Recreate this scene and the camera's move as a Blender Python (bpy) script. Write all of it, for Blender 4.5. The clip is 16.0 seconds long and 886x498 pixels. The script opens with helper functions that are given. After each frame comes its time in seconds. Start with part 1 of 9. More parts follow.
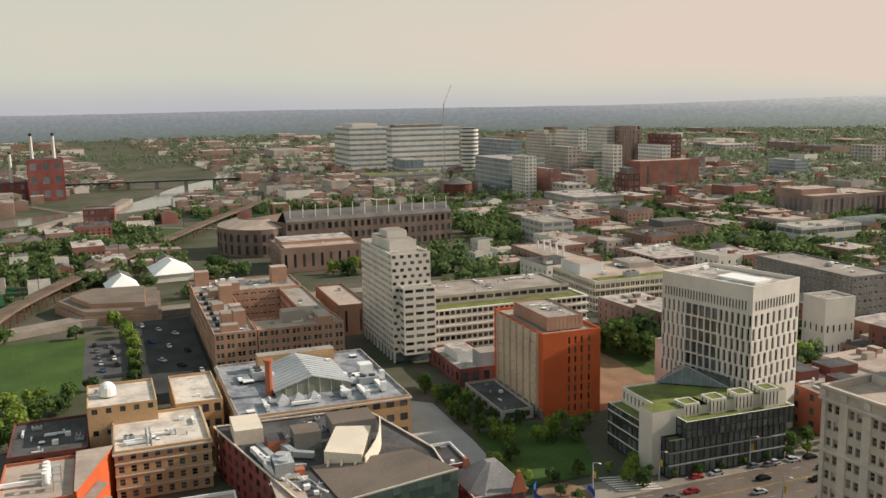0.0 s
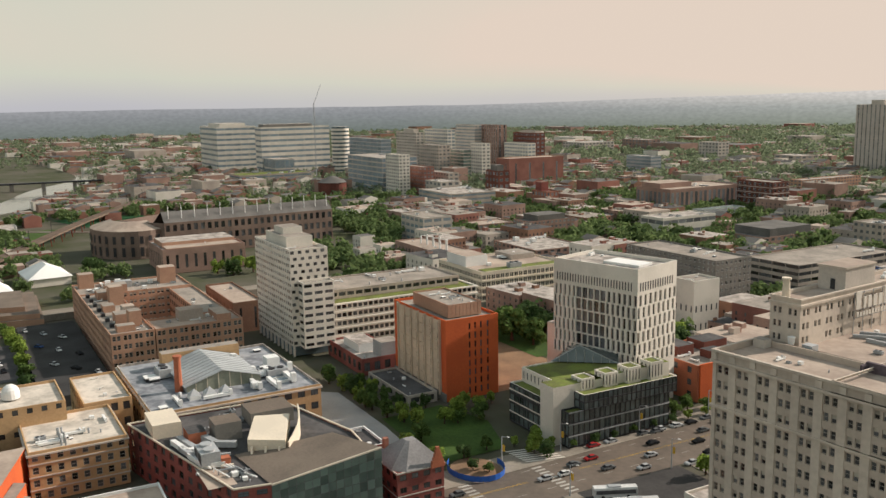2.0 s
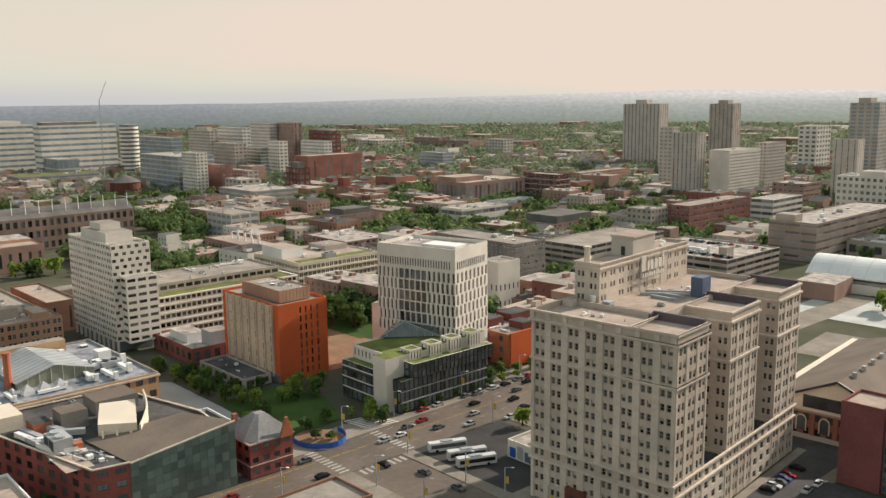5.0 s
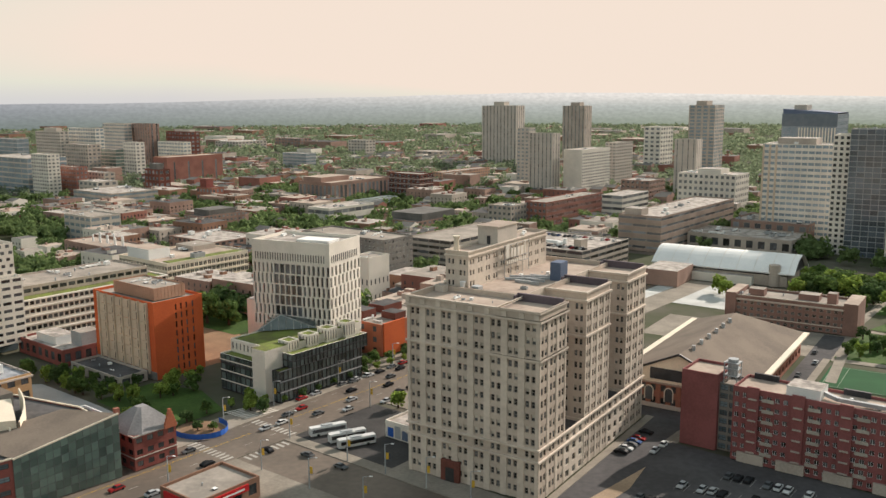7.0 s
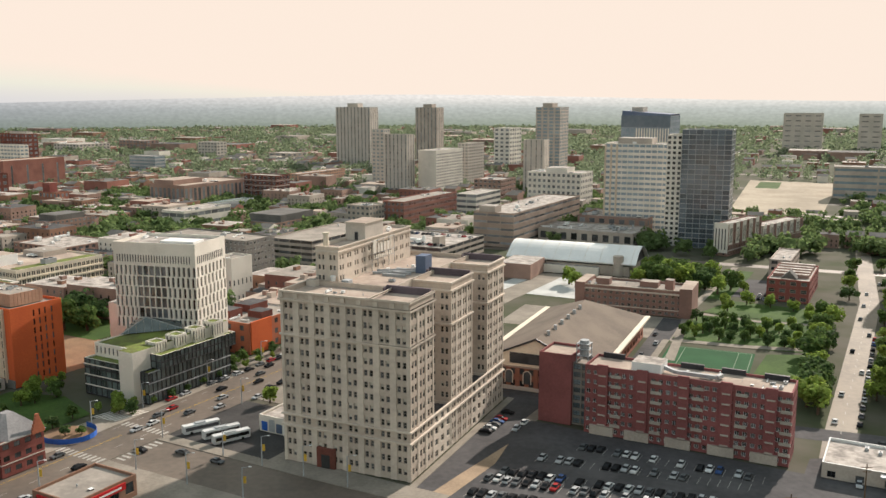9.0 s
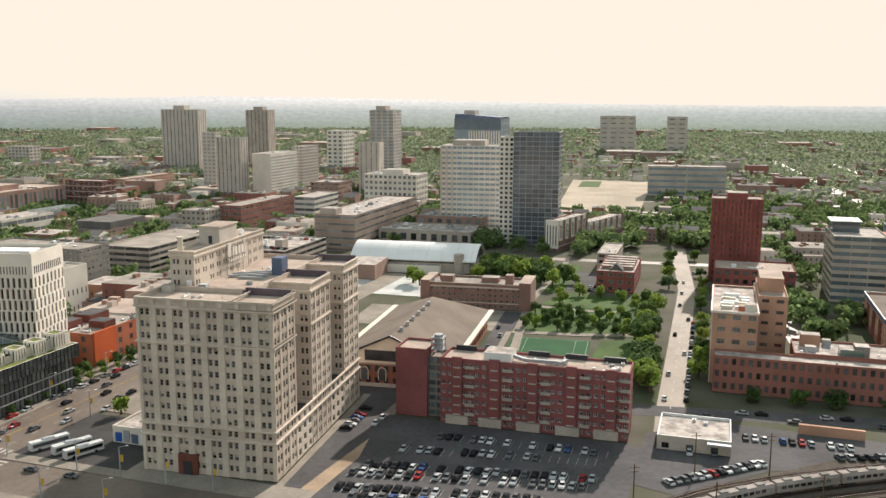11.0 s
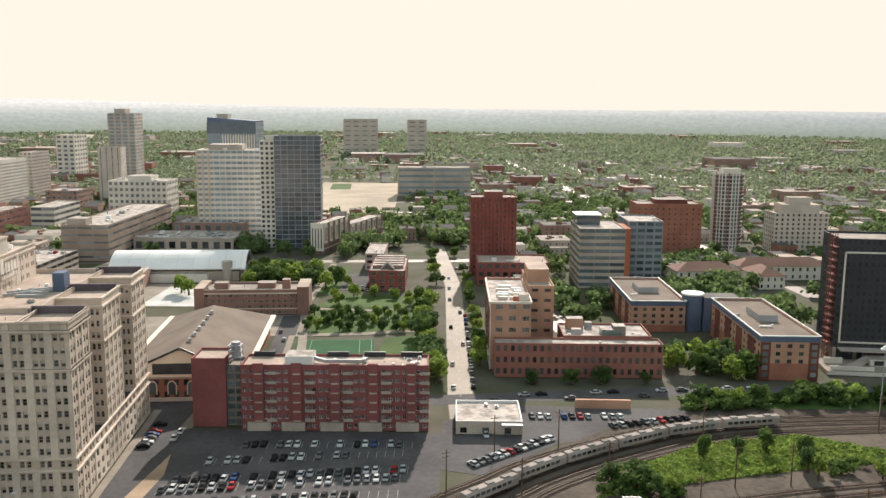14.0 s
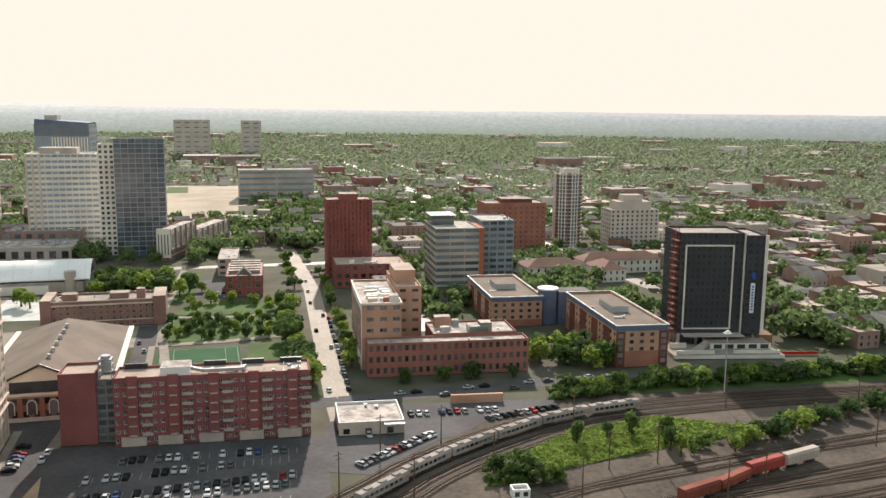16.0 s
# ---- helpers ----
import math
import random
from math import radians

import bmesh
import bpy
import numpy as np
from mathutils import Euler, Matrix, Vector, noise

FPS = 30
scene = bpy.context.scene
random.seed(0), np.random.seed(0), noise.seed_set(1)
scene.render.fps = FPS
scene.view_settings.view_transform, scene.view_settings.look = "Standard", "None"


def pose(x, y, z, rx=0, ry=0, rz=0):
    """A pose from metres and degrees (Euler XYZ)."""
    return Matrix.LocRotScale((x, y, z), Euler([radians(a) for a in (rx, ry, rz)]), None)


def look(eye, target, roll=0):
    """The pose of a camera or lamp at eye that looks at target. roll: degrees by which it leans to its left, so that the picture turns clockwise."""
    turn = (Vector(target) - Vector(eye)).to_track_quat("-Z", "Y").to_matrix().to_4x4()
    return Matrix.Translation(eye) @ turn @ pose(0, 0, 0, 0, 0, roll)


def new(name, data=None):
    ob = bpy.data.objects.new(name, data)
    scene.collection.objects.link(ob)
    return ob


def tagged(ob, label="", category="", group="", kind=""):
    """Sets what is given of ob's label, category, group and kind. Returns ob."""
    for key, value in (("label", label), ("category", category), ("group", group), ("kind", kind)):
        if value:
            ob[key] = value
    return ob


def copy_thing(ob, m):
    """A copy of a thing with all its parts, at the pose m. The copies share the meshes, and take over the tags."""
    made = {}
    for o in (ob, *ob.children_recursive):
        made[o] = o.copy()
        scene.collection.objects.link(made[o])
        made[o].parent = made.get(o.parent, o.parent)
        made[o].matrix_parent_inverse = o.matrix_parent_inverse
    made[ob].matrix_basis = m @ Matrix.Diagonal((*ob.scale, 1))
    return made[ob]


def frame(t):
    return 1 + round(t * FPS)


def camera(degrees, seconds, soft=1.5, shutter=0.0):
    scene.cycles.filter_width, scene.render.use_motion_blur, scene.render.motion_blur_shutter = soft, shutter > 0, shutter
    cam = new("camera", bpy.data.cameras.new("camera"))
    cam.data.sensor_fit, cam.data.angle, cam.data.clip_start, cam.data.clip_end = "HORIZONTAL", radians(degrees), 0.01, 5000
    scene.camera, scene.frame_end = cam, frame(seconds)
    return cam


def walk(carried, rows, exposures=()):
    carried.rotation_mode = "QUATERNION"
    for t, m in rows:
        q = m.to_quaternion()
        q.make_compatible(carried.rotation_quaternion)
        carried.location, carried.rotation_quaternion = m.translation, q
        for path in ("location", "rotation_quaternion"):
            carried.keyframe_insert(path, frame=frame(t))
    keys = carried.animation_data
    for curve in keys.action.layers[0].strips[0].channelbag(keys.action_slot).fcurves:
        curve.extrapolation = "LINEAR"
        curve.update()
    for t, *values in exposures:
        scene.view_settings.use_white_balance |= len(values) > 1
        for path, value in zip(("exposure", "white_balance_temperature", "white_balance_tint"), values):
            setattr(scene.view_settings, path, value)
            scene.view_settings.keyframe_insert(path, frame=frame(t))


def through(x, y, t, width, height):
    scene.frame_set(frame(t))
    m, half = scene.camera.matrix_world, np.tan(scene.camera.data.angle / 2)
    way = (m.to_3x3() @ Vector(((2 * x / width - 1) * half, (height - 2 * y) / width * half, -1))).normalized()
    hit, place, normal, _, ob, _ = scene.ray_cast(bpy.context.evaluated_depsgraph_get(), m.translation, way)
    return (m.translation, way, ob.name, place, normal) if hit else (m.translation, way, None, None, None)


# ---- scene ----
cam = camera(53.1, 16.0, 1.5)
PATH = [
    (0, (78.36, -139.26, 107.62), (-10.82, -97.00, 91.44), -1.05),
    (0.5, (79.40, -144.00, 107.78), (-8.10, -98.40, 91.51), -1.06),
    (1, (80.51, -148.64, 107.65), (-5.15, -99.70, 91.28), -1.04),
    (1.5, (81.62, -153.14, 107.37), (-2.03, -100.86, 90.97), -0.98),
    (2, (82.88, -157.30, 107.23), (1.33, -101.81, 90.76), -0.98),
    (2.5, (84.28, -161.56, 107.20), (4.98, -102.94, 90.62), -0.95),
    (3, (85.76, -166.13, 106.91), (8.86, -104.40, 90.29), -0.86),
    (3.5, (87.35, -170.22, 106.82), (12.96, -105.51, 90.13), -0.85),
    (4, (89.01, -174.26, 106.69), (17.27, -106.65, 89.90), -0.83),
    (6.5, (98.01, -193.67, 105.91), (40.83, -113.39, 89.02), -0.38),
    (7, (99.55, -197.25, 105.93), (45.61, -114.75, 89.06), -0.34),
    (7.5, (100.61, -200.83, 105.89), (50.14, -116.16, 89.07), -0.33),
    (8, (101.40, -204.28, 105.83), (54.33, -117.66, 89.04), -0.25),
    (8.5, (101.98, -207.50, 105.92), (58.49, -119.03, 89.15), -0.21),
    (9, (102.13, -210.54, 106.06), (62.59, -120.23, 89.30), -0.12),
    (11.5, (95.19, -222.81, 106.54), (78.45, -125.59, 90.15), 0.16),
    (12, (92.90, -224.47, 106.47), (80.92, -126.54, 90.17), 0.20),
    (12.5, (90.00, -225.83, 106.58), (82.84, -127.42, 90.33), 0.30),
    (13, (86.60, -227.09, 106.88), (84.38, -128.44, 90.65), 0.41),
    (13.5, (83.27, -227.91, 107.14), (85.92, -129.27, 90.93), 0.42),
    (14, (79.56, -228.69, 107.35), (86.98, -130.27, 91.28), 0.39),
    (14.5, (75.36, -229.25, 107.64), (87.58, -131.29, 91.67), 0.39),
    (15, (71.25, -229.73, 107.91), (88.08, -132.46, 91.96), 0.37),
    (15.5, (67.31, -230.34, 108.31), (88.74, -133.96, 92.41), 0.52),
    (16, (63.96, -230.93, 108.61), (89.92, -135.67, 92.75), 0.62),
]
EXPOSURES = [(0, 0.23, 5720, 14.5), (6, 0.46, 5690, 14.5), (12, 0.78, 5590, 15), (16, 0.82, 5610, 16)]
walk(cam, [(t, look(eye, target, roll)) for t, eye, target, roll in PATH], EXPOSURES)

# ---- light: a low hazy sun ahead of the late views, a bright warm sky ----
SUN_AZ, SUN_EL = radians(12), radians(29)
SUN_DIR = Vector((math.sin(SUN_AZ) * math.cos(SUN_EL), math.cos(SUN_AZ) * math.cos(SUN_EL), math.sin(SUN_EL)))
world = bpy.data.worlds.new("world")
scene.world = world
world.use_nodes = True
wn, wl = world.node_tree.nodes, world.node_tree.links
sky = wn.new("ShaderNodeTexSky")
sky.sky_type, sky.sun_disc = "NISHITA", False
sky.sun_elevation, sky.sun_rotation = SUN_EL, SUN_AZ
sky.air_density, sky.dust_density, sky.ozone_density = 1.0, 2.0, 1.0
# a thick bright haze lies over the sky: it lifts the dark side and evens out the glare round the sun
veil, cap = wn.new("ShaderNodeMix"), wn.new("ShaderNodeVectorMath")
veil.data_type, veil.blend_type = "RGBA", "ADD"
veil.inputs["Factor"].default_value = 1.0
where, height, blue = wn.new("ShaderNodeTexCoord"), wn.new("ShaderNodeSeparateXYZ"), wn.new("ShaderNodeMapRange")
tone = wn.new("ShaderNodeMix")
tone.data_type = "RGBA"
tone.inputs["A"].default_value, tone.inputs["B"].default_value = (3.62, 3.36, 3.1, 1), (3.1, 3.2, 4.1, 1)
blue.inputs["From Min"].default_value, blue.inputs["From Max"].default_value = 0.22, 0.6
wl.new(where.outputs["Generated"], height.inputs[0])
wl.new(height.outputs["Z"], blue.inputs["Value"])
wl.new(blue.outputs["Result"], tone.inputs["Factor"])
wl.new(tone.outputs["Result"], veil.inputs["B"])
thin = wn.new("ShaderNodeVectorMath")
thin.operation = "SCALE"
thin.inputs["Scale"].default_value = 0.7
wl.new(sky.outputs["Color"], thin.inputs[0])
wl.new(thin.outputs[0], veil.inputs["A"])
cap.operation = "MINIMUM"
cap.inputs[1].default_value = (6.7, 5.32, 3.8)
# faint cloud streaks in the haze
cloud, soft = wn.new("ShaderNodeTexNoise"), wn.new("ShaderNodeMapRange")
cloud.inputs["Scale"].default_value, cloud.inputs["Detail"].default_value, cloud.inputs["Distortion"].default_value = 2.2, 4, 0.8
soft.inputs["From Min"].default_value, soft.inputs["From Max"].default_value = 0.3, 0.7
soft.inputs["To Min"].default_value, soft.inputs["To Max"].default_value = 0.93, 1.07
wl.new(cloud.outputs["Fac"], soft.inputs["Value"])
streak = wn.new("ShaderNodeVectorMath")
streak.operation = "SCALE"
wl.new(veil.outputs["Result"], streak.inputs[0])
wl.new(soft.outputs["Result"], streak.inputs["Scale"])
wl.new(streak.outputs[0], cap.inputs[0])
wn["Background"].inputs["Strength"].default_value = 0.1
wl.new(cap.outputs[0], wn["Background"].inputs["Color"])
sun = new("sun", bpy.data.lights.new("sun", "SUN"))
sun.data.energy, sun.data.angle, sun.data.color = 5.0, radians(1.0), (1.0, 0.84, 0.62)
sun.matrix_world = look(SUN_DIR * 300, (0, 0, 0))


# ---- materials ----
def mat(name, col, alt=None, rough=0.8, metal=0.0, coarse=0.08, fine=1.5, bump=0.15, rnd=0.0, spec=0.12, coat=0.0):
    """A surface of two colours mingled at two scales, with fine relief; rnd: how far single pieces differ."""
    m = bpy.data.materials.new(name)
    m.use_nodes = True
    n, l = m.node_tree.nodes, m.node_tree.links
    b = n["Principled BSDF"]
    alt = alt or tuple(c * 0.72 for c in col)
    geo = n.new("ShaderNodeNewGeometry")
    big, small = n.new("ShaderNodeTexNoise"), n.new("ShaderNodeTexNoise")
    big.inputs["Scale"].default_value, big.inputs["Detail"].default_value = coarse, 5
    small.inputs["Scale"].default_value, small.inputs["Detail"].default_value = fine, 4
    for t in (big, small):
        l.new(geo.outputs["Position"], t.inputs["Vector"])
    add = n.new("ShaderNodeMath")
    add.operation = "MULTIPLY_ADD"
    l.new(small.outputs["Fac"], add.inputs[0])
    add.inputs[1].default_value = 0.5
    l.new(big.outputs["Fac"], add.inputs[2])
    ramp = n.new("ShaderNodeMapRange")
    ramp.inputs["From Min"].default_value, ramp.inputs["From Max"].default_value = 0.6, 0.9
    l.new(add.outputs[0], ramp.inputs["Value"])
    mix = n.new("ShaderNodeMix")
    mix.data_type = "RGBA"
    mix.inputs["A"].default_value, mix.inputs["B"].default_value = (*alt, 1), (*col, 1)
    l.new(ramp.outputs["Result"], mix.inputs["Factor"])
    out = mix.outputs["Result"]
    if rnd:
        info = n.new("ShaderNodeObjectInfo")
        isle = n.new("ShaderNodeMath")
        isle.operation = "ADD"
        l.new(info.outputs["Random"], isle.inputs[0])
        l.new(geo.outputs["Random Per Island"], isle.inputs[1])
        wrap = n.new("ShaderNodeMath")
        wrap.operation = "FRACT"
        l.new(isle.outputs[0], wrap.inputs[0])
        val = n.new("ShaderNodeMapRange")
        val.inputs["To Min"].default_value, val.inputs["To Max"].default_value = 1 - rnd, 1 + rnd
        l.new(wrap.outputs[0], val.inputs["Value"])
        hsv = n.new("ShaderNodeHueSaturation")
        l.new(val.outputs["Result"], hsv.inputs["Value"])
        l.new(out, hsv.inputs["Color"])
        out = hsv.outputs["Color"]
    l.new(out, b.inputs["Base Color"])
    b.inputs["Roughness"].default_value, b.inputs["Metallic"].default_value = rough, metal
    b.inputs["Specular IOR Level"].default_value = spec
    b.inputs["Coat Weight"].default_value = coat
    if bump:
        bp = n.new("ShaderNodeBump")
        bp.inputs["Strength"].default_value, bp.inputs["Distance"].default_value = bump, 0.3
        l.new(small.outputs["Fac"], bp.inputs["Height"])
        l.new(bp.outputs["Normal"], b.inputs["Normal"])
    return m


SPANDREL = mat("spandrel_stone", (0.51, 0.43, 0.36), (0.40, 0.335, 0.28), 0.85, coarse=0.06, fine=0.8)
LIMESTONE = mat("limestone", (0.60, 0.52, 0.44), (0.46, 0.395, 0.335), 0.85, coarse=0.06, fine=0.8)
TAN_BRICK = mat("tan_brick", (0.46, 0.28, 0.195), (0.36, 0.215, 0.15), 0.9)
BUFF_BRICK = mat("buff_brick", (0.52, 0.345, 0.185), (0.40, 0.26, 0.14), 0.9)
RED_BRICK = mat("red_brick", (0.27, 0.095, 0.08), (0.19, 0.065, 0.055), 0.9)
DARK_BRICK = mat("dark_brick", (0.17, 0.065, 0.05), (0.11, 0.045, 0.035), 0.9)
PINK_BRICK = mat("pink_brick", (0.29, 0.135, 0.105), (0.22, 0.10, 0.08), 0.9)
BROWN_BRICK = mat("brown_brick", (0.28, 0.16, 0.11), (0.20, 0.115, 0.08), 0.9)
ORANGE_BRICK = mat("orange_brick", (0.56, 0.125, 0.04), (0.47, 0.10, 0.035), 0.85)
CONCRETE = mat("concrete", (0.45, 0.39, 0.335), (0.33, 0.286, 0.25), 0.9)
DARK_CONCRETE = mat("dark_concrete", (0.24, 0.22, 0.20), (0.17, 0.16, 0.145), 0.9)
WHITE_PANEL = mat("white_panel", (0.70, 0.65, 0.58), (0.58, 0.54, 0.48), 0.7)
WHITE_METAL = mat("white_metal", (0.78, 0.77, 0.75), (0.66, 0.66, 0.65), 0.7, spec=0.12, coarse=0.05)
GREY_METAL = mat("grey_metal", (0.40, 0.41, 0.42), (0.30, 0.31, 0.32), 0.6, metal=0.15, spec=0.12)
DARK_METAL = mat("dark_metal", (0.06, 0.06, 0.065), (0.04, 0.04, 0.045), 0.5, metal=0.3)
BLACK_PANEL = mat("black_panel", (0.055, 0.058, 0.066), (0.038, 0.04, 0.046), 0.55)
BLUE_PANEL = mat("blue_panel", (0.12, 0.15, 0.22), (0.09, 0.115, 0.18), 0.6)
GRAVEL_ROOF = mat("gravel_roof", (0.33, 0.29, 0.25), (0.22, 0.195, 0.17), 0.95, coarse=0.1, fine=0.6)
TAN_ROOF = mat("tan_roof", (0.41, 0.335, 0.275), (0.30, 0.24, 0.20), 0.95, coarse=0.1, fine=0.6)
DARK_ROOF = mat("dark_roof", (0.10, 0.096, 0.097), (0.055, 0.053, 0.054), 0.95, spec=0.1, coarse=0.1, fine=0.7)
PALE_ROOF = mat("pale_roof", (0.47, 0.42, 0.378), (0.22, 0.197, 0.178), 0.9, spec=0.1, coarse=0.2, fine=0.7)
SLATE = mat("slate", (0.17, 0.16, 0.15), (0.11, 0.105, 0.10), 0.95, spec=0.08)
BROWN_ROOF = mat("brown_roof", (0.19, 0.155, 0.125), (0.14, 0.115, 0.095), 0.95, spec=0.1)
TILE_ROOF = mat("tile_roof", (0.22, 0.13, 0.10), (0.16, 0.095, 0.075), 0.9)
GREEN_ROOF = mat("green_roof", (0.16, 0.195, 0.045), (0.115, 0.12, 0.045), 0.95, coarse=0.2, fine=1.2, bump=0.5)
GRASS = mat("grass", (0.062, 0.105, 0.024), (0.04, 0.07, 0.018), 0.95, coarse=0.05, fine=0.8, bump=0.4)
TURF = mat("turf", (0.024, 0.085, 0.032), (0.02, 0.068, 0.026), 0.95)
SCRUB = mat("scrub", (0.20, 0.26, 0.05), (0.09, 0.13, 0.03), 0.95, coarse=0.15, fine=1.0, bump=0.8)
EARTH = mat("earth", (0.25, 0.16, 0.095), (0.17, 0.11, 0.07), 0.95)
# lit copy of the asphalt, with the sun's warm glare in its colour
SUNLIT_ASPHALT = mat("sun_paled_asphalt", (0.27, 0.228, 0.18), (0.2, 0.17, 0.136), 0.75, spec=0.16, coarse=0.05, fine=0.5)
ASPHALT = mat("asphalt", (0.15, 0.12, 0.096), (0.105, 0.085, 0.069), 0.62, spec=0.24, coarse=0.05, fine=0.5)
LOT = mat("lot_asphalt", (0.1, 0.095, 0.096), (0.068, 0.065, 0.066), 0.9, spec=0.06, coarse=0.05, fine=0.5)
PAVING = mat("paving", (0.27, 0.238, 0.198), (0.195, 0.172, 0.142), 0.95, spec=0.08, coarse=0.1, fine=1.0)
CITY_FLOOR = mat("city_floor", (0.11, 0.1, 0.08), (0.062, 0.07, 0.038), 0.95, spec=0.05, coarse=0.012, fine=0.06)
BALLAST = mat("ballast", (0.045, 0.037, 0.032), (0.03, 0.025, 0.022), 0.95, spec=0.05, coarse=0.08, fine=1.2, bump=0.5)
STEEL = mat("rail_steel", (0.13, 0.1, 0.082), rough=0.65, metal=0.2, spec=0.1)
WOOD = mat("wood", (0.14, 0.09, 0.055), rough=0.9)
BARK = mat("bark", (0.10, 0.07, 0.05), rough=0.95)
WATER = mat("river_water", (0.16, 0.15, 0.12), (0.13, 0.12, 0.10), 0.12, coarse=0.02, fine=0.1, bump=0.05, spec=0.6)
PAINT_WHITE = mat("road_paint", (0.42, 0.40, 0.36), rough=0.8)
FADED_PAINT = mat("faded_paint", (0.2, 0.25, 0.18), rough=0.9)
PAINT_YELLOW = mat("yellow_paint", (0.60, 0.38, 0.05), rough=0.8)
GLASS = mat("window_glass", (0.075, 0.077, 0.082), (0.04, 0.04, 0.043), 0.12, coarse=0.3, fine=0.5, bump=0.0, rnd=0.9, spec=0.7)
BLUE_GLASS = mat("curtain_glass", (0.13, 0.165, 0.185), (0.08, 0.105, 0.125), 0.1, coarse=0.1, fine=0.3, bump=0.0, rnd=0.5, spec=0.8)
GREEN_GLASS = mat("green_glass", (0.14, 0.19, 0.165), (0.10, 0.14, 0.125), 0.12, coarse=0.1, fine=0.3, bump=0.0, rnd=0.35, spec=0.7)
PODIUM_GLASS = mat("podium_glass", (0.115, 0.14, 0.137), (0.07, 0.088, 0.086), 0.1, coarse=0.2, fine=0.5, bump=0.0, rnd=0.6, spec=0.8)
BLIND = mat("blind", (0.45, 0.41, 0.35), rough=0.7, rnd=0.3)
FRAME_PALE = mat("pale_frame", (0.42, 0.38, 0.33), rough=0.6)
FRAME_DARK = mat("dark_frame", (0.05, 0.05, 0.05), rough=0.5)


def leaf(name, col, rnd=0.35, through=0.45):
    """Thin leaves: light from behind glows through them."""
    m = mat(name, col, tuple(v * 0.6 for v in col), 0.8, coarse=0.3, fine=1.5, bump=0.0, rnd=rnd, spec=0.06)
    n, l = m.node_tree.nodes, m.node_tree.links
    b = n["Principled BSDF"]
    tr, mx = n.new("ShaderNodeBsdfTranslucent"), n.new("ShaderNodeMixShader")
    l.new(b.inputs["Base Color"].links[0].from_socket, tr.inputs["Color"])
    mx.inputs["Fac"].default_value = through
    l.new(b.outputs[0], mx.inputs[1])
    l.new(tr.outputs[0], mx.inputs[2])
    l.new(mx.outputs[0], n["Material Output"].inputs["Surface"])
    return m


LEAF = [leaf("leaf_" + w, c) for w, c in (("fresh", (0.27, 0.36, 0.07)), ("mid", (0.125, 0.19, 0.052)), ("deep", (0.095, 0.15, 0.052)))]
TOWN_LEAF = leaf("leaf_town", (0.17, 0.235, 0.09), 0.3, 0.5)
# paler, greyer leaf for the far woods: haze put into the colour
LEAF.append(leaf("leaf_hazed", (0.235, 0.285, 0.175), 0.2, 0.6))
# muted brick of the farther buildings, with haze put into its colour
HAZED_BRICK = mat("hazed_brick", (0.33, 0.22, 0.178), (0.245, 0.162, 0.132), 0.9)
DULL_RED = mat("dull_red_brick", (0.33, 0.15, 0.105), (0.25, 0.11, 0.08), 0.9)
RED_PAINT = mat("red_paint", (0.55, 0.03, 0.03), rough=0.5)
MAROON_BRICK = mat("maroon_brick", (0.25, 0.095, 0.092), (0.185, 0.072, 0.07), 0.9)
RUST_BRICK = mat("rust_brick", (0.42, 0.145, 0.08), (0.32, 0.115, 0.065), 0.9)
CREAM = mat("cream_panel", (0.72, 0.63, 0.50), (0.60, 0.53, 0.43), 0.7)
# real pale stone near by; on far towers it also carries painted haze
PALE_STONE = mat("pale_stone", (0.52, 0.465, 0.41), (0.43, 0.385, 0.34), 0.85)
# paler glass for far fronts, with reflected sky put into the colour
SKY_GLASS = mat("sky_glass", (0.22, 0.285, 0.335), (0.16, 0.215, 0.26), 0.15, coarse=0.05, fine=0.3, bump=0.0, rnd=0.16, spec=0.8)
PODIUM_FRAME = mat("podium_frame", (0.15, 0.155, 0.155), rough=0.6)
TOWER_GLASS = mat("tower_glass", (0.105, 0.125, 0.15), (0.07, 0.088, 0.11), 0.12, coarse=0.05, fine=0.3, bump=0.0, rnd=0.45, spec=0.8)
SMOKED_GLASS = mat("smoked_glass", (0.045, 0.047, 0.052), (0.03, 0.031, 0.035), 0.25, coarse=0.3, fine=0.5, bump=0.0, rnd=0.3, spec=0.5)
# mid-grey panes: the sky's reflection is painted as their colour
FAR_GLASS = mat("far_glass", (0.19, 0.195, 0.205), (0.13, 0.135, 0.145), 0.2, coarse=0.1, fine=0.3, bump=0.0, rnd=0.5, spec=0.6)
BLUE_PAINT = mat("blue_paint", (0.04, 0.12, 0.45), rough=0.5)


# ---- builders ----
def under(child, part):
    """Hangs a piece below the part that it belongs to."""
    child.parent = part
    return child


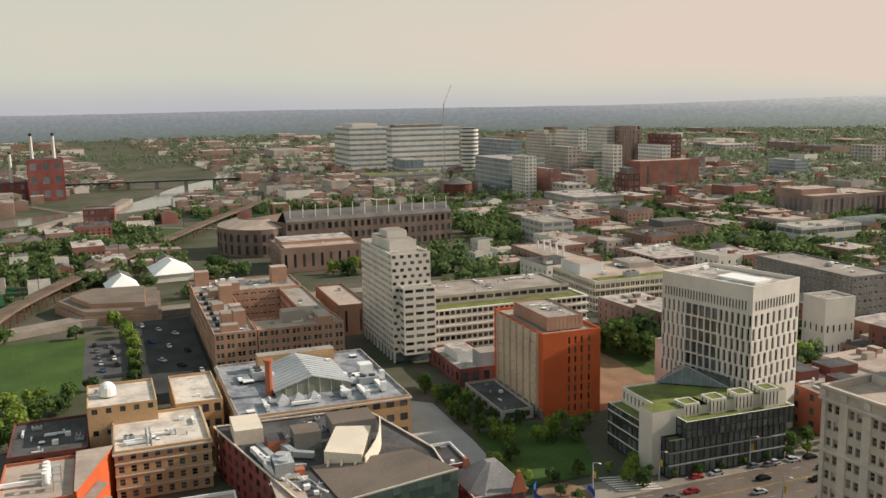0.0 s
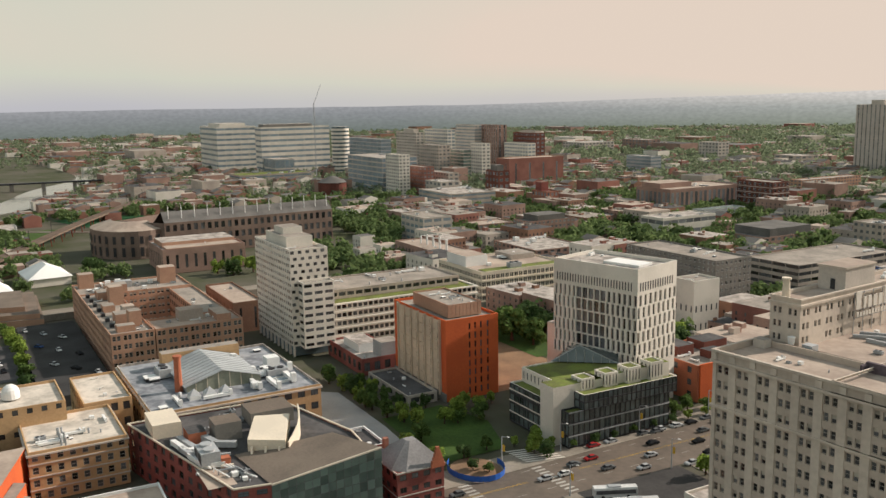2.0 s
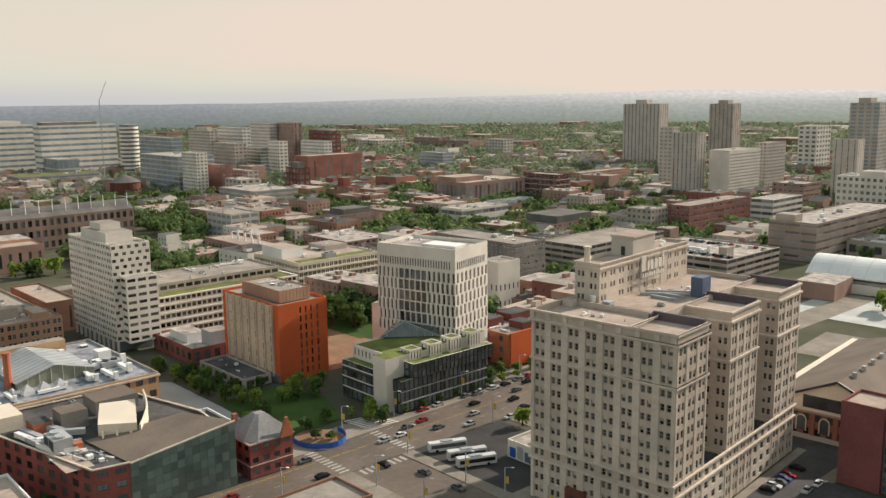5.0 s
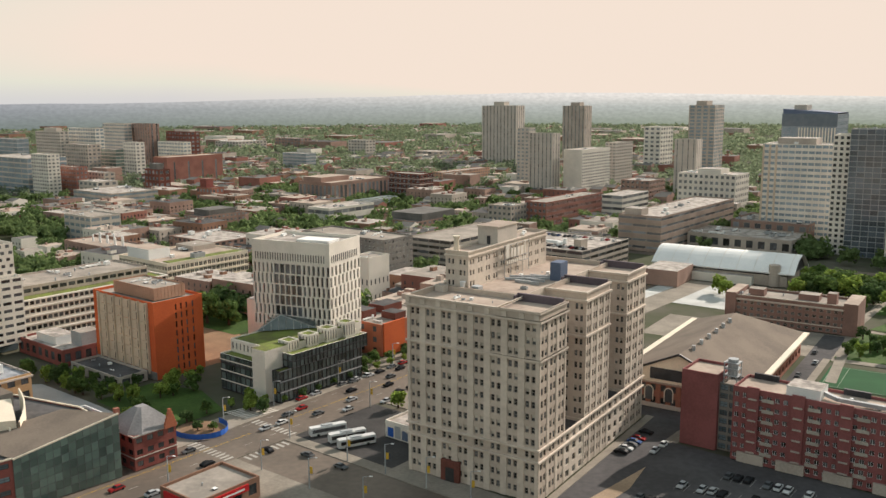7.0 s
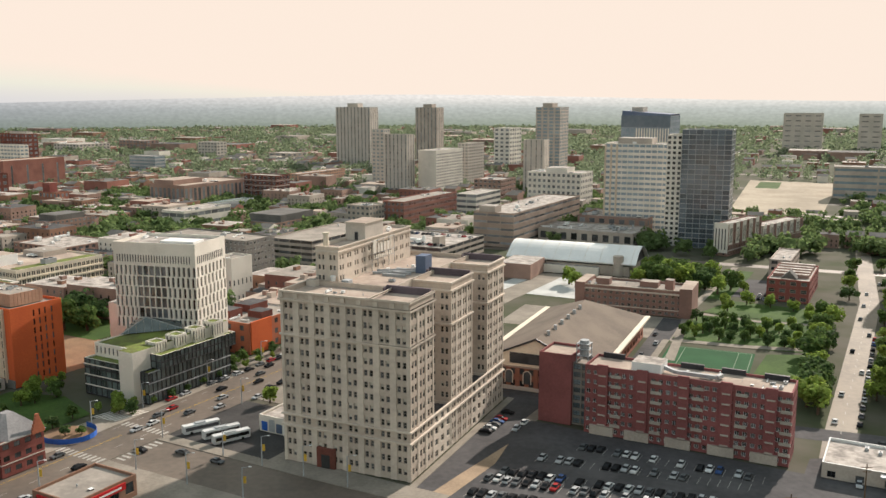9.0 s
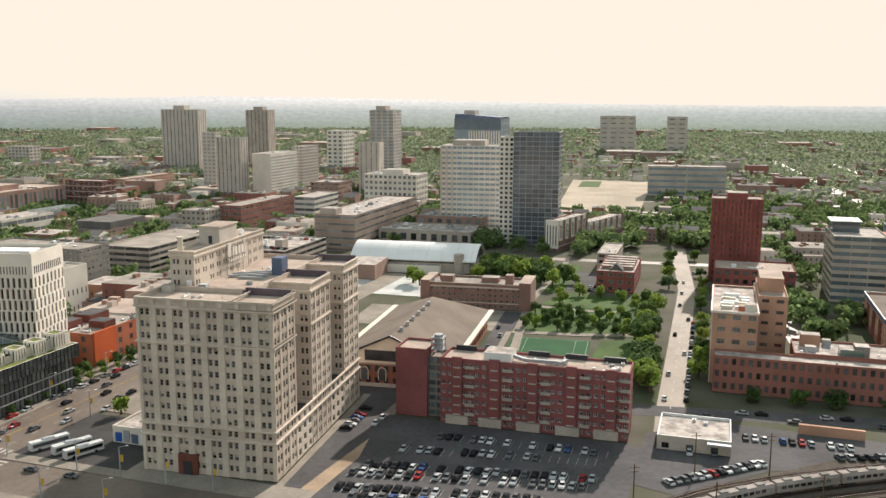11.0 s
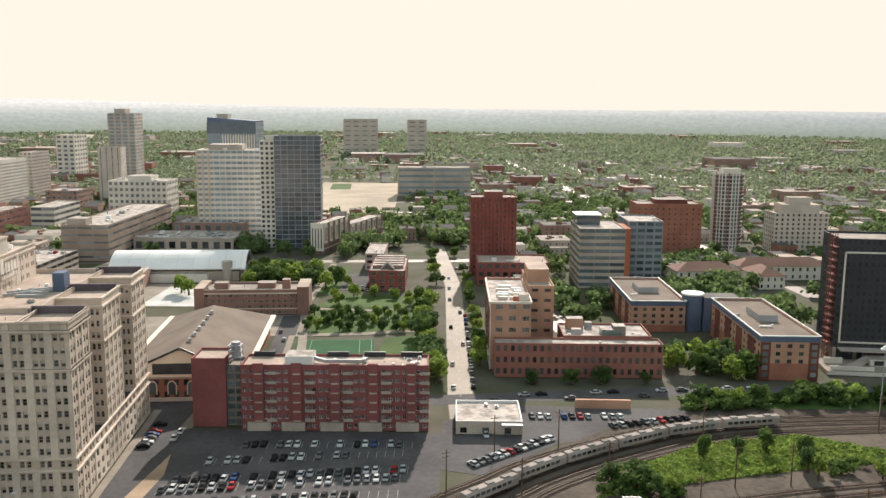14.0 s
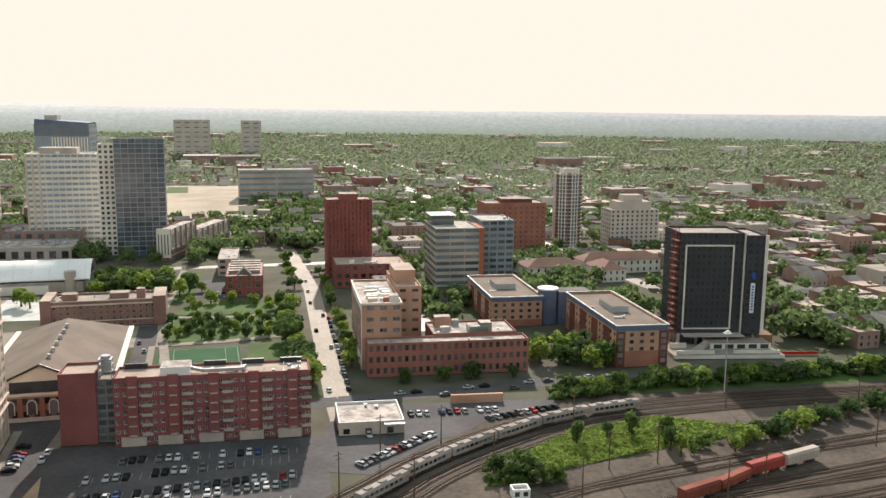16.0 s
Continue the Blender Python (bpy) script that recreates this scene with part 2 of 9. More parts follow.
class Geo:
    """Collects faces for one mesh."""

    def __init__(self):
        self.v, self.f, self.m = [], [], []

    def poly(self, pts, mi=0):
        n = len(self.v)
        self.v += [tuple(p) for p in pts]
        self.f.append(tuple(range(n, n + len(pts))))
        self.m.append(mi)

    def box(self, x0, y0, z0, x1, y1, z1, mi=0, top=None, bottom=True):
        a, b, c, d = (x0, y0), (x1, y0), (x1, y1), (x0, y1)
        for p, q in ((a, b), (b, c), (c, d), (d, a)):
            self.poly([(*p, z0), (*q, z0), (*q, z1), (*p, z1)], mi)
        self.poly([(*p, z1) for p in (a, b, c, d)], mi if top is None else top)
        if bottom:
            self.poly([(*p, z0) for p in (d, c, b, a)], mi)

    def prism(self, pts, z0, z1, mi=0, top=None):
        for p, q in zip(pts, pts[1:] + pts[:1]):
            self.poly([(*p, z0), (*q, z0), (*q, z1), (*p, z1)], mi)
        self.poly([(*p, z1) for p in pts], mi if top is None else top)
        self.poly([(*p, z0) for p in reversed(pts)], mi)

    def tube(self, x, y, z0, z1, r0, r1=None, n=8, mi=0):
        r1 = r0 if r1 is None else r1
        ring = [(math.cos(2 * math.pi * i / n), math.sin(2 * math.pi * i / n)) for i in range(n)]
        for (a, b), (c, d) in zip(ring, ring[1:] + ring[:1]):
            self.poly([(x + a * r0, y + b * r0, z0), (x + c * r0, y + d * r0, z0), (x + c * r1, y + d * r1, z1), (x + a * r1, y + b * r1, z1)], mi)
        if r1 > 0.01:
            self.poly([(x + a * r1, y + b * r1, z1) for a, b in ring], mi)

    def bar(self, p, q, w, mi=0):
        """A square bar from p to q."""
        p, q = Vector(p), Vector(q)
        d = (q - p).normalized()
        s = d.cross(Vector((0, 0, 1))) if abs(d.z) < 0.95 else Vector((1, 0, 0))
        s = s.normalized() * w / 2
        u = s.cross(d).normalized() * w / 2
        a = [p + s + u, p - s + u, p - s - u, p + s - u]
        b = [x + q - p for x in a]
        for i in range(4):
            j = (i + 1) % 4
            self.poly([a[i], a[j], b[j], b[i]], mi)
        self.poly(b, mi)
        self.poly(a[::-1], mi)

    def mesh(self, name, mats):
        me = bpy.data.meshes.new(name)
        me.from_pydata(self.v, [], self.f)
        for m in mats:
            me.materials.append(m)
        me.polygons.foreach_set("material_index", self.m)
        me.update()
        return me

    def make(self, name, mats, parent=None, label="", m=None):
        ob = new(name, self.mesh(name, mats if isinstance(mats, (list, tuple)) else [mats]))
        if parent is not None:
            ob.parent = parent
        if m is not None:
            ob.matrix_basis = m
        return tagged(ob, label=label)


def thing(name, label, category, x=0.0, y=0.0, z=0.0, rz=0.0, group="", kind=""):
    ob = new(name)
    ob.matrix_basis = pose(x, y, z, 0, 0, rz)
    ob.empty_display_size = 0.5
    return tagged(ob, label, category, group, kind)


PANES = {}


def pane_mesh(w, h, style):
    """A window of that size, facing -y: frame, glass, mullions, perhaps a half-drawn blind."""
    key = (round(w, 2), round(h, 2), style)
    if key not in PANES:
        g = Geo()
        frame_mat, glass, nx, nz, blind = {
            "sash": (FRAME_PALE, GLASS, 1, 2, 0), "blind": (FRAME_PALE, GLASS, 1, 2, 1), "dark": (FRAME_DARK, GLASS, 2, 1, 0),
            "plain": (FRAME_DARK, GLASS, 1, 1, 0), "curtain": (FRAME_DARK, BLUE_GLASS, 2, 2, 0), "ribbon": (FRAME_PALE, GLASS, 6, 1, 0),
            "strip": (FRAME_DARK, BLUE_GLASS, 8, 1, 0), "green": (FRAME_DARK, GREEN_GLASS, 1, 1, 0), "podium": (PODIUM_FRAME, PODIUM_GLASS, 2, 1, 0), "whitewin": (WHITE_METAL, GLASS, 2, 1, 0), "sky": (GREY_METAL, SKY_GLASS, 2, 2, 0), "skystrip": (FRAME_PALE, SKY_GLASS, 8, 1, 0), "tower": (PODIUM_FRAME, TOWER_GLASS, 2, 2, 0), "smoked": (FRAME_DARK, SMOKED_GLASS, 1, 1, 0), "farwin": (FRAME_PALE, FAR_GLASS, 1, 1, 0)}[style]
        # one lattice: frame members and panes share their edges
        t = min(0.12, w * 0.08)

        def cuts(lo, hi, n):
            out = [lo]
            for i in range(n):
                a, c = lo + (hi - lo) * i / n, lo + (hi - lo) * (i + 1) / n
                out += [a + (t if i == 0 else t / 2), c - (t if i == n - 1 else t / 2)]
            return out + [hi]

        xs, zs = cuts(-w / 2, w / 2, nx), cuts(0, h, nz)
        for i, x in enumerate(xs):
            for k, z in enumerate(zs):
                g.v.append((x, 0.0, z))
        m = len(zs)
        for i in range(len(xs) - 1):
            for k in range(m - 1):
                g.f.append((i * m + k, (i + 1) * m + k, (i + 1) * m + k + 1, i * m + k + 1))
                pane = i % 2 == 1 and k % 2 == 1
                g.m.append((2 if blind and k == m - 3 else 1) if pane else 0)
        PANES[key] = g.mesh("window", [frame_mat, glass, BLIND])
    return PANES[key]


class Building:
    """A thing with walls that have real openings, windows of their own, a roof with its parapet and rooftop units."""

    def __init__(self, name, label, category, x, y, z=0.0, rz=0.0, group=""):
        self.root = thing(name, label, category, x, y, z, rz, group)
        self.count, self.rest, self.seed, self.cap = 0, Geo(), random.Random(name + label), 300

    def facade(self, g, p, q, z0, z1, bays, floors, u=((0.2, 0.8),), v=(0.25, 0.78), style="sash", depth=0.3, keep=True, skip=None, blinds=0.0, shift=0.0):
        """Wall from p to q (the outside on the right hand) cut by openings: in each bay those at the fractions u, in each floor from v[0] to v[1]."""
        p, q = Vector((*p, 0)), Vector((*q, 0))
        d = q - p
        length = d.length
        d.normalize()
        n = Vector((d.y, -d.x, 0))
        bw, fh = length / bays, (z1 - z0) / floors

        def at(s, z, k=0.0):
            w = p + d * s - n * k
            return (w.x, w.y, z)

        turn = math.atan2(d.y, d.x)
        for j in range(floors):
            za, zb = z0 + j * fh + v[0] * fh, z0 + j * fh + v[1] * fh
            g.poly([at(0, z0 + j * fh), at(length, z0 + j * fh), at(length, za), at(0, za)])
            g.poly([at(0, zb), at(length, zb), at(length, z0 + (j + 1) * fh), at(0, z0 + (j + 1) * fh)])
            edge = 0.0
            for i in range(bays):
                for a, b in u:
                    if skip and skip(i, j):
                        continue
                    k = shift * (j % 2)
                    sa, sb = (i + a + k) * bw, (i + b + k) * bw
                    g.poly([at(edge, za), at(sa, za), at(sa, zb), at(edge, zb)])
                    edge = sb
                    for s in ((sa, za, sb, za), (sb, za, sb, zb), (sb, zb, sa, zb), (sa, zb, sa, za)):
                        g.poly([at(s[0], s[1]), at(s[2], s[3]), at(s[2], s[3], depth), at(s[0], s[1], depth)])
                    st = "blind" if style == "sash" and self.seed.random() < blinds else style
                    me = pane_mesh(sb - sa, zb - za, st)
                    mid = at((sa + sb) / 2, za, depth - 0.02)
                    m = Matrix.Translation(mid) @ Matrix.Rotation(turn, 4, "Z")
                    if keep and self.count < self.cap:
                        self.count += 1
                        ob = new("window", me)
                        ob.parent, ob.matrix_basis = self.root, m
                    else:
                        k = len(self.rest.v)
                        self.rest.v += [tuple(m @ x.co) for x in me.vertices]
                        self.rest.f += [tuple(k + i2 for i2 in f.vertices) for f in me.polygons]
                        self.rest.m += [f.material_index for f in me.polygons]
                        self.restmats = list(me.materials)
            g.poly([at(edge, za), at(length, za), at(length, zb), at(edge, zb)])

    def volume(self, x0, y0, x1, y1, z0, z1, wall, roof, floors=4, bays=None, parapet=0.9, trim=None, sides="SENW", name="wall", base=0.0, crown=0.0, omit="", **kw):
        """A block with openings on the named sides. bays: windows per metre of wall, or a dict by side. base, crown: plain bands."""
        bays = bays or {}
        c = dict(S=((x0, y0), (x1, y0)), E=((x1, y0), (x1, y1)), N=((x1, y1), (x0, y1)), W=((x0, y1), (x0, y0)))
        g = Geo()
        for side, (p, q) in c.items():
            if side in sides and bays.get(side, 0):
                if base:
                    g.poly([(*p, z0), (*q, z0), (*q, z0 + base), (*p, z0 + base)])
                self.facade(g, p, q, z0 + base, z1 - crown, bays[side], floors, **{**kw, "keep": kw.get("keep", True) and side in kw_sides(self)})
                if crown:
                    g.poly([(*p, z1 - crown), (*q, z1 - crown), (*q, z1), (*p, z1)])
            elif side not in omit:
                g.poly([(*p, z0), (*q, z0), (*q, z1), (*p, z1)])
        g.make(name, wall, self.root)
        self.roof(x0, y0, x1, y1, z1, roof, parapet, trim or wall)

    def roof(self, x0, y0, x1, y1, z, roof, parapet=0.9, trim=None, t=0.4):
        g = Geo()
        lo = z - parapet
        o = [(x0, y0), (x1, y0), (x1, y1), (x0, y1)]
        i = [(x0 + t, y0 + t), (x1 - t, y0 + t), (x1 - t, y1 - t), (x0 + t, y1 - t)]
        for k in range(4):
            a, b, c, d = o[k], o[(k + 1) % 4], i[(k + 1) % 4], i[k]
            g.poly([(*a, z), (*b, z), (*c, z), (*d, z)], 1)
            g.poly([(*d, z), (*c, z), (*c, lo), (*d, lo)], 1)
        g.poly([(*p, lo) for p in i], 0)
        g.make("roof", [roof, trim or roof], self.root)

    def band(self, x0, y0, x1, y1, z0, z1, mat_, out=0.3, name="cornice"):
        """A moulding round a block."""
        g = Geo()
        o = [(x0 - out, y0 - out), (x1 + out, y0 - out), (x1 + out, y1 + out), (x0 - out, y1 + out)]
        i = [(x0 + 0.02, y0 + 0.02), (x1 - 0.02, y0 + 0.02), (x1 - 0.02, y1 - 0.02), (x0 + 0.02, y1 - 0.02)]
        for k in range(4):
            a, b, c, d = o[k], o[(k + 1) % 4], i[(k + 1) % 4], i[k]
            g.poly([(*a, z0), (*b, z0), (*b, z1), (*a, z1)])
            g.poly([(*a, z1), (*b, z1), (*c, z1), (*d, z1)])
            g.poly([(*d, z0), (*c, z0), (*b, z0), (*a, z0)])
        g.make(name, mat_, self.root)

    def units(self, x0, y0, x1, y1, z, n, size=2.0):
        """Air handlers, ducts and vents scattered on a flat roof."""
        for _ in range(n):
            k = self.seed.randrange(len(UNITS))
            ob = new(("air_handler", "duct", "vent", "hatch", "condenser")[k], UNITS[k])
            ob.parent = self.root
            s = size * self.seed.uniform(0.6, 1.3)
            m = Matrix.Translation((self.seed.uniform(x0 + s, x1 - s), self.seed.uniform(y0 + s, y1 - s), z))
            ob.matrix_basis = m @ Matrix.Rotation(self.seed.choice((0, 1.5708)), 4, "Z") @ Matrix.Diagonal((s, s, s, 1))

    def box(self, name, x0, y0, z0, x1, y1, z1, mat_, top=None, label=""):
        g = Geo()
        g.box(x0, y0, z0, x1, y1, z1, 0, 1 if top else None)
        return g.make(name, [mat_, top] if top else mat_, self.root, label)

    def done(self):
        if self.rest.f:
            tagged(self.rest.make("glazing", self.restmats, self.root), kind="stuff")
        return self.root


def kw_sides(b):
    return WINDOW_SIDES.get(b.root.name, "SEW")


WINDOW_SIDES = {}


def unit_meshes():
    out = []
    g = Geo()
    g.box(-0.9, -0.5, 0.1, 0.9, 0.5, 0.75, 0)
    g.box(-0.8, -0.4, 0, 0.8, 0.4, 0.1, 1)
    g.tube(-0.4, 0, 0.75, 0.85, 0.3, n=10, mi=1)
    g.tube(0.4, 0, 0.75, 0.85, 0.3, n=10, mi=1)
    out.append(g.mesh("air_handler", [GREY_METAL, DARK_METAL]))
    g = Geo()
    g.box(-1.6, -0.18, 0.15, 1.6, 0.18, 0.45, 0)
    g.box(1.25, -0.18, 0.45, 1.6, 0.18, 0.8, 0)
    for x in (-1.2, 0, 1.2):
        g.box(x - 0.05, -0.2, 0, x + 0.05, 0.2, 0.15, 1)
    out.append(g.mesh("duct", [WHITE_METAL, DARK_METAL]))
    g = Geo()
    g.tube(0, 0, 0, 0.5, 0.14, n=8, mi=0)
    g.tube(0, 0, 0.5, 0.7, 0.26, 0.1, n=8, mi=0)
    out.append(g.mesh("vent", [GREY_METAL]))
    g = Geo()
    g.box(-0.4, -0.4, 0, 0.4, 0.4, 0.25, 1)
    g.box(-0.45, -0.45, 0.25, 0.45, 0.45, 0.32, 0)
    out.append(g.mesh("hatch", [WHITE_METAL, DARK_METAL]))
    g = Geo()
    g.box(-0.5, -0.5, 0.08, 0.5, 0.5, 0.8, 0)
    for x in (-0.4, 0.4):
        g.box(x - 0.05, -0.45, 0, x + 0.05, 0.45, 0.08, 1)
    out.append(g.mesh("condenser", [WHITE_METAL, DARK_METAL]))
    return out


UNITS = unit_meshes()


# ---- setting: ground, streets, pavements, distance ----
def sheet(name, pts, z, material, label, category, kind="structure", thick=0.0):
    """A flat piece of ground with the given outline; thick: how far its edge steps down."""
    g = Geo()
    if thick:
        g.prism([tuple(p) for p in pts], z - thick, z)
    else:
        g.poly([(*p, z) for p in pts])
    return tagged(g.make(name, material), label, category, kind=kind)


def rect(x0, y0, x1, y1):
    return [(x0, y0), (x1, y0), (x1, y1), (x0, y1)]


def strip(line, w):
    """The outline of a band of width w along a line."""
    left, right = [], []
    for i, p in enumerate(line):
        a, b = Vector(line[max(0, i - 1)]), Vector(line[min(len(line) - 1, i + 1)])
        n = (b - a).normalized()
        n = Vector((-n.y, n.x)) * w / 2
        left.append((p[0] + n.x, p[1] + n.y))
        right.append((p[0] - n.x, p[1] - n.y))
    return right + left[::-1]


def ribbon(name, line, w, z, material, label, category, thick=0.0):
    g = Geo()
    o = strip(line, w)
    n = len(line)
    for i in range(n - 1):
        quad = [o[i], o[i + 1], o[2 * n - 2 - i], o[2 * n - 1 - i]]
        if thick:
            g.prism(quad, z - thick, z)
        else:
            g.poly([(*p, z) for p in quad])
    return tagged(g.make(name, material), label, category, kind="structure")


def curve(pts, n=8):
    """Points on a smooth line through pts."""
    out = []
    p = [Vector((*q, 0)) for q in pts]
    p = [2 * p[0] - p[1]] + p + [2 * p[-1] - p[-2]]
    for i in range(1, len(p) - 2):
        for k in range(n):
            t = k / n
            a, b, c, d = p[i - 1:i + 3]
            q = 0.5 * ((2 * b) + (c - a) * t + (2 * a - 5 * b + 4 * c - d) * t * t + (3 * b - a - 3 * c + d) * t ** 3)
            out.append((q.x, q.y))
    return out + [pts[-1]]


g = Geo()
for i in range(72):
    a, b = 2 * math.pi * i / 72, 2 * math.pi * (i + 1) / 72
    g.poly([(0, 0, -0.3), (3600 * math.cos(a), 3600 * math.sin(a), -0.3), (3600 * math.cos(b), 3600 * math.sin(b), -0.3)])
tagged(g.make("ground", CITY_FLOOR), "flat city ground of worn asphalt, yards and grass", "ground", kind="structure")

# hazy distance: a glowing ring with painted haze, far outside the built city
haze = bpy.data.materials.new("distance")
haze.use_nodes = True
hn, hl = haze.node_tree.nodes, haze.node_tree.links
hn.remove(hn["Principled BSDF"])
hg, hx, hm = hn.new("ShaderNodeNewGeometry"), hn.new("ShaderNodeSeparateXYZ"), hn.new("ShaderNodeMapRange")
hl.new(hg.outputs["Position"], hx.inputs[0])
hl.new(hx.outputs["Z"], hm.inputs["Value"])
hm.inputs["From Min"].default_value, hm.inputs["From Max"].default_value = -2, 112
# the second ramp holds the paler glare towards the sun, mixed in northwards
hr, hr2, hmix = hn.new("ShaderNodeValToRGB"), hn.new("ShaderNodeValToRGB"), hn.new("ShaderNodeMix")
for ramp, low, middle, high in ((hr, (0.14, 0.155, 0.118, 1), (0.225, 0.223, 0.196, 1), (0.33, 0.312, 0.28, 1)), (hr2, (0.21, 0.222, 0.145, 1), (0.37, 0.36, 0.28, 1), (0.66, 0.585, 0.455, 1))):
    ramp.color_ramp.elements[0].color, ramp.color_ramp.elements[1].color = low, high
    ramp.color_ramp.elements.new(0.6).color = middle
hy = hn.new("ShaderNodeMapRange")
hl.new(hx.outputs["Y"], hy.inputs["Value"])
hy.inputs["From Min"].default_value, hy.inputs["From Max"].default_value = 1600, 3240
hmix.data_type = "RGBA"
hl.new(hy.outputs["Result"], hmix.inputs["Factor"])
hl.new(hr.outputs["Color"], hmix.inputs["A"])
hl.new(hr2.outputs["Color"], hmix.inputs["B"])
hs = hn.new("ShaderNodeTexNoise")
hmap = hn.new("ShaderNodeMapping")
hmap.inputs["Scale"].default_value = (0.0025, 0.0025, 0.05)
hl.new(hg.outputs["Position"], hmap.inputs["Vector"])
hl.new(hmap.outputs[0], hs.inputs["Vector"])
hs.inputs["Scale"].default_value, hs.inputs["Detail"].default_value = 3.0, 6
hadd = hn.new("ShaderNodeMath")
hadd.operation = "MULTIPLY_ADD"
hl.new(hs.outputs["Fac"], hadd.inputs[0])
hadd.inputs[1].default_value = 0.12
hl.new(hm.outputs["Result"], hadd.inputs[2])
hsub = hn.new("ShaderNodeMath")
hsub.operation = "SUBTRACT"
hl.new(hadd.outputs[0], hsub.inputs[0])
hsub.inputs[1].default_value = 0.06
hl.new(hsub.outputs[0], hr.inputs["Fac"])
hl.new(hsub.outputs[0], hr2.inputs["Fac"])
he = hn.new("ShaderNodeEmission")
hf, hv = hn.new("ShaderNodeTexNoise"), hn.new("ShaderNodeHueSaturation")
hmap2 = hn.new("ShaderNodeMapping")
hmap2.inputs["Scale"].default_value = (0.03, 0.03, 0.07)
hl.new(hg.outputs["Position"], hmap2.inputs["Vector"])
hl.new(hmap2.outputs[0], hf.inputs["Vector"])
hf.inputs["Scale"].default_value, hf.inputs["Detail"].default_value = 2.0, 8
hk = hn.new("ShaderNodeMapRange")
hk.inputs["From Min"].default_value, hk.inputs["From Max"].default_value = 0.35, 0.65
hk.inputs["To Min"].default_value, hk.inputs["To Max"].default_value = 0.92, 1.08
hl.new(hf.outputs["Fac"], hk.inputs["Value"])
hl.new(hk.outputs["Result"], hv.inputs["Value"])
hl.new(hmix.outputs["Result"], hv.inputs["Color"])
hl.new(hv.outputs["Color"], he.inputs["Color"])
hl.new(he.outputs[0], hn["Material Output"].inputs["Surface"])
g = Geo()
def ridge(i):
    """The skyline's height: a low hill to the north-west, and small unevenness."""
    az = math.degrees(2 * math.pi * i / 240)
    return 92 + 28 * math.exp(-((az - 116) / 17) ** 2) + 5 * noise.noise(Vector((i * 0.11, 3.3, 0))) + 2.0 * noise.noise(Vector((i * 0.5, 7.1, 0)))


tops = [ridge(i) for i in range(240)]
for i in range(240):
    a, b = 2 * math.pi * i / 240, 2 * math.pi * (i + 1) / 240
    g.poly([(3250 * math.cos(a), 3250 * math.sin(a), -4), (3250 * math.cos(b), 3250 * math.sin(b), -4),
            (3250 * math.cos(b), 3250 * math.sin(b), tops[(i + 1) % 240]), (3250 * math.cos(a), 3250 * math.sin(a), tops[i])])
tagged(g.make("backdrop", haze), "glowing backdrop painted as a hazy blue-green wooded horizon", "horizon", kind="structure")

Z_ROAD = -0.28
# the streets' own frames: the avenue with its crossings, the car parks, the ground by the tracks
AVENUE_FRAME = pose(-0.78, -2.10, 0, 0, 0, -5.72)
LOT_FRAME = pose(2.65, -1.26, 0, 0, 0, -4.71)
TRACK_FRAME = pose(5.65, 2.06, 0, 0, 0, -5.47)
GARAGE_FRAME = pose(-144.25, 315.5, 0, 0, 0, -4.8)


def placed(m, x, y):
    """A point of a street's own plan, in the world."""
    v = m @ Vector((x, y, 0))
    return v.x, v.y

# the broad avenue, the street in front of the tall limestone block, the straight street beyond the field
AXIS = [(-115.6, -260.8), (-112.4, -199.6), (-108.2, -118.2), (-105.3, -53.8), (-99.8, 7.7), (-93.4, 67.9), (-87.2, 127.9), (-74.2, 257.1), (-57.0, 425.1)]
ribbon("road", AXIS, 25, Z_ROAD, ASPHALT, "broad grey asphalt avenue with worn lane lines", "road")
sheet("road", [(-89.6, -21.4), (29, -31.9), (30.7, -13.7), (-88, -2.8)], Z_ROAD + 0.004, ASPHALT, "shaded asphalt cross street by the limestone block", "road")
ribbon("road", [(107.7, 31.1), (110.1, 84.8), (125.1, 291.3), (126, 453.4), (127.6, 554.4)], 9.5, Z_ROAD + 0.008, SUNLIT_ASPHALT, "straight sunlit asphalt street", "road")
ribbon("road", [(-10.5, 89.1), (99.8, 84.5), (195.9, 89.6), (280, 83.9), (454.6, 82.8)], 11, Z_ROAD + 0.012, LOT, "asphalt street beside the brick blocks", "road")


PLUM = mat("plum_membrane", (0.13, 0.105, 0.12), rough=0.8)


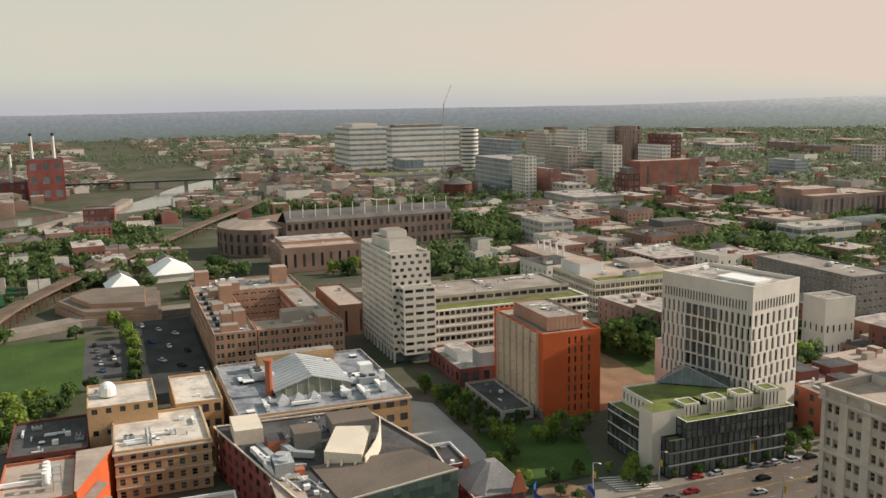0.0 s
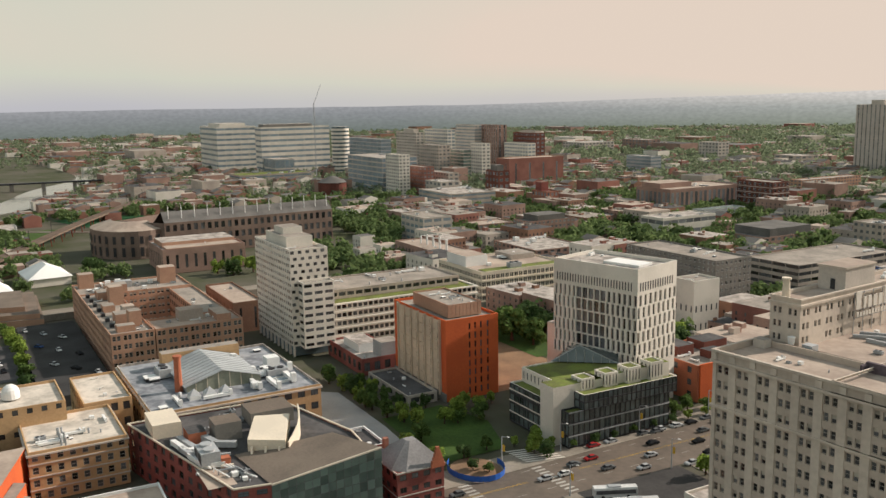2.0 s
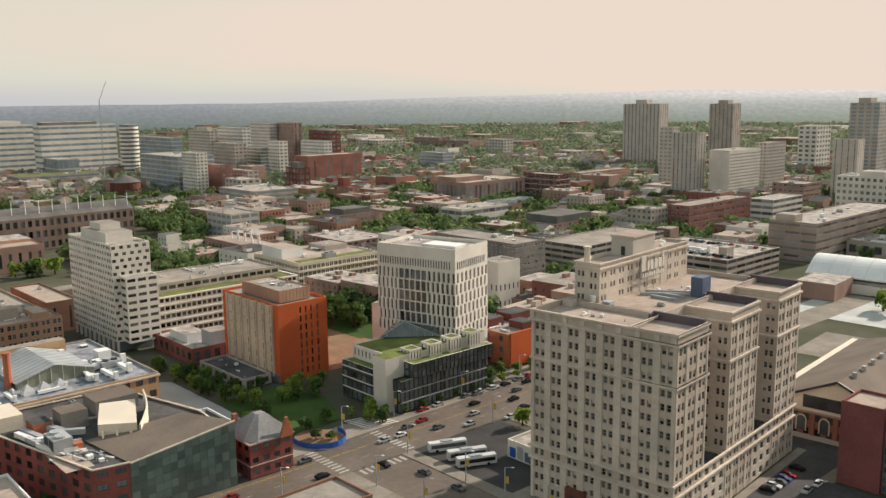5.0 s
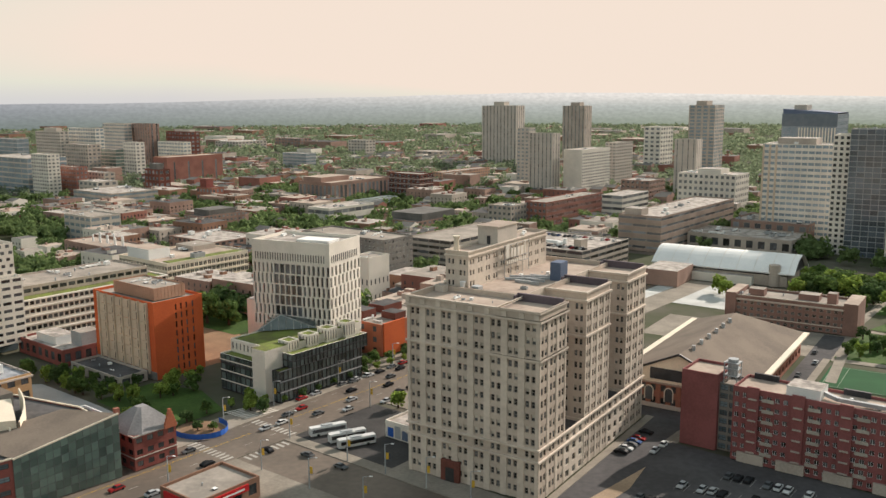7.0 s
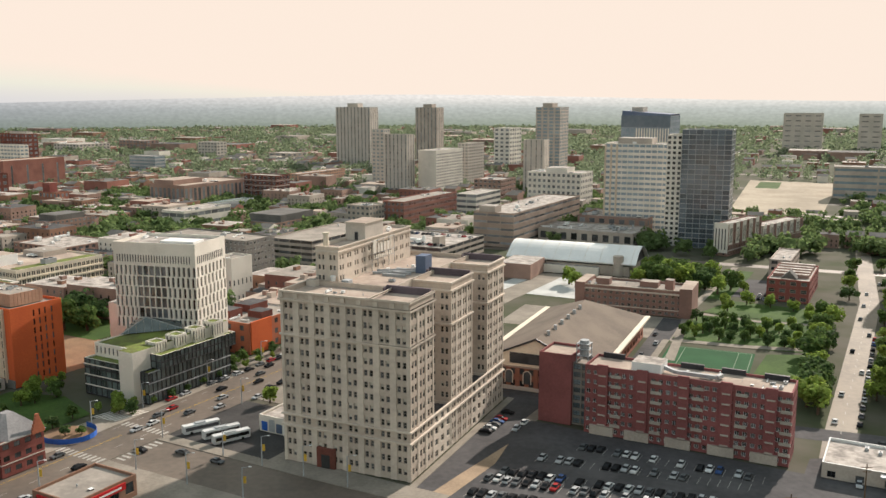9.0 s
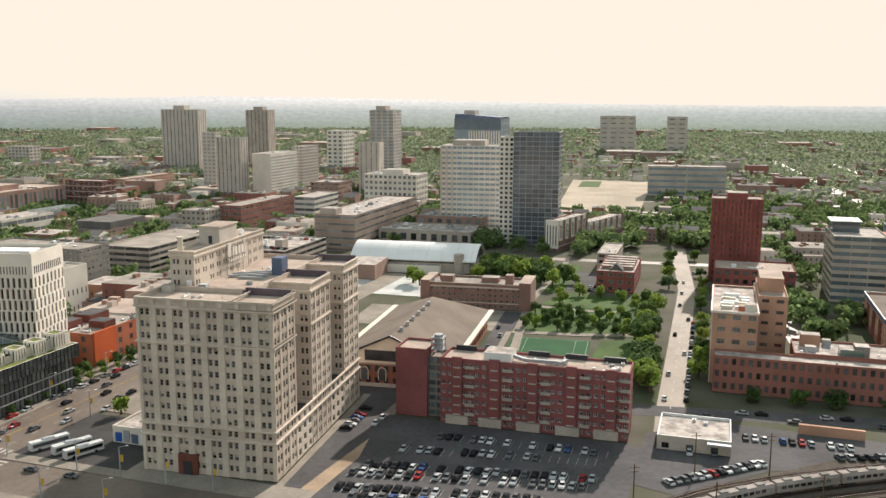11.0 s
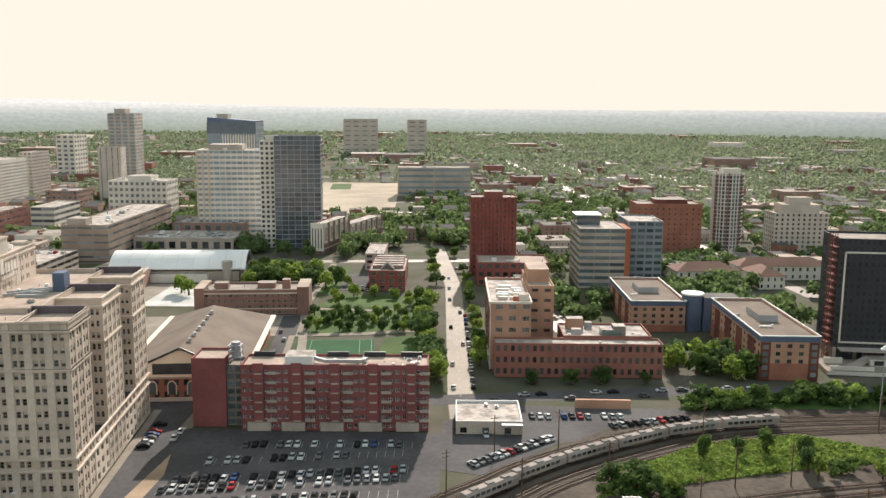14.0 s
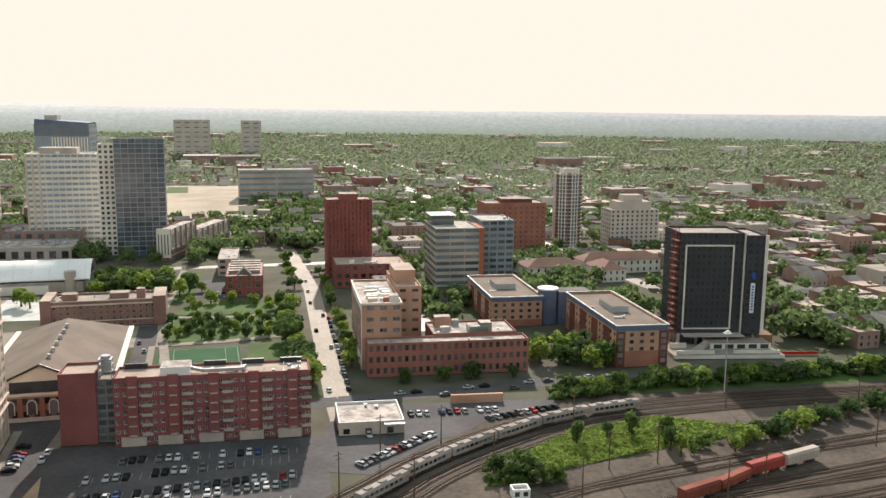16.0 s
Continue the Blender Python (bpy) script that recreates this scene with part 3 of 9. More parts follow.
# ---- the limestone block with three wings ----
def limestone_block():
    b = Building("office_tower", "tall beige limestone block with three wings and paired sash windows", "building", 0, 0)
    WINDOW_SIDES[b.root.name] = "SE"
    H = 51.7
    pair = ((0.22, 0.44), (0.56, 0.78))
    kw = dict(wall=SPANDREL, roof=TAN_ROOF, floors=14, u=pair, v=(0.22, 0.74), style="sash", blinds=0.35, parapet=1.4, crown=2.6, base=1.0, depth=0.35)
    # three wings and the spine that joins them
    b.volume(-41.5, 0, 0, 15.8, 0, H, bays=dict(S=8, W=3), sides="SW", omit="E", **kw)
    b.volume(-41.5, 15.8, -13, 75.2, 0, H, bays=dict(W=12), sides="W", omit="E", **kw)
    b.volume(-13, 28.6, 0, 45.8, 0, H, bays=dict(S=3, N=3), sides="SN", omit="E", **kw)
    b.volume(-13, 59.2, 0, 75.2, 0, H, bays=dict(S=3, N=3), sides="SN", omit="E", **kw)
    tiers = ((0.0, 10.95), (14.8, 38.45), (39.0, H - 2.9))

    def piers(across, along, w, n, lo, hi):
        """Broad shallow piers between the bays, broken by the string courses."""
        for i in range(n + 1):
            c = lo + (hi - lo) * i / n
            c0, c1 = max(lo, c - w / 2), min(hi, c + w / 2)
            for z0, z1 in tiers:
                if along == "x":
                    b.box("pier", c0, across - 0.22, z0, c1, across, z1, LIMESTONE)
                else:
                    b.box("pier", across, c0, z0, across + 0.1, c1, z1, LIMESTONE)

    for y0, y1, n in ((0, 15.8, 3), (28.6, 45.8, 4), (59.2, 75.2, 3)):
        g = Geo()
        b.facade(g, (0.03, y0 + 0.02), (0.03, y1 - 0.02), 1, H - 2.6, n, 14, u=((0.19, 0.43), (0.57, 0.81)), v=(0.2, 0.76), style="sash", depth=0.2, blinds=0.3)
        g.poly([(0.03, y0, 0), (0.03, y1, 0), (0.03, y1, 1), (0.03, y0, 1)])
        g.poly([(0.03, y0, H - 2.6), (0.03, y1, H - 2.6), (0.03, y1, H), (0.03, y0, H)])
        g.make("wall", SPANDREL, b.root)
        piers(0.03, "y", 1.35, n, y0 + 0.02, y1 - 0.02)
        for z, out in ((H - 2.9, 0.55), (H - 0.55, 0.35), (38.45, 0.45)):
            b.band(-12.6, y0, 0, y1, z, z + 0.55, LIMESTONE, out)
        # the raised plum-coated upstand at the wing's end
        b.box("parapet", -14.5, y1 - 1.3, H - 1.39, -0.5, y1 - 0.42, H + 0.75, PLUM)
        b.box("parapet", -14.5, y1 - 3.4, H - 1.39, -14, y1 - 1.3, H + 0.4, PLUM)
    piers(0.0, "x", 1.9, 8, -41.5, 0.0)
    for z, out in ((H - 2.9, 0.6), (H - 0.55, 0.4), (38.45, 0.5)):
        b.band(-41.5, 0, 0, 15.8, z, z + 0.55, LIMESTONE, out)
    for i in range(9):
        x = max(-41.2, min(-0.9, -41.5 + 41.5 * i / 8))
        b.box("plaque", x - 0.7, -0.34, H - 2.2, x + 0.7, -0.02, H - 0.7, LIMESTONE)
    for z in (10.95, 14.3):
        b.band(-41.5, 0, 0, 75.2, z, z + 0.5, LIMESTONE, 0.6)
    # lower links that close the courts
    for y0, y1 in ((15.8, 28.6), (45.8, 59.2)):
        b.volume(-13, y0, 0, y1, 0, 14.3, LIMESTONE, DARK_ROOF, floors=4, bays=dict(E=3), sides="E", u=((0.24, 0.76),), v=(0.2, 0.75), parapet=0.9)
        g = Geo()
        b.facade(g, (-12.93, y0), (-12.93, y1), 14.4, H - 2.6, 3, 10, u=((0.25, 0.75),), v=(0.2, 0.72))
        g.poly([(-12.93, y0, H - 2.6), (-12.93, y1, H - 2.6), (-12.93, y1, H), (-12.93, y0, H)])
        g.make("wall", LIMESTONE, b.root)
    # portal
    portal = b.box("portal", -30, -1.0, 0, -24, 0.05, 6, DARK_BRICK, None, "dark red stone portal")
    under(b.box("door", -28.4, -1.1, 0, -25.6, -1.0, 4, FRAME_DARK), portal)
    # set-back top floors
    b.volume(-41.3, 19.5, -33.4, 70, H - 1.4, 61.5, LIMESTONE, TAN_ROOF, floors=3, bays=dict(S=2, E=11, W=10), sides="SEW", u=((0.22, 0.42), (0.56, 0.76)), v=(0.25, 0.72), parapet=0.8, crown=1.6, skip=lambda i, j: j == 0 and i % 3 == 1)
    b.band(-41.3, 19.5, -33.4, 70, 59.7, 60.2, LIMESTONE, 0.35)
    b.band(-41.3, 19.5, -33.4, 70, 61.2, 61.6, LIMESTONE, 0.3)
    b.box("lift_house", -40.9, 37.5, 60.7, -33.8, 50, 66.3, PALE_STONE, TAN_ROOF, "pale grey lift house")
    b.box("lift_cap", -41.2, 37.2, 66.3, -33.5, 50.3, 66.7, LIMESTONE, TAN_ROOF)
    b.box("vent_door", -37.6, 37.38, 61, -36.4, 37.52, 63.6, DARK_METAL)
    g = Geo()
    g.tube(-39, 22, 60.7, 65, 0.95, 0.75, n=10)
    g.tube(-39, 22, 65, 65.5, 1.1, n=10)
    g.make("flue", CREAM, b.root)
    b.box("roof_hatch", -40.6, 12.5, H - 1.4, -37.6, 15.2, H + 0.6, PALE_STONE, GRAVEL_ROOF)
    b.box("roof_hatch", -31, 17, H - 1.4, -28.5, 19.5, H + 0.4, GREY_METAL)
    g = Geo()
    g.tube(-34.5, 18.2, H - 1.4, H + 1.2, 0.5, 0.9, n=10)
    g.make("dish", WHITE_METAL, b.root)
    # big standing sign shapes and the small row under them, on a rack before the east wall
    for i, (w, h) in enumerate(((2.6, 4.4), (1.2, 2.8), (1.9, 2.8), (1.7, 2.8), (1.9, 2.8), (0.8, 4.4))):
        y = 40.2 + (0, 3.3, 5.1, 7.5, 9.7, 12.2)[i]
        b.box("sign_bar", -32.5, y, 56.3, -32.3, y + w * 0.8, 56.3 + h, WHITE_PANEL, None, "white upright sign bar")
    for i in range(10):
        b.box("sign_bar", -32.5, 40.8 + i * 1.3, 54.4, -32.35, 41.5 + i * 1.3, 55.5, WHITE_PANEL)
    for y in (40, 44, 48, 52, 56):
        g = Geo()
        g.bar((-32.7, y, H - 1.4), (-32.7, y, 60.6), 0.12)
        g.bar((-32.7, y, 60), (-33.4, y, 60), 0.1)
        g.make("sign_post", GREY_METAL, b.root)
    for z in (54.1, 56, 60.3):
        g = Geo()
        g.bar((-32.7, 40, z), (-32.7, 56, z), 0.12)
        g.make("sign_rail", GREY_METAL, b.root)
    g = Geo()
    for p, q in (((-31, 40, 51), (-24, 44, 51)), ((-24, 44, 51), (-19, 46, 51.2)), ((-31, 37, 50.8), (-19, 44.5, 50.9))):
        g.bar(p, q, 0.7)
    g.make("duct", GREY_METAL, b.root)
    for y in (36, 40, 46):
        b.box("duct", -27, y, H - 1.4, -19, y + 0.8, H - 0.6, GREY_METAL)
    b.box("fan_house", -19, 44, H - 1.4, -15.5, 49, 56, BLUE_PANEL)
    b.units(-40, 2, -17, 13, H - 1.4, 5, 1.0)
    b.units(-31, 7, -14, 56, H - 1.4, 9, 0.9)
    b.units(-40.5, 52, -34.2, 68, 60.7, 5, 1.0)
    return b.done()


limestone_block()


# ---- the six-storey red brick flats ----
def flats():
    b = Building("apartment_block", "long six-storey red brick apartment block with pale balconies", "building", 2.66, -2.54, 0, -3.89477)
    b.root.scale = (1.02502, 1.02502, 1.02502)
    WINDOW_SIDES[b.root.name] = "S"
    H = 22.0
    b.volume(27, 60, 87.5, 73, 0, H, MAROON_BRICK, TAN_ROOF, floors=7, bays=dict(S=27, E=4, N=20), u=((0.22, 0.78),), v=(0.28, 0.74), style="whitewin", parapet=0.8, base=0.0, crown=0.8)
    b.volume(10.5, 63, 21.5, 76, 0, H + 1.2, MAROON_BRICK, TAN_ROOF, floors=1, parapet=0.8)
    b.volume(21.5, 64.5, 27, 74, 0, H - 1.5, DARK_CONCRETE, GRAVEL_ROOF, floors=8, bays=dict(S=2), sides="S", u=((0.08, 0.92),), v=(0.2, 0.85), style="curtain")
    # projecting brick bays, with pale ground storey and balcony slabs
    for i in range(5):
        x = 31 + i * 12.3
        b.box("bay", x, 59.3, 3.2, x + 3.4, 60.01, H + 0.6, MAROON_BRICK)
        b.box("gable_parapet", x - 2, 72.2, H - 0.8, x + 5, 73.1, H + 0.9, DARK_METAL)
        for j in range(1, 7):
            z = j * H / 7 + 0.1
            slab = b.box("balcony", x + 4.4, 59.1, z, x + 7.6, 60, z + 0.16, CONCRETE)
            under(b.box("balcony_rail", x + 4.4, 59.08, z + 0.2, x + 7.6, 59.14, z + 1.0, FRAME_PALE), slab)
            b.box("balcony", x + 0.6, 58.9, z, x + 2.9, 59.3, z + 0.4, CONCRETE)
    for x in (29, 40, 52.5, 65, 77):
        b.box("plinth", x, 59.2, 0, x + 7.5, 60.02, 2.9, CONCRETE)
    b.box("plant_room", 41, 62, H - 0.8, 50, 70, H + 2.2, WHITE_METAL, PALE_ROOF)
    g = Geo()
    for p, q in (((50, 66, H + 0.6), (54, 64, H + 0.2)), ((54, 64, H + 0.2), (66, 64, H + 0.2)), ((66, 64, H + 0.2), (67, 67, H + 0.2))):
        g.bar(p, q, 1.1)
    g.make("duct", GREY_METAL, b.root)
    # cooling tower on its steel frame
    g = Geo()
    for z in (22.3, 24.4, 26.2):
        g.box(21.8, 66, z, 26, 70, z + 0.25)
    for x in (22, 25.8):
        for y in (66.2, 69.8):
            g.bar((x, y, 20), (x, y, 26.4), 0.25)
    rig = g.make("tower_frame", GREY_METAL, b.root)
    g = Geo()
    g.tube(24, 68, 22.5, 27.4, 1.5, n=12)
    under(g.make("cooling_tower", GREY_METAL, b.root), rig)
    b.units(52, 61.5, 86, 72, H - 0.8, 16, 1.0)
    return b.done()


flats()


# ---- the drill hall with the big brown roof ----
def drill_hall():
    b = Building("drill_hall", "brick drill hall under a broad brown roof", "hall", 0, 0)
    x0, x1, y0, y1, e, r = -13, 29.5, 88, 179, 10, 20
    xm = (x0 + x1) / 2
    b.volume(x0, y0, x1, y1, 0, e - 1, DULL_RED, BROWN_ROOF, floors=2, bays=dict(E=16, S=12), sides="ES", u=((0.25, 0.75),), v=(0.3, 0.8), style="dark", parapet=0.3)
    g = Geo()
    rows = [(0, e), (1.0, r)]
    for (a, za), (c, zc) in zip(rows, rows[1:]):
        for s in (-1, 1):
            edge = x1 + 0.8 if s > 0 else x0 - 0.8
            xa, xc = edge + (xm - edge) * a, edge + (xm - edge) * c
            hip_a, hip_c = y1 - 22 * a, y1 - 22 * c
            g.poly([(xa, y0 - 0.5, za), (xa, hip_a, za), (xc, hip_c, zc), (xc, y0 - 0.5, zc)])
        g.poly([(x0 + (xm - x0) * a, y1 - 22 * a, za), (x1 + (xm - x1) * a, y1 - 22 * a, za), (x1 + (xm - x1) * c, y1 - 22 * c, zc), (x0 + (xm - x0) * c, y1 - 22 * c, zc)])
    g.make("hall_roof", BROWN_ROOF, b.root, "broad brown hipped roof")
    g = Geo()
    g.poly([(x0, y0 - 0.2, e - 1), (x1, y0 - 0.2, e - 1), (x1, y0 - 0.2, e), (xm, y0 - 0.2, r - 0.1), (x0, y0 - 0.2, e)])
    gable = g.make("gable", CREAM, b.root)
    under(b.box("gable_window", xm - 10, y0 - 0.45, e + 0.2, xm + 10, y0 - 0.2, e + 4.2, SMOKED_GLASS), gable)
    b.box("stone_course", x0 - 0.5, y0 - 0.6, e - 1.4, x1 + 0.5, y0 - 0.21, e - 0.8, TAN_ROOF)
    b.box("stone_base", x0, y0 - 0.5, 0, x1, y0 - 0.02, 1.4, PALE_STONE)
    for k in range(7):
        x = x0 + 0.5 + k * 7
        b.box("pilaster", x - 0.5, y0 - 0.4, 1.4, x + 0.5, y0 - 0.02, e - 1.4, DULL_RED)
    for s in (-1, 1):
        g = Geo()
        g.bar((xm, y0 - 0.7, r), (xm + s * 21.4, y0 - 0.7, e + 0.3), 0.7)
        g.make("gable_edge", FRAME_DARK, b.root)
    b.box("eave_strip", x1 + 0.8, y0, e - 0.6, x1 + 3.0, y1, e + 0.1, CREAM)
    b.box("eave_strip", x0 - 3.0, y0, e - 0.6, x0 - 0.8, y1, e + 0.1, CREAM)
    for k in range(6):
        y = y0 + 10 + k * 9
        g = Geo()
        g.tube(xm + 1.5, y, r - 1.2, r + 0.9, 0.7, n=8)
        g.make("ridge_vent", GREY_METAL, b.root)
    # arched windows along the front
    for k in range(6):
        x = x0 + 4 + k * 7
        g = Geo()
        pts = [(x - 1.3, 2.5)] + [(x - 1.3 * math.cos(math.pi * i / 8), 6 + 1.3 * math.sin(math.pi * i / 8)) for i in range(9)] + [(x + 1.3, 2.5)]
        g.poly([(px, y0 - 0.26, pz) for px, pz in pts][::-1])
        arched = g.make("arched_window", FAR_GLASS, b.root)
        g = Geo()
        inner, outer = [[(x - q * math.cos(math.pi * i / 8), 6 + q * math.sin(math.pi * i / 8)) for i in range(9)] for q in (1.35, 1.65)]
        ring = [(x - 1.35, 2.5)] + inner + [(x + 1.35, 2.5), (x + 1.65, 2.5)] + outer[::-1] + [(x - 1.65, 2.5)]
        g.prism([(px, pz) for px, pz in ring], 0, 0.25)
        g.v = [(vx, y0 - 0.2 - vz, vy) for vx, vy, vz in g.v]
        under(g.make("arch", CREAM, b.root), arched)
    return b.done()


drill_hall()


# ---- the orange brick slab with concrete panels ----
BEIGE_PANEL = mat("beige_panel", (0.60, 0.49, 0.37), (0.48, 0.39, 0.30), 0.85)


def orange_slab():
    b = Building("lab_building", "nine-storey orange brick building with grey concrete panel front", "building", -170, 15.3, 0, -5.6)
    WINDOW_SIDES[b.root.name] = "SE"
    H = 30.2
    b.volume(-42, 0, 0, 22, 0, H, ORANGE_BRICK, GRAVEL_ROOF, floors=8, bays=dict(E=1), sides="E", u=((0.43, 0.465), (0.54, 0.575), (0.65, 0.685), (0.78, 0.815)), v=(0.15, 0.85), style="plain", parapet=1.0, base=1.2, crown=1.6)
    b.box("plinth", -42.1, -0.5, 0, 0.1, 0, 3, DARK_CONCRETE)
    for i in range(6):
        xa = -37.5 + i * 5.6
        for j in range(7):
            z = 3.2 + j * 3.75
            b.box("panel", xa + 0.25, -0.35, z + 0.1, xa + 5.35, 0.0, z + 3.65, BEIGE_PANEL)
            b.box("slot_window", xa + 4.0, -0.45, z + 0.5, xa + 4.9, -0.33, z + 3.2, GLASS)
        b.box("fin", xa - 0.3, -1.0, 2, xa + 0.3, 0, H - 0.4, BEIGE_PANEL)
    b.box("fin", -37.5 + 33.3, -1.0, 2, -37.5 + 33.9, 0, H - 0.4, BEIGE_PANEL)
    b.box("fin", -38.6, -0.6, 2, -37.9, 0, H - 0.2, DARK_CONCRETE)
    # screened plant deck
    g = Geo()
    for i in range(18):
        x = -33 + i * 1.55
        g.box(x, 4, H - 0.6, x + 1.4, 4.25, H + 4.2)
        g.box(x, 17.8, H - 0.6, x + 1.4, 18, H + 4.2)
    for i in range(9):
        y = 4 + i * 1.55
        g.box(-5.2, y, H - 0.6, -5, y + 1.4, H + 4.2)
        g.box(-33.2, y, H - 0.6, -33, y + 1.4, H + 4.2)
    g.box(-33, 4.25, H + 3.4, -5.2, 17.8, H + 3.6, 1)
    g.make("plant_screen", [TAN_BRICK, GRAVEL_ROOF], b.root)
    b.units(-32, 5, -6, 17, H + 3.6, 10, 1.4)
    return b.done()


orange_slab()


# ---- the white tower with slit windows and its planted glass podium ----
def striped_tower():
    b = Building("academic_tower", "white stone tower with tall staggered slit windows", "building", -121.2, 60.3, 0, 9.3)
    WINDOW_SIDES[b.root.name] = "SE"
    H = 50.5
    b.volume(-36, 0, 0, 24, 16, H, WHITE_PANEL, PALE_ROOF, floors=6, bays=dict(E=8, N=10, W=8), u=((0.12, 0.58),), v=(0.05, 0.93), style="plain", parapet=1.2, crown=9, depth=0.5, shift=0.3, sides="ENW", omit="S")
    g = Geo()
    for x0, x1, n, u in ((-36, -26, 5, ((0.15, 0.55),)), (-26, -13, 5, ((0.03, 0.86),)), (-13, 0, 6, ((0.12, 0.62),))):
        b.facade(g, (x0, -0.02), (x1, -0.02), 16, H - 9, n, 6, u=u, v=(0.05, 0.94), style="plain", depth=0.6, shift=0.25 if x0 != -26 else 0.1)
    g.poly([(-36, -0.02, H - 9), (0, -0.02, H - 9), (0, -0.02, H), (-36, -0.02, H)])
    g.make("wall", WHITE_PANEL, b.root)
    b.box("base_wall", -14, 0.05, 0, -0.05, 23.9, 16, WHITE_PANEL)
    # the upper loggia with close slats
    for i in range(28):
        x = -34.5 + i * 1.18
        b.box("slat", x, -0.12, H - 7.8, x + 0.34, 0.0, H - 4.9, DARK_METAL)
    for i in range(14):
        y = 1.5 + i * 1.5
        b.box("slat", 0.0, y, H - 7.8, 0.12, y + 0.4, H - 4.9, DARK_METAL)
    b.box("roof_deck", -20, 8, H - 1.2, -5, 16, H - 0.4, WHITE_METAL)
    b.units(-35, 4, -27, 20, H - 1.2, 4, 1.3)
    b.box("low_wing", -44, 6, 0, -36, 20, 24, WHITE_PANEL, PALE_ROOF)
    return b.done()


striped_tower()


def podium():
    b = Building("glass_podium", "glass and stone podium with planted green roof terraces", "building", -113.3, 21.2, 0, -5.8)
    WINDOW_SIDES[b.root.name] = "SE"
    # glazed end block, stone fin, long glazed block along the avenue
    b.volume(-29, -2, -9.5, 22, 0, 13.5, DARK_METAL, GREEN_ROOF, floors=4, bays=dict(S=7, W=8), sides="SW", u=((0.05, 0.95),), v=(0.1, 0.9), style="podium", parapet=0.5, trim=WHITE_PANEL)
    b.volume(-29, 3, -9.5, 34, 13, 18, WHITE_PANEL, GREEN_ROOF, floors=1, bays=dict(S=9), sides="S", u=((0.3, 0.7),), v=(0.25, 0.75), style="plain", parapet=0.4)
    b.box("stone_fin", -9.5, -3, 0, -2.5, 26, 19, WHITE_PANEL, GREEN_ROOF)
    b.volume(-2.5, 0, 1.5, 41, 0, 11.5, DARK_METAL, GREEN_ROOF, floors=3, bays=dict(S=2, E=20), sides="SE", u=((0.05, 0.95),), v=(0.08, 0.92), style="podium", parapet=0.5)
    b.volume(-8, 5, 2.8, 43, 11.7, 16.8, DARK_METAL, GREEN_ROOF, floors=2, bays=dict(S=4, E=20), sides="SE", u=((0.05, 0.95),), v=(0.08, 0.92), style="podium", parapet=0.5, trim=WHITE_PANEL)
    # white stepped walls with slit windows on the terrace
    for i in range(4):
        x, y = -7.5 + 1.0 * i, 7.5 + 8.6 * i
        h = 20.2 + 0.7 * i
        b.volume(x, y, x + 5.5, y + 5.2, 16, h, WHITE_PANEL, GREEN_ROOF, floors=1, bays=dict(E=4, S=3), sides="SE", u=((0.3, 0.7),), v=(0.2, 0.85), style="plain", parapet=0.3, name="stepped_wall")
        b.box("terrace_wall", x - 2, y + 5.2, 16, x + 4.5, y + 8.6, h - 1.2, WHITE_PANEL, GREEN_ROOF)
    # dark glazed wedge leaning against the tower
    g = Geo()
    p, q, t, w = (-29, 15, 18), (-15, 33, 18), (-25, 24, 23.4), (-38, 30, 19.5)
    g.poly((p, q, t))
    g.poly((p, t, w))
    g.poly((q, (-20, 37, 19.5), t))
    g.poly((t, (-20, 37, 19.5), w))
    wedge = g.make("atrium_wedge", PODIUM_GLASS, b.root, "dark glazed roof wedge")
    for i in range(1, 8):
        f = i / 8
        e = Vector(p).lerp(Vector(q), f)
        top = 18 + 5.4 * (f / 0.42 if f < 0.42 else (1 - f) / 0.58)
        g = Geo()
        g.bar((e.x + 0.1, e.y - 0.1, 18), (e.x + 0.1, e.y - 0.1, top), 0.16)
        under(g.make("glazing_bar", GREY_METAL, b.root), wedge)
    for a0 in (p, q):
        g = Geo()
        g.bar(a0, t, 0.3)
        under(g.make("glazing_bar", GREY_METAL, b.root), wedge)
    for z in (3.8, 7.6, 11.5):
        b.box("floor_edge", 1.5, 0, z - 0.2, 1.62, 41, z + 0.2, GREY_METAL)
        b.box("floor_edge", -29, -2.14, z - 0.3, -9.5, -2.02, z + 0.1, WHITE_PANEL)
    return b.done()


podium()


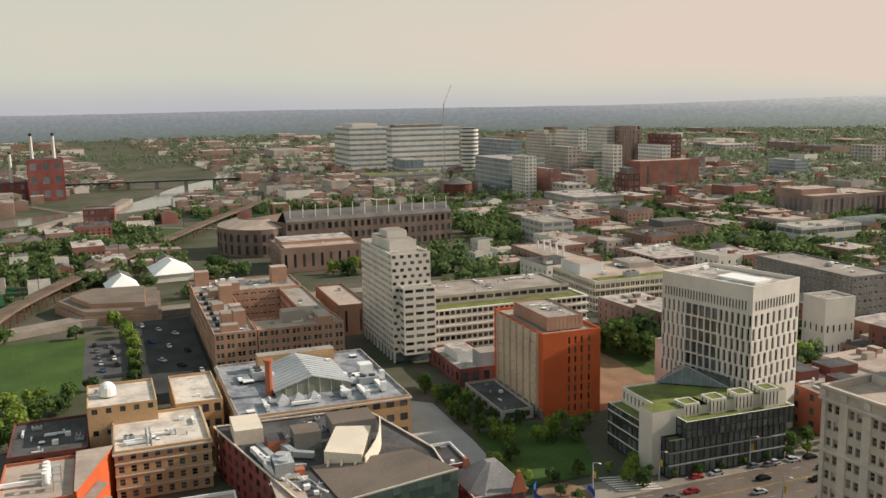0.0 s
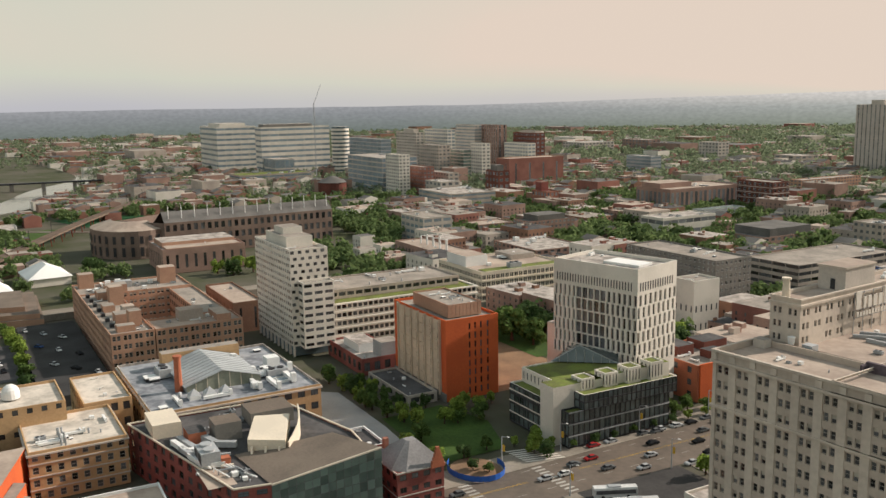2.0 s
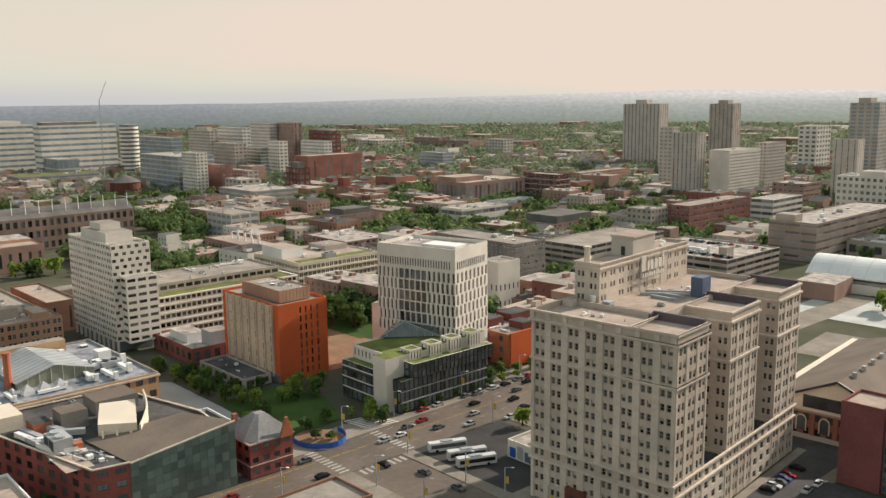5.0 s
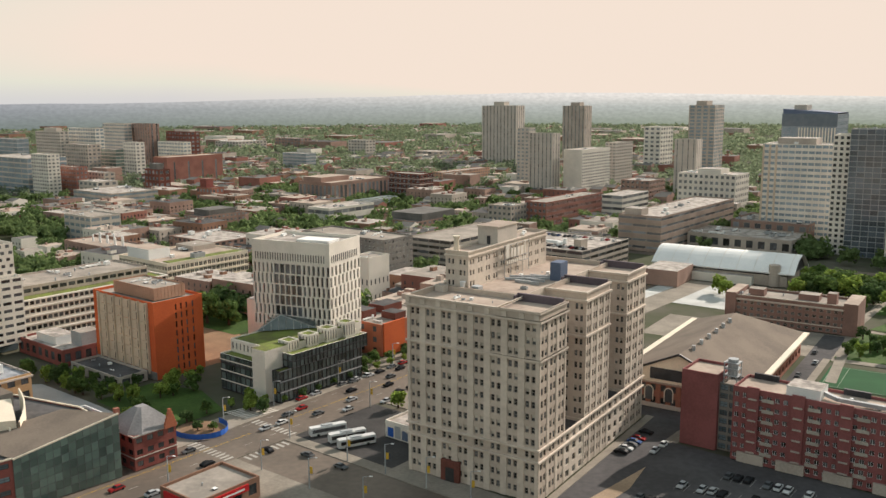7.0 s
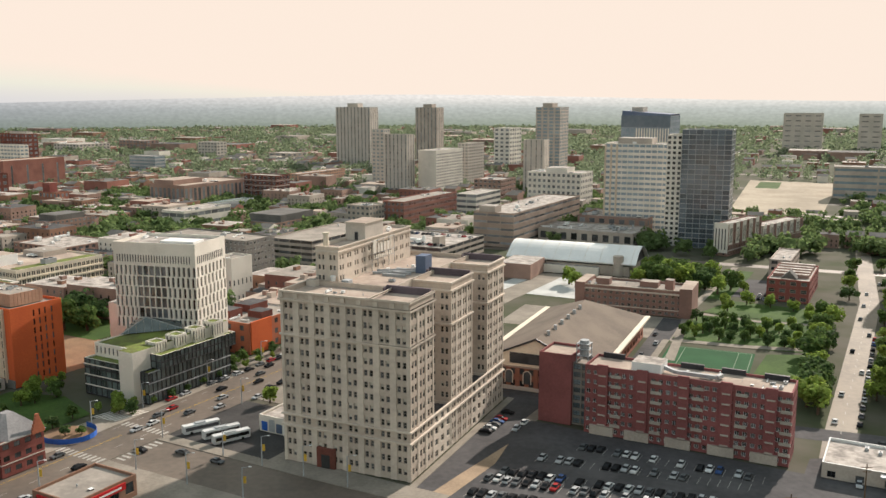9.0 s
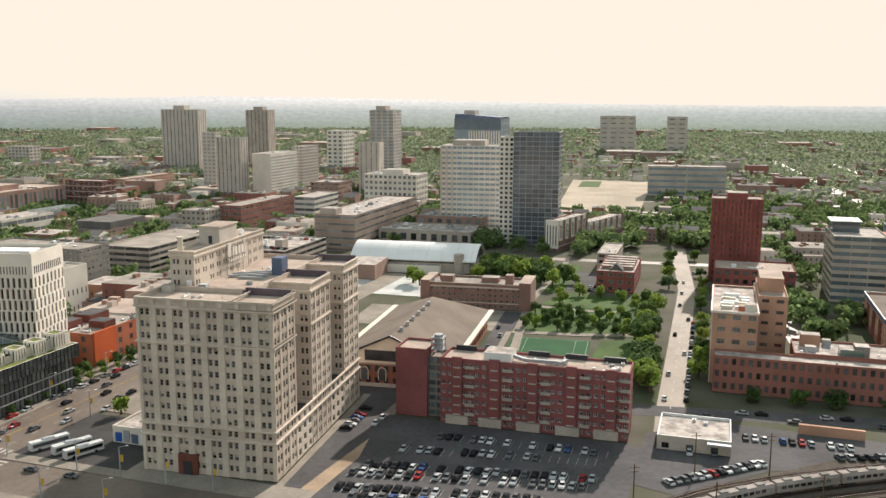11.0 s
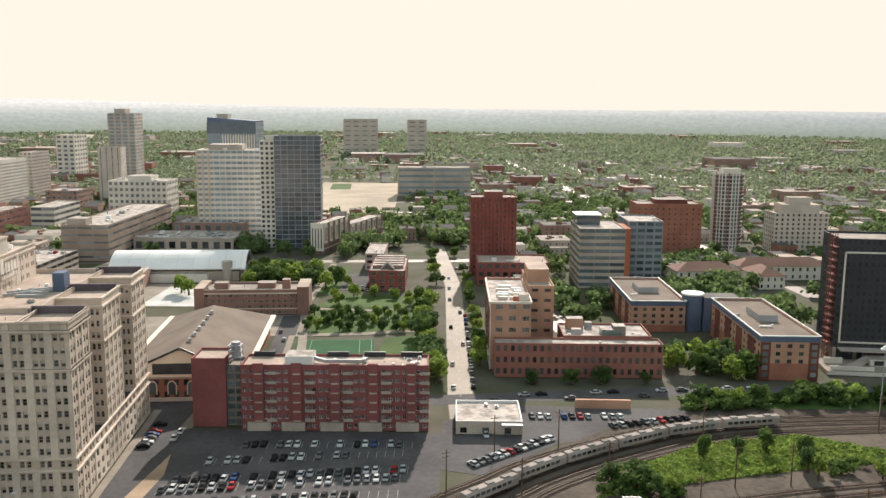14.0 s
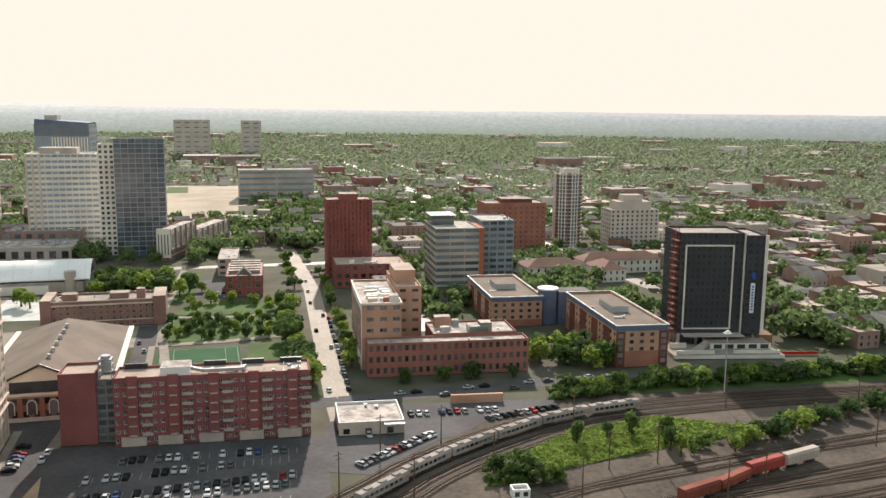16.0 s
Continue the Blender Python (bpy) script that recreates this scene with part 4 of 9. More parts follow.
# ---- the white slab with scattered windows, and its long low wing ----
def white_slab():
    b = Building("residence_tower", "tall white residence slab with rows of small dark windows", "building", -257.1, -4, 0, -5.2)
    WINDOW_SIDES[b.root.name] = "SE"
    H = 46.5
    b.volume(-48, 0, 0, 17, 4.5, H, WHITE_PANEL, GRAVEL_ROOF, floors=15, bays=dict(S=18, E=5, N=14), u=((0.08, 0.56),), v=(0.28, 0.76), style="plain", parapet=1.0, shift=0.34, depth=0.08)
    b.box("glazed_base", -47, 0.8, 0, -0.8, 16, 4.5, BLUE_GLASS)
    for i in range(10):
        b.box("column", -47.6 + i * 5.2, 0, 0, -46.8 + i * 5.2, 0.8, 4.5, WHITE_PANEL)
    b.box("setback_top", -40, 3, H - 1, -12, 15, H + 3.6, WHITE_PANEL, GRAVEL_ROOF)
    b.box("plant_top", -34, 5, H + 3.6, -22, 14, H + 6.5, WHITE_PANEL, GRAVEL_ROOF)
    b.units(-11, 2, -1, 15, H - 1, 3, 1.2)
    for j in range(15):
        for i in range(0, 18, 4):
            x = -48 + 48 * (i + 0.64 + 0.34 * (j % 2)) / 18
            z = 4.5 + 42 * (j + 0.28) / 15
            if x < -1.2:
                b.box("tan_panel", x, -0.05, z, x + 0.7, 0.0, z + 1.3, TAN_ROOF)
    # stepped shoulder
    b.volume(0, 3, 6, 17, 4.5, 33, WHITE_PANEL, GRAVEL_ROOF, floors=9, bays=dict(E=3, S=1), sides="ES", u=((0.12, 0.88),), v=(0.3, 0.72), style="plain", depth=0.12)
    return b.done()


white_slab()


def long_wing():
    b = Building("residence_wing", "long low white residence wing with a planted roof", "building", -263.5, 12.7, 0, -5.4)
    WINDOW_SIDES[b.root.name] = "SE"
    b.volume(-40, 2, 0, 80, 0, 19, WHITE_PANEL, GREEN_ROOF, floors=5, bays=dict(E=30, N=10), sides="EN", u=((0.12, 0.88),), v=(0.3, 0.78), style="dark", parapet=0.6)
    b.volume(-40, 8, -10, 76, 18.5, 23, CONCRETE, GRAVEL_ROOF, floors=1, bays=dict(E=16), sides="E", u=((0.1, 0.9),), v=(0.3, 0.7), style="plain", parapet=0.8)
    for z in (3.8, 7.6, 11.4, 15.2, 18.6):
        b.band(-40, 2, 0, 80, z - 0.3, z + 0.35, WHITE_PANEL, 0.7, "ledge")
    b.units(-38, 12, -12, 70, 22.2, 14, 2.0)
    return b.done()


long_wing()


# ---- further buildings ----
FOOT = [(-44.8, -5.4, 12, 73.1), (14.7, 48.3, 102.6, 76.7), (-32.1, 71.5, 40.5, 155), (-215.4, 10, -164.3, 44), (-175.5, 14.7, -99.8, 94.2), (-307.6, -8.8, -246.3, 20.3), (-304.7, 12.3, -250.3, 98.7)]


RIB = ((0.02, 0.98),)
HALL_BRICK = mat("hall_brick", (0.27, 0.165, 0.135), (0.20, 0.125, 0.105), 0.9)


def block(name, label, x0, y0, x1, y1, h, wall, roof, floors, bw=3.5, style="dark", u=((0.22, 0.78),), v=(0.25, 0.75), units=4, rz=0.0, z0=0.0, sides="SE", top=None, parapet=0.8, category="building", crown=0.0, trim=None, ledge=None):
    """A block with its openings on the named sides, roof units and perhaps a plant room (fractions of the roof, height, material)."""
    cx, cy = (x0 + x1) / 2, (y0 + y1) / 2
    b = Building(name, label, category, cx, cy, 0, rz)
    far = math.hypot(cx - 105, cy + 170)
    b.cap = 64 if far < 300 else 22 if far < 500 else 6 if far < 750 else 4
    FOOT.append((x0 - 3, y0 - 3, x1 + 3, y1 + 3))
    WINDOW_SIDES[b.root.name] = sides
    w, d = (x1 - x0) / 2, (y1 - y0) / 2
    # far blocks swap to the paler panes, coloured for sky and haze
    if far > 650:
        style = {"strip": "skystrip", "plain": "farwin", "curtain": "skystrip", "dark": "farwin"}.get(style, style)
    nx, ny = max(2, round(2 * w / bw)), max(2, round(2 * d / bw))
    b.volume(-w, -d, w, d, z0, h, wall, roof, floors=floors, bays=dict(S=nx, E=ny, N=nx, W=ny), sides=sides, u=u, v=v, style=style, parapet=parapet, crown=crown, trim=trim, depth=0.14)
    if units:
        b.units(-w + 1, -d + 1, w - 1, d - 1, h - parapet, units, max(1.0, min(w, d) * 0.14))
    if top:
        fx0, fy0, fx1, fy1, dz, m = top
        b.box("plant_room", -w + 2 * w * fx0, -d + 2 * d * fy0, h - parapet, -w + 2 * w * fx1, -d + 2 * d * fy1, h + dz, m, roof)
    if ledge:
        for k in range(1, floors):
            z = z0 + (h - crown - z0) * k / floors
            b.band(-w, -d, w, d, z - 0.35, z + 0.35, ledge, 0.35, "ledge")
    b.done()
    return b


# the science hall: brick flank, leaning glass front, a roof crowded with plant
def science_hall():
    b = Building("science_hall", "brick science hall with a green glass front and crowded plant roof", "building", 0.27, -5.93, 0, -6.4)
    FOOT.append((-180, -108.2, -105.2, -35.6))
    WINDOW_SIDES[b.root.name] = "SE"
    p = [(-167, -107.5), (-106, -92), (-104.5, -83), (-102.5, -54), (-128, -52), (-166, -62)]
    H = 14.5
    g = Geo()
    b.facade(g, p[0], p[1], 0, H, 12, 4, u=((0.25, 0.75),), v=(0.2, 0.8), style="dark")
    b.facade(g, p[1], p[2], 0, H, 2, 4, u=((0.2, 0.8),), v=(0.3, 0.7), style="curtain")
    for a, c in zip(p[3:] + p[:1], p[4:] + p[:1]):
        g.poly([(*a, 0), (*c, 0), (*c, H), (*a, H)])
    g.make("wall", RED_BRICK, b.root)
    g = Geo()
    g.poly([(*q, H - 0.7) for q in p], 0)
    g.make("roof", DARK_ROOF, b.root)
    for a, c in zip(p, p[1:] + p[:1]):
        if a[0] < -104.6 or c[0] < -104.6:
            g = Geo()
            g.bar((*a, H - 0.1), (*c, H - 0.1), 0.4)
            g.make("roof_edge", CREAM, b.root)
    # glass front: each pane a piece of its own in a steel grid
    A, B = Vector((-104.5, -83, 0)), Vector((-102.5, -54, 0))
    n = 14
    for i in range(n):
        a, c = A.lerp(B, i / n), A.lerp(B, (i + 1) / n)
        ta, tc = 14.2 + 4.6 * i / n, 14.2 + 4.6 * (i + 1) / n
        for k in range(7):
            g = Geo()
            f0, f1 = k / 7, (k + 1) / 7
            o = 0.25
            g.poly([(a.x + o, a.y + 0.06, ta * f0 + 0.06), (c.x + o, c.y - 0.06, tc * f0 + 0.06), (c.x + o, c.y - 0.06, tc * f1 - 0.06), (a.x + o, a.y + 0.06, ta * f1 - 0.06)])
            g.make("pane", GREEN_GLASS, b.root)
        g = Geo()
        g.bar((a.x + 0.3, a.y, 0), (a.x + 0.3, a.y, ta), 0.07)
        g.make("mullion", PODIUM_FRAME, b.root)
    for k in range(8):
        g = Geo()
        g.bar((A.x + 0.28, A.y, 14.2 * k / 7), (B.x + 0.28, B.y, 18.8 * k / 7), 0.06 if k < 7 else 0.4)
        g.make("transom", PODIUM_FRAME if k < 7 else CREAM, b.root)
    g = Geo()
    g.poly([(-104.4, -83, 0), (-102.4, -54, 0), (-102.4, -54, 18.7), (-104.4, -83, 14.1)])
    g.make("backing", DARK_METAL, b.root)
    # sloped brown roof rising behind the glass
    g = Geo()
    g.poly([(-104.5, -83, 14.2), (-102.5, -54, 18.8), (-122, -60, 17.5), (-128, -86, 14.2)])
    g.poly([(-122, -60, 17.5), (-102.5, -54, 18.8), (-102.5, -54, 0), (-122, -60, 0)])
    g.poly([(-128, -86, 14.2), (-122, -60, 17.5), (-122, -60, 13.8), (-128, -86, 13.8)])
    g.make("sloped_roof", BROWN_ROOF, b.root)
    # cream pod with a slim curved fin beside it
    g = Geo()
    g.prism([(-127.4, -82.4), (-121.8, -73.6), (-141.3, -66), (-144.6, -75.5)], 13.8, 18.0)
    g.make("roof_pod", CREAM, b.root, "cream metal-clad roof pod")
    g = Geo()
    line = [(-121.2 - 20 * t, -73.2 + 9.5 * t + 1.6 * math.sin(t * 3.1)) for t in (0, 0.2, 0.4, 0.6, 0.8, 1)]
    for k, (q, r) in enumerate(zip(line, line[1:])):
        zq, zr = 17.5 + 0.6 * k, 17.5 + 0.6 * (k + 1)
        g.poly([(*q, 13.8), (*r, 13.8), (*r, zr), (*q, zq)])
        g.poly([(q[0], q[1] + 0.4, 13.8), (q[0], q[1] + 0.4, zq), (r[0], r[1] + 0.4, zr), (r[0], r[1] + 0.4, 13.8)])
        g.poly([(*q, zq), (*r, zr), (r[0], r[1] + 0.4, zr), (q[0], q[1] + 0.4, zq)])
    g.make("curved_fin", CREAM, b.root, "slim curved cream fin")
    for k in range(3):
        g = Geo()
        g.bar((-126.2 + 1.9 * k, -81.6 + 3.2 * k, 13.9), (-126.2 + 1.9 * k, -81.6 + 3.2 * k, 16.2), 0.7)
        g.bar((-126.2 + 1.9 * k, -81.6 + 3.2 * k, 16.2), (-124.6 + 1.9 * k, -82.2 + 3.2 * k, 13.9), 0.5)
        g.make("bracket", CREAM, b.root)
    b.box("grey_house", -147.5, -88, 13.8, -140, -80.5, 19, DARK_CONCRETE, BROWN_ROOF)
    b.box("grey_house", -157, -76, 13.8, -146.5, -63, 18, DARK_CONCRETE, BROWN_ROOF)
    b.box("cream_house", -164, -103, 13.8, -151, -95, 18, CREAM, CREAM)
    b.box("brick_house", -149, -95, 13.8, -142, -90, 17, RUST_BRICK, DARK_ROOF)
    for k in range(3):
        x = -144 + 6 * k
        g = Geo()
        g.bar((x, -99 + k, 15), (x + 9, -97 + k, 15), 1.4)
        g.bar((x + 9, -97 + k, 15), (x + 10, -92 + k, 15), 1.4)
        g.make("duct", GREY_METAL if k % 2 else WHITE_METAL, b.root)
    g = Geo()
    g.box(-130, -96, 15, -122, -91, 18.4)
    for k in range(2):
        g.tube(-128 + 4 * k, -93.5, 18.4, 19, 1.6, n=12)
        g.box(-130 + 0.3 + 4 * k, -96.05, 15.4, -126.5 + 4 * k, -96, 18, 1)
    g.make("cooling_tower", [GREY_METAL, DARK_METAL], b.root)
    for k in range(4):
        g = Geo()
        g.bar((-124 + 3 * k, -92 + 1.5 * k, 14.6), (-116 + 2 * k, -88 + k, 14.6), 0.35)
        g.make("pipe", WHITE_METAL, b.root)
    # pipe racks and duct runs over the near roof
    pr = random.Random(8)
    for k in range(16):
        x, y = pr.uniform(-136, -112), 0.0
        y = -99.5 + (x + 136) * 0.28 + pr.uniform(1, 7)
        l, along = pr.uniform(3, 9), pr.random() < 0.6
        g = Geo()
        z = 14.4 + pr.uniform(0, 0.8)
        g.bar((x, y, z), (x + (l if along else 0.6), y + (0.28 * l if along else min(l, 5)), z), pr.choice((0.25, 0.35, 0.6)))
        g.bar((x, y, z), (x, y, 13.8), 0.25)
        g.make("pipe_run", pr.choice((WHITE_METAL, GREY_METAL, GREY_METAL, CREAM)), b.root)
    for k, (p, q, w) in enumerate((((-150, -93, 15.2), (-136, -89, 15.2), 1.8), ((-136, -89, 15.2), (-133, -84, 15.2), 1.6), ((-146, -97, 14.9), (-131, -93.5, 14.9), 1.5), ((-131, -93.5, 14.9), (-131, -93.5, 17.0), 1.4))):
        g = Geo()
        g.bar(p, q, w)
        g.make("duct", GREY_METAL, b.root)
    b.box("gravel_patch", -134, -97.2, 13.82, -110, -90, 13.86, TAN_ROOF)
    b.units(-120, -92, -107, -85, 13.8, 8, 1.2)
    b.units(-164, -92, -130, -66, 13.8, 16, 1.2)
    b.units(-150, -101, -118, -90, 13.8, 18, 0.9)
    b.box("brick_box", -124, -91, 13.8, -121.5, -88.5, 16.4, RUST_BRICK)
    return b.done()


science_hall()


ZINC_ROOF = mat("zinc_roof", (0.31, 0.32, 0.34), (0.15, 0.158, 0.178), 0.8, coarse=0.18, fine=0.5)


def gabled_hall():
    b = block("gabled_hall", "broad buff hall with pale roofs and a glazed gable", -239.4, -83.4, -179.4, -28.4, 14.4, BUFF_BRICK, ZINC_ROOF, 3, 4.5, "dark", units=40, trim=PALE_ROOF, rz=-4.6)
    r = b.root
    # great skylit gable, its chimney, lantern lights
    g = Geo()
    y0, y1, x0, x1, ym = -13, 12, -16, 14, -1
    for x, m in ((x0, 0), (x1, 1)):
        g.poly([(x, y0, 13.5), (x, y1, 13.5), (x, y1, 16), (x, ym, 19.6), (x, y0, 16)], m)
    g.poly([(x0 - 0.5, y0 - 0.8, 15.8), (x1 + 0.5, y0 - 0.8, 15.8), (x1 + 0.5, ym, 19.8), (x0 - 0.5, ym, 19.8)])
    g.poly([(x1 + 0.5, y1 + 0.8, 15.8), (x0 - 0.5, y1 + 0.8, 15.8), (x0 - 0.5, ym, 19.8), (x1 + 0.5, ym, 19.8)])
    g.poly([(x0, y0, 13.5), (x1, y0, 13.5), (x1, y0, 16), (x0, y0, 16)])
    g.make("gable_roof", [mat("patina_roof", (0.40, 0.42, 0.43), rough=0.7), mat("old_glazing", (0.27, 0.275, 0.22), (0.19, 0.20, 0.16), 0.3)], r)
    for side in (-1, 1):
        for k in range(11):
            x = x0 + 0.4 + (x1 - x0 - 0.4) * k / 10
            g = Geo()
            g.bar((x, (y0 - 0.7) if side < 0 else (y1 + 0.7), 15.95), (x, ym, 19.9), 0.14)
            g.make("roof_seam", GREY_METAL, r)
    for k in range(6):
        y = y0 + 3 + 3.8 * k
        top = 16 + 3.6 * (1 - abs(y - ym) / 13)
        g = Geo()
        g.bar((x1 + 0.12, y, 13.6), (x1 + 0.12, y, top), 0.16)
        g.make("glazing_bar", CREAM, r)
    b.box("back_screen", -22, -14, 13.6, -17, 14, 19.5, BUFF_BRICK, GRAVEL_ROOF)
    g = Geo()
    g.tube(9.7, -14.6, 13.6, 25.0, 1.35, 1.15, n=12)
    g.tube(9.7, -14.6, 25.0, 25.8, 1.5, n=12)
    g.make("chimney", RUST_BRICK, r, "tall weathered brick chimney")
    for k in range(3):
        g = Geo()
        x = 18 + 0.4 * k
        y = -14 + 5 * k
        g.box(x, y, 13.6, x + 4, y + 3.6, 15, 0)
        g.poly([(x, y, 15), (x + 4, y, 15), (x + 2, y + 1.8, 17)], 1)
        g.poly([(x + 4, y, 15), (x + 4, y + 3.6, 15), (x + 2, y + 1.8, 17)], 1)
        g.poly([(x + 4, y + 3.6, 15), (x, y + 3.6, 15), (x + 2, y + 1.8, 17)], 1)
        g.poly([(x, y + 3.6, 15), (x, y, 15), (x + 2, y + 1.8, 17)], 1)
        g.make("lantern_light", [WHITE_METAL, GREY_METAL], r)
    for k in range(4):
        g = Geo()
        x, y = 3 + 4.5 * k, 15 + 1.5 * (k % 2)
        g.box(x, y, 13.6, x + 3.4, y + 5.5, 14.4, 0)
        g.poly([(x + 0.2, y + 0.2, 14.42), (x + 3.2, y + 0.2, 14.42), (x + 3.2, y + 5.3, 14.6), (x + 0.2, y + 5.3, 14.6)], 1)
        g.make("skylight", [WHITE_METAL, BLUE_GLASS], r)
    b.band(-30, -27.5, 30, 27.5, 13.0, 13.6, LIMESTONE, 0.5)


gabled_hall()


CREAM_ROOF = mat("cream_roof", (0.62, 0.555, 0.48), (0.40, 0.36, 0.31), 0.9, coarse=0.15, fine=0.7)


def ornate_hall():
    b = block("ornate_hall", "ornate buff brick hall with stone trims and pale roofs", -200.5, -121.5, -169.5, -95.5, 14.6, BUFF_BRICK, CREAM_ROOF, 4, 3.1, "sash", units=14, v=(0.2, 0.75), u=((0.25, 0.75),), rz=-4.4)
    for z in (3.5, 7.2, 10.8):
        b.band(-15.5, -13, 15.5, 13, z - 0.15, z + 0.2, PALE_STONE, 0.2)
    b.band(-15.5, -13, 15.5, 13, 13.3, 13.8, PALE_STONE, 0.5)
    for k in range(8):
        g = Geo()
        g.tube(3 + 1.5 * k, -4 + (k % 2), 13.8, 16 + (k % 3) * 0.5, 0.3, n=8)
        g.make("flue", GREY_METAL, b.root)
    t = block("ornate_hall", "taller back block of the buff hall with a round dome", -219.2, -126.7, -195.2, -106.7, 20.0, BUFF_BRICK, CREAM_ROOF, 3, 4, "plain", units=2, v=(0.65, 0.9), u=((0.3, 0.7),), rz=-4)
    g = Geo()
    g.tube(0, -4, 19.7, 21.5, 2.6, n=16)
    rings = [(2.6 * math.cos(a), 21.5 + 2.6 * math.sin(a)) for a in (0, 0.4, 0.8, 1.2, 1.5)]
    for (r0, z0), (r1, z1) in zip(rings, rings[1:]):
        g.tube(0, -4, z0, z1, r0, r1, n=16)
    g.make("dome", WHITE_METAL, t.root, "small white observatory dome")
    block("ornate_hall", "back range of the buff hall under pale roofs", -232.1, -100.2, -200, -85.6, 15.6, BUFF_BRICK, CREAM_ROOF, 3, 4, "plain", units=5, rz=-4.3)


ornate_hall()

b = block("brick_annexe", "flat tan roof over orange brick walls with silver plant", -177.6, -151, -149.6, -133, 13.5, RUST_BRICK, TAN_ROOF, 3, 6, units=3, sides="S", rz=-4.4)
for k in range(4):
    g = Geo()
    g.tube(-5 + 2.6 * k, 2, 13.2, 16, 0.9, n=10)
    g.box(-5.6 + 2.6 * k, 1, 12.7, -4.4 + 2.6 * k, 3, 13.2)
    g.make("exhaust_fan", WHITE_METAL, b.root)
g = Geo()
for x, y in ((6, 4), (8, 4), (6, 6), (8, 6)):
    g.bar((x, y, 12.7), (x, y, 19), 0.18)
for z in (15, 17, 19):
    g.box(6, 4, z, 8, 6, z + 0.12)
g.make("steel_stack_frame", GREY_METAL, b.root)
g = Geo()
g.bar((2, -9, 13.8), (2, 0, 13.8), 0.8)
g.bar((2, -9, 13.8), (9.3, -9, 13.8), 0.8)
g.make("pipe", WHITE_METAL, b.root)
g = Geo()
g.prism([(-14, 9), (14, 9), (14.4, 9.6), (-14.6, 19)], 0, 14.4, 0, 1)
g.make("angled_wing", [ORANGE_BRICK, TAN_ROOF], b.root)
for k in range(3):
    g = Geo()
    x, y = 1.5 + 3.2 * k, 14.2 + 0.6 * k
    g.prism([(x, y), (x + 12, y - 4.2), (x + 14, y - 1.6), (x + 2, y + 2.8)], 0, 11 - 2.6 * k, 0, 1)
    g.make("low_terrace", [ORANGE_BRICK, GRAVEL_ROOF], b.root)
block("brick_annexe", "low dark-roofed annexe with roof vents", -221.3, -148.9, -190.8, -127.2, 10.4, DARK_BRICK, DARK_ROOF, 2, 5, units=12, rz=-3.9)
FRONT = block("low_front_hall", "flat tan-roofed hall with a brick edge and blue fascia", -144.2, -130.3, -120.9, -97.2, 9.4, RUST_BRICK, TAN_ROOF, 2, 5, units=3, trim=WHITE_METAL, rz=-6.6)
FRONT.box("fascia", 11.66, -14, 6.6, 11.85, 16, 8.4, BLUE_PAINT)


def turret_house():
    b = block("turret_house", "small red brick house with a slate pyramid roof", -121.8, -43.1, -106.3, -29.1, 10.5, RED_BRICK, SLATE, 3, 3.6, "dark", units=0, parapet=0.2, v=(0.3, 0.75), rz=-6)
    g = Geo()
    eave = [(-8.3, -7.6), (5.2, -7.6), (8.3, -4.6), (8.3, 7.6), (-8.3, 7.6)]
    top = [(-1.5, -0.8), (0.6, -0.8), (1.2, 0), (1.2, 2.2), (-1.5, 2.2)]
    n = len(eave)
    for i in range(n):
        j = (i + 1) % n
        g.poly([(*eave[i], 10.5), (*eave[j], 10.5), (*top[j], 16), (*top[i], 16)])
    g.poly([(*q, 16) for q in top])
    g.make("slate_roof", mat("house_slate", (0.25, 0.24, 0.24), (0.17, 0.165, 0.165), 0.9), b.root)
    # gable in brighter rust brick: its sunlit side is put into the colour
    g = Geo()
    for k in range(6):
        w = 4.2 - 0.66 * k
        g.box(7.7, 4.9 - w / 2, 10 + 0.95 * k, 8.5, 4.9 + w / 2, 10.95 + 0.95 * k)
    g.make("stepped_gable", RUST_BRICK, b.root)
    b.band(-7.75, -7, 7.75, 7, 10.1, 10.5, PALE_STONE, 0.3)
    b.band(-7.75, -7, 7.75, 7, 3.6, 3.9, PALE_STONE, 0.12)
    b.box("chimney", -6, -5, 10, -4.6, -3.6, 15.5, DULL_RED)


turret_house()
block("dark_roof_annexe", "low red brick annexe with a dark roof and white edges", -149.6, -39.7, -133.2, -31.1, 8, RED_BRICK, DARK_ROOF, 2, 5, "dark", units=2, trim=WHITE_METAL, rz=-5.7)

# the tan hall round its court
b = block("court_hall", "five-storey tan brick hall round a court", -389.3, -66, -357.3, -13, 17.6, TAN_BRICK, GRAVEL_ROOF, 5, 4.4, "blind", units=14, u=((0.14, 0.46), (0.54, 0.86)), rz=-5.1)
b.box("stair_tower", -13, -24, 16.8, -6, -17, 24, TAN_BRICK, TAN_ROOF)
b.box("stair_tower", -6, 14, 16.8, 2, 22, 25, TAN_BRICK, TAN_ROOF)
b.box("roof_house", 4, -14, 16.8, 12, -4, 20.5, TAN_BRICK, GRAVEL_ROOF)
b.box("cooling_tower", -3, -8, 16.8, 2, 0, 20, GREY_METAL)
b = block("court_hall", "long street wing of the tan brick hall", -359.8, -71.4, -271.8, -54.4, 18.2, TAN_BRICK, GRAVEL_ROOF, 5, 4.4, "sash", units=18, v=(0.2, 0.75), u=((0.14, 0.46), (0.54, 0.86)), rz=-4.7)
b.box("stair_tower", -20, 1, 17.4, -14, 7, 26, TAN_BRICK, TAN_ROOF)
b.box("stair_tower", 6, 2, 17.4, 12, 7, 22, CONCRETE, TAN_ROOF)
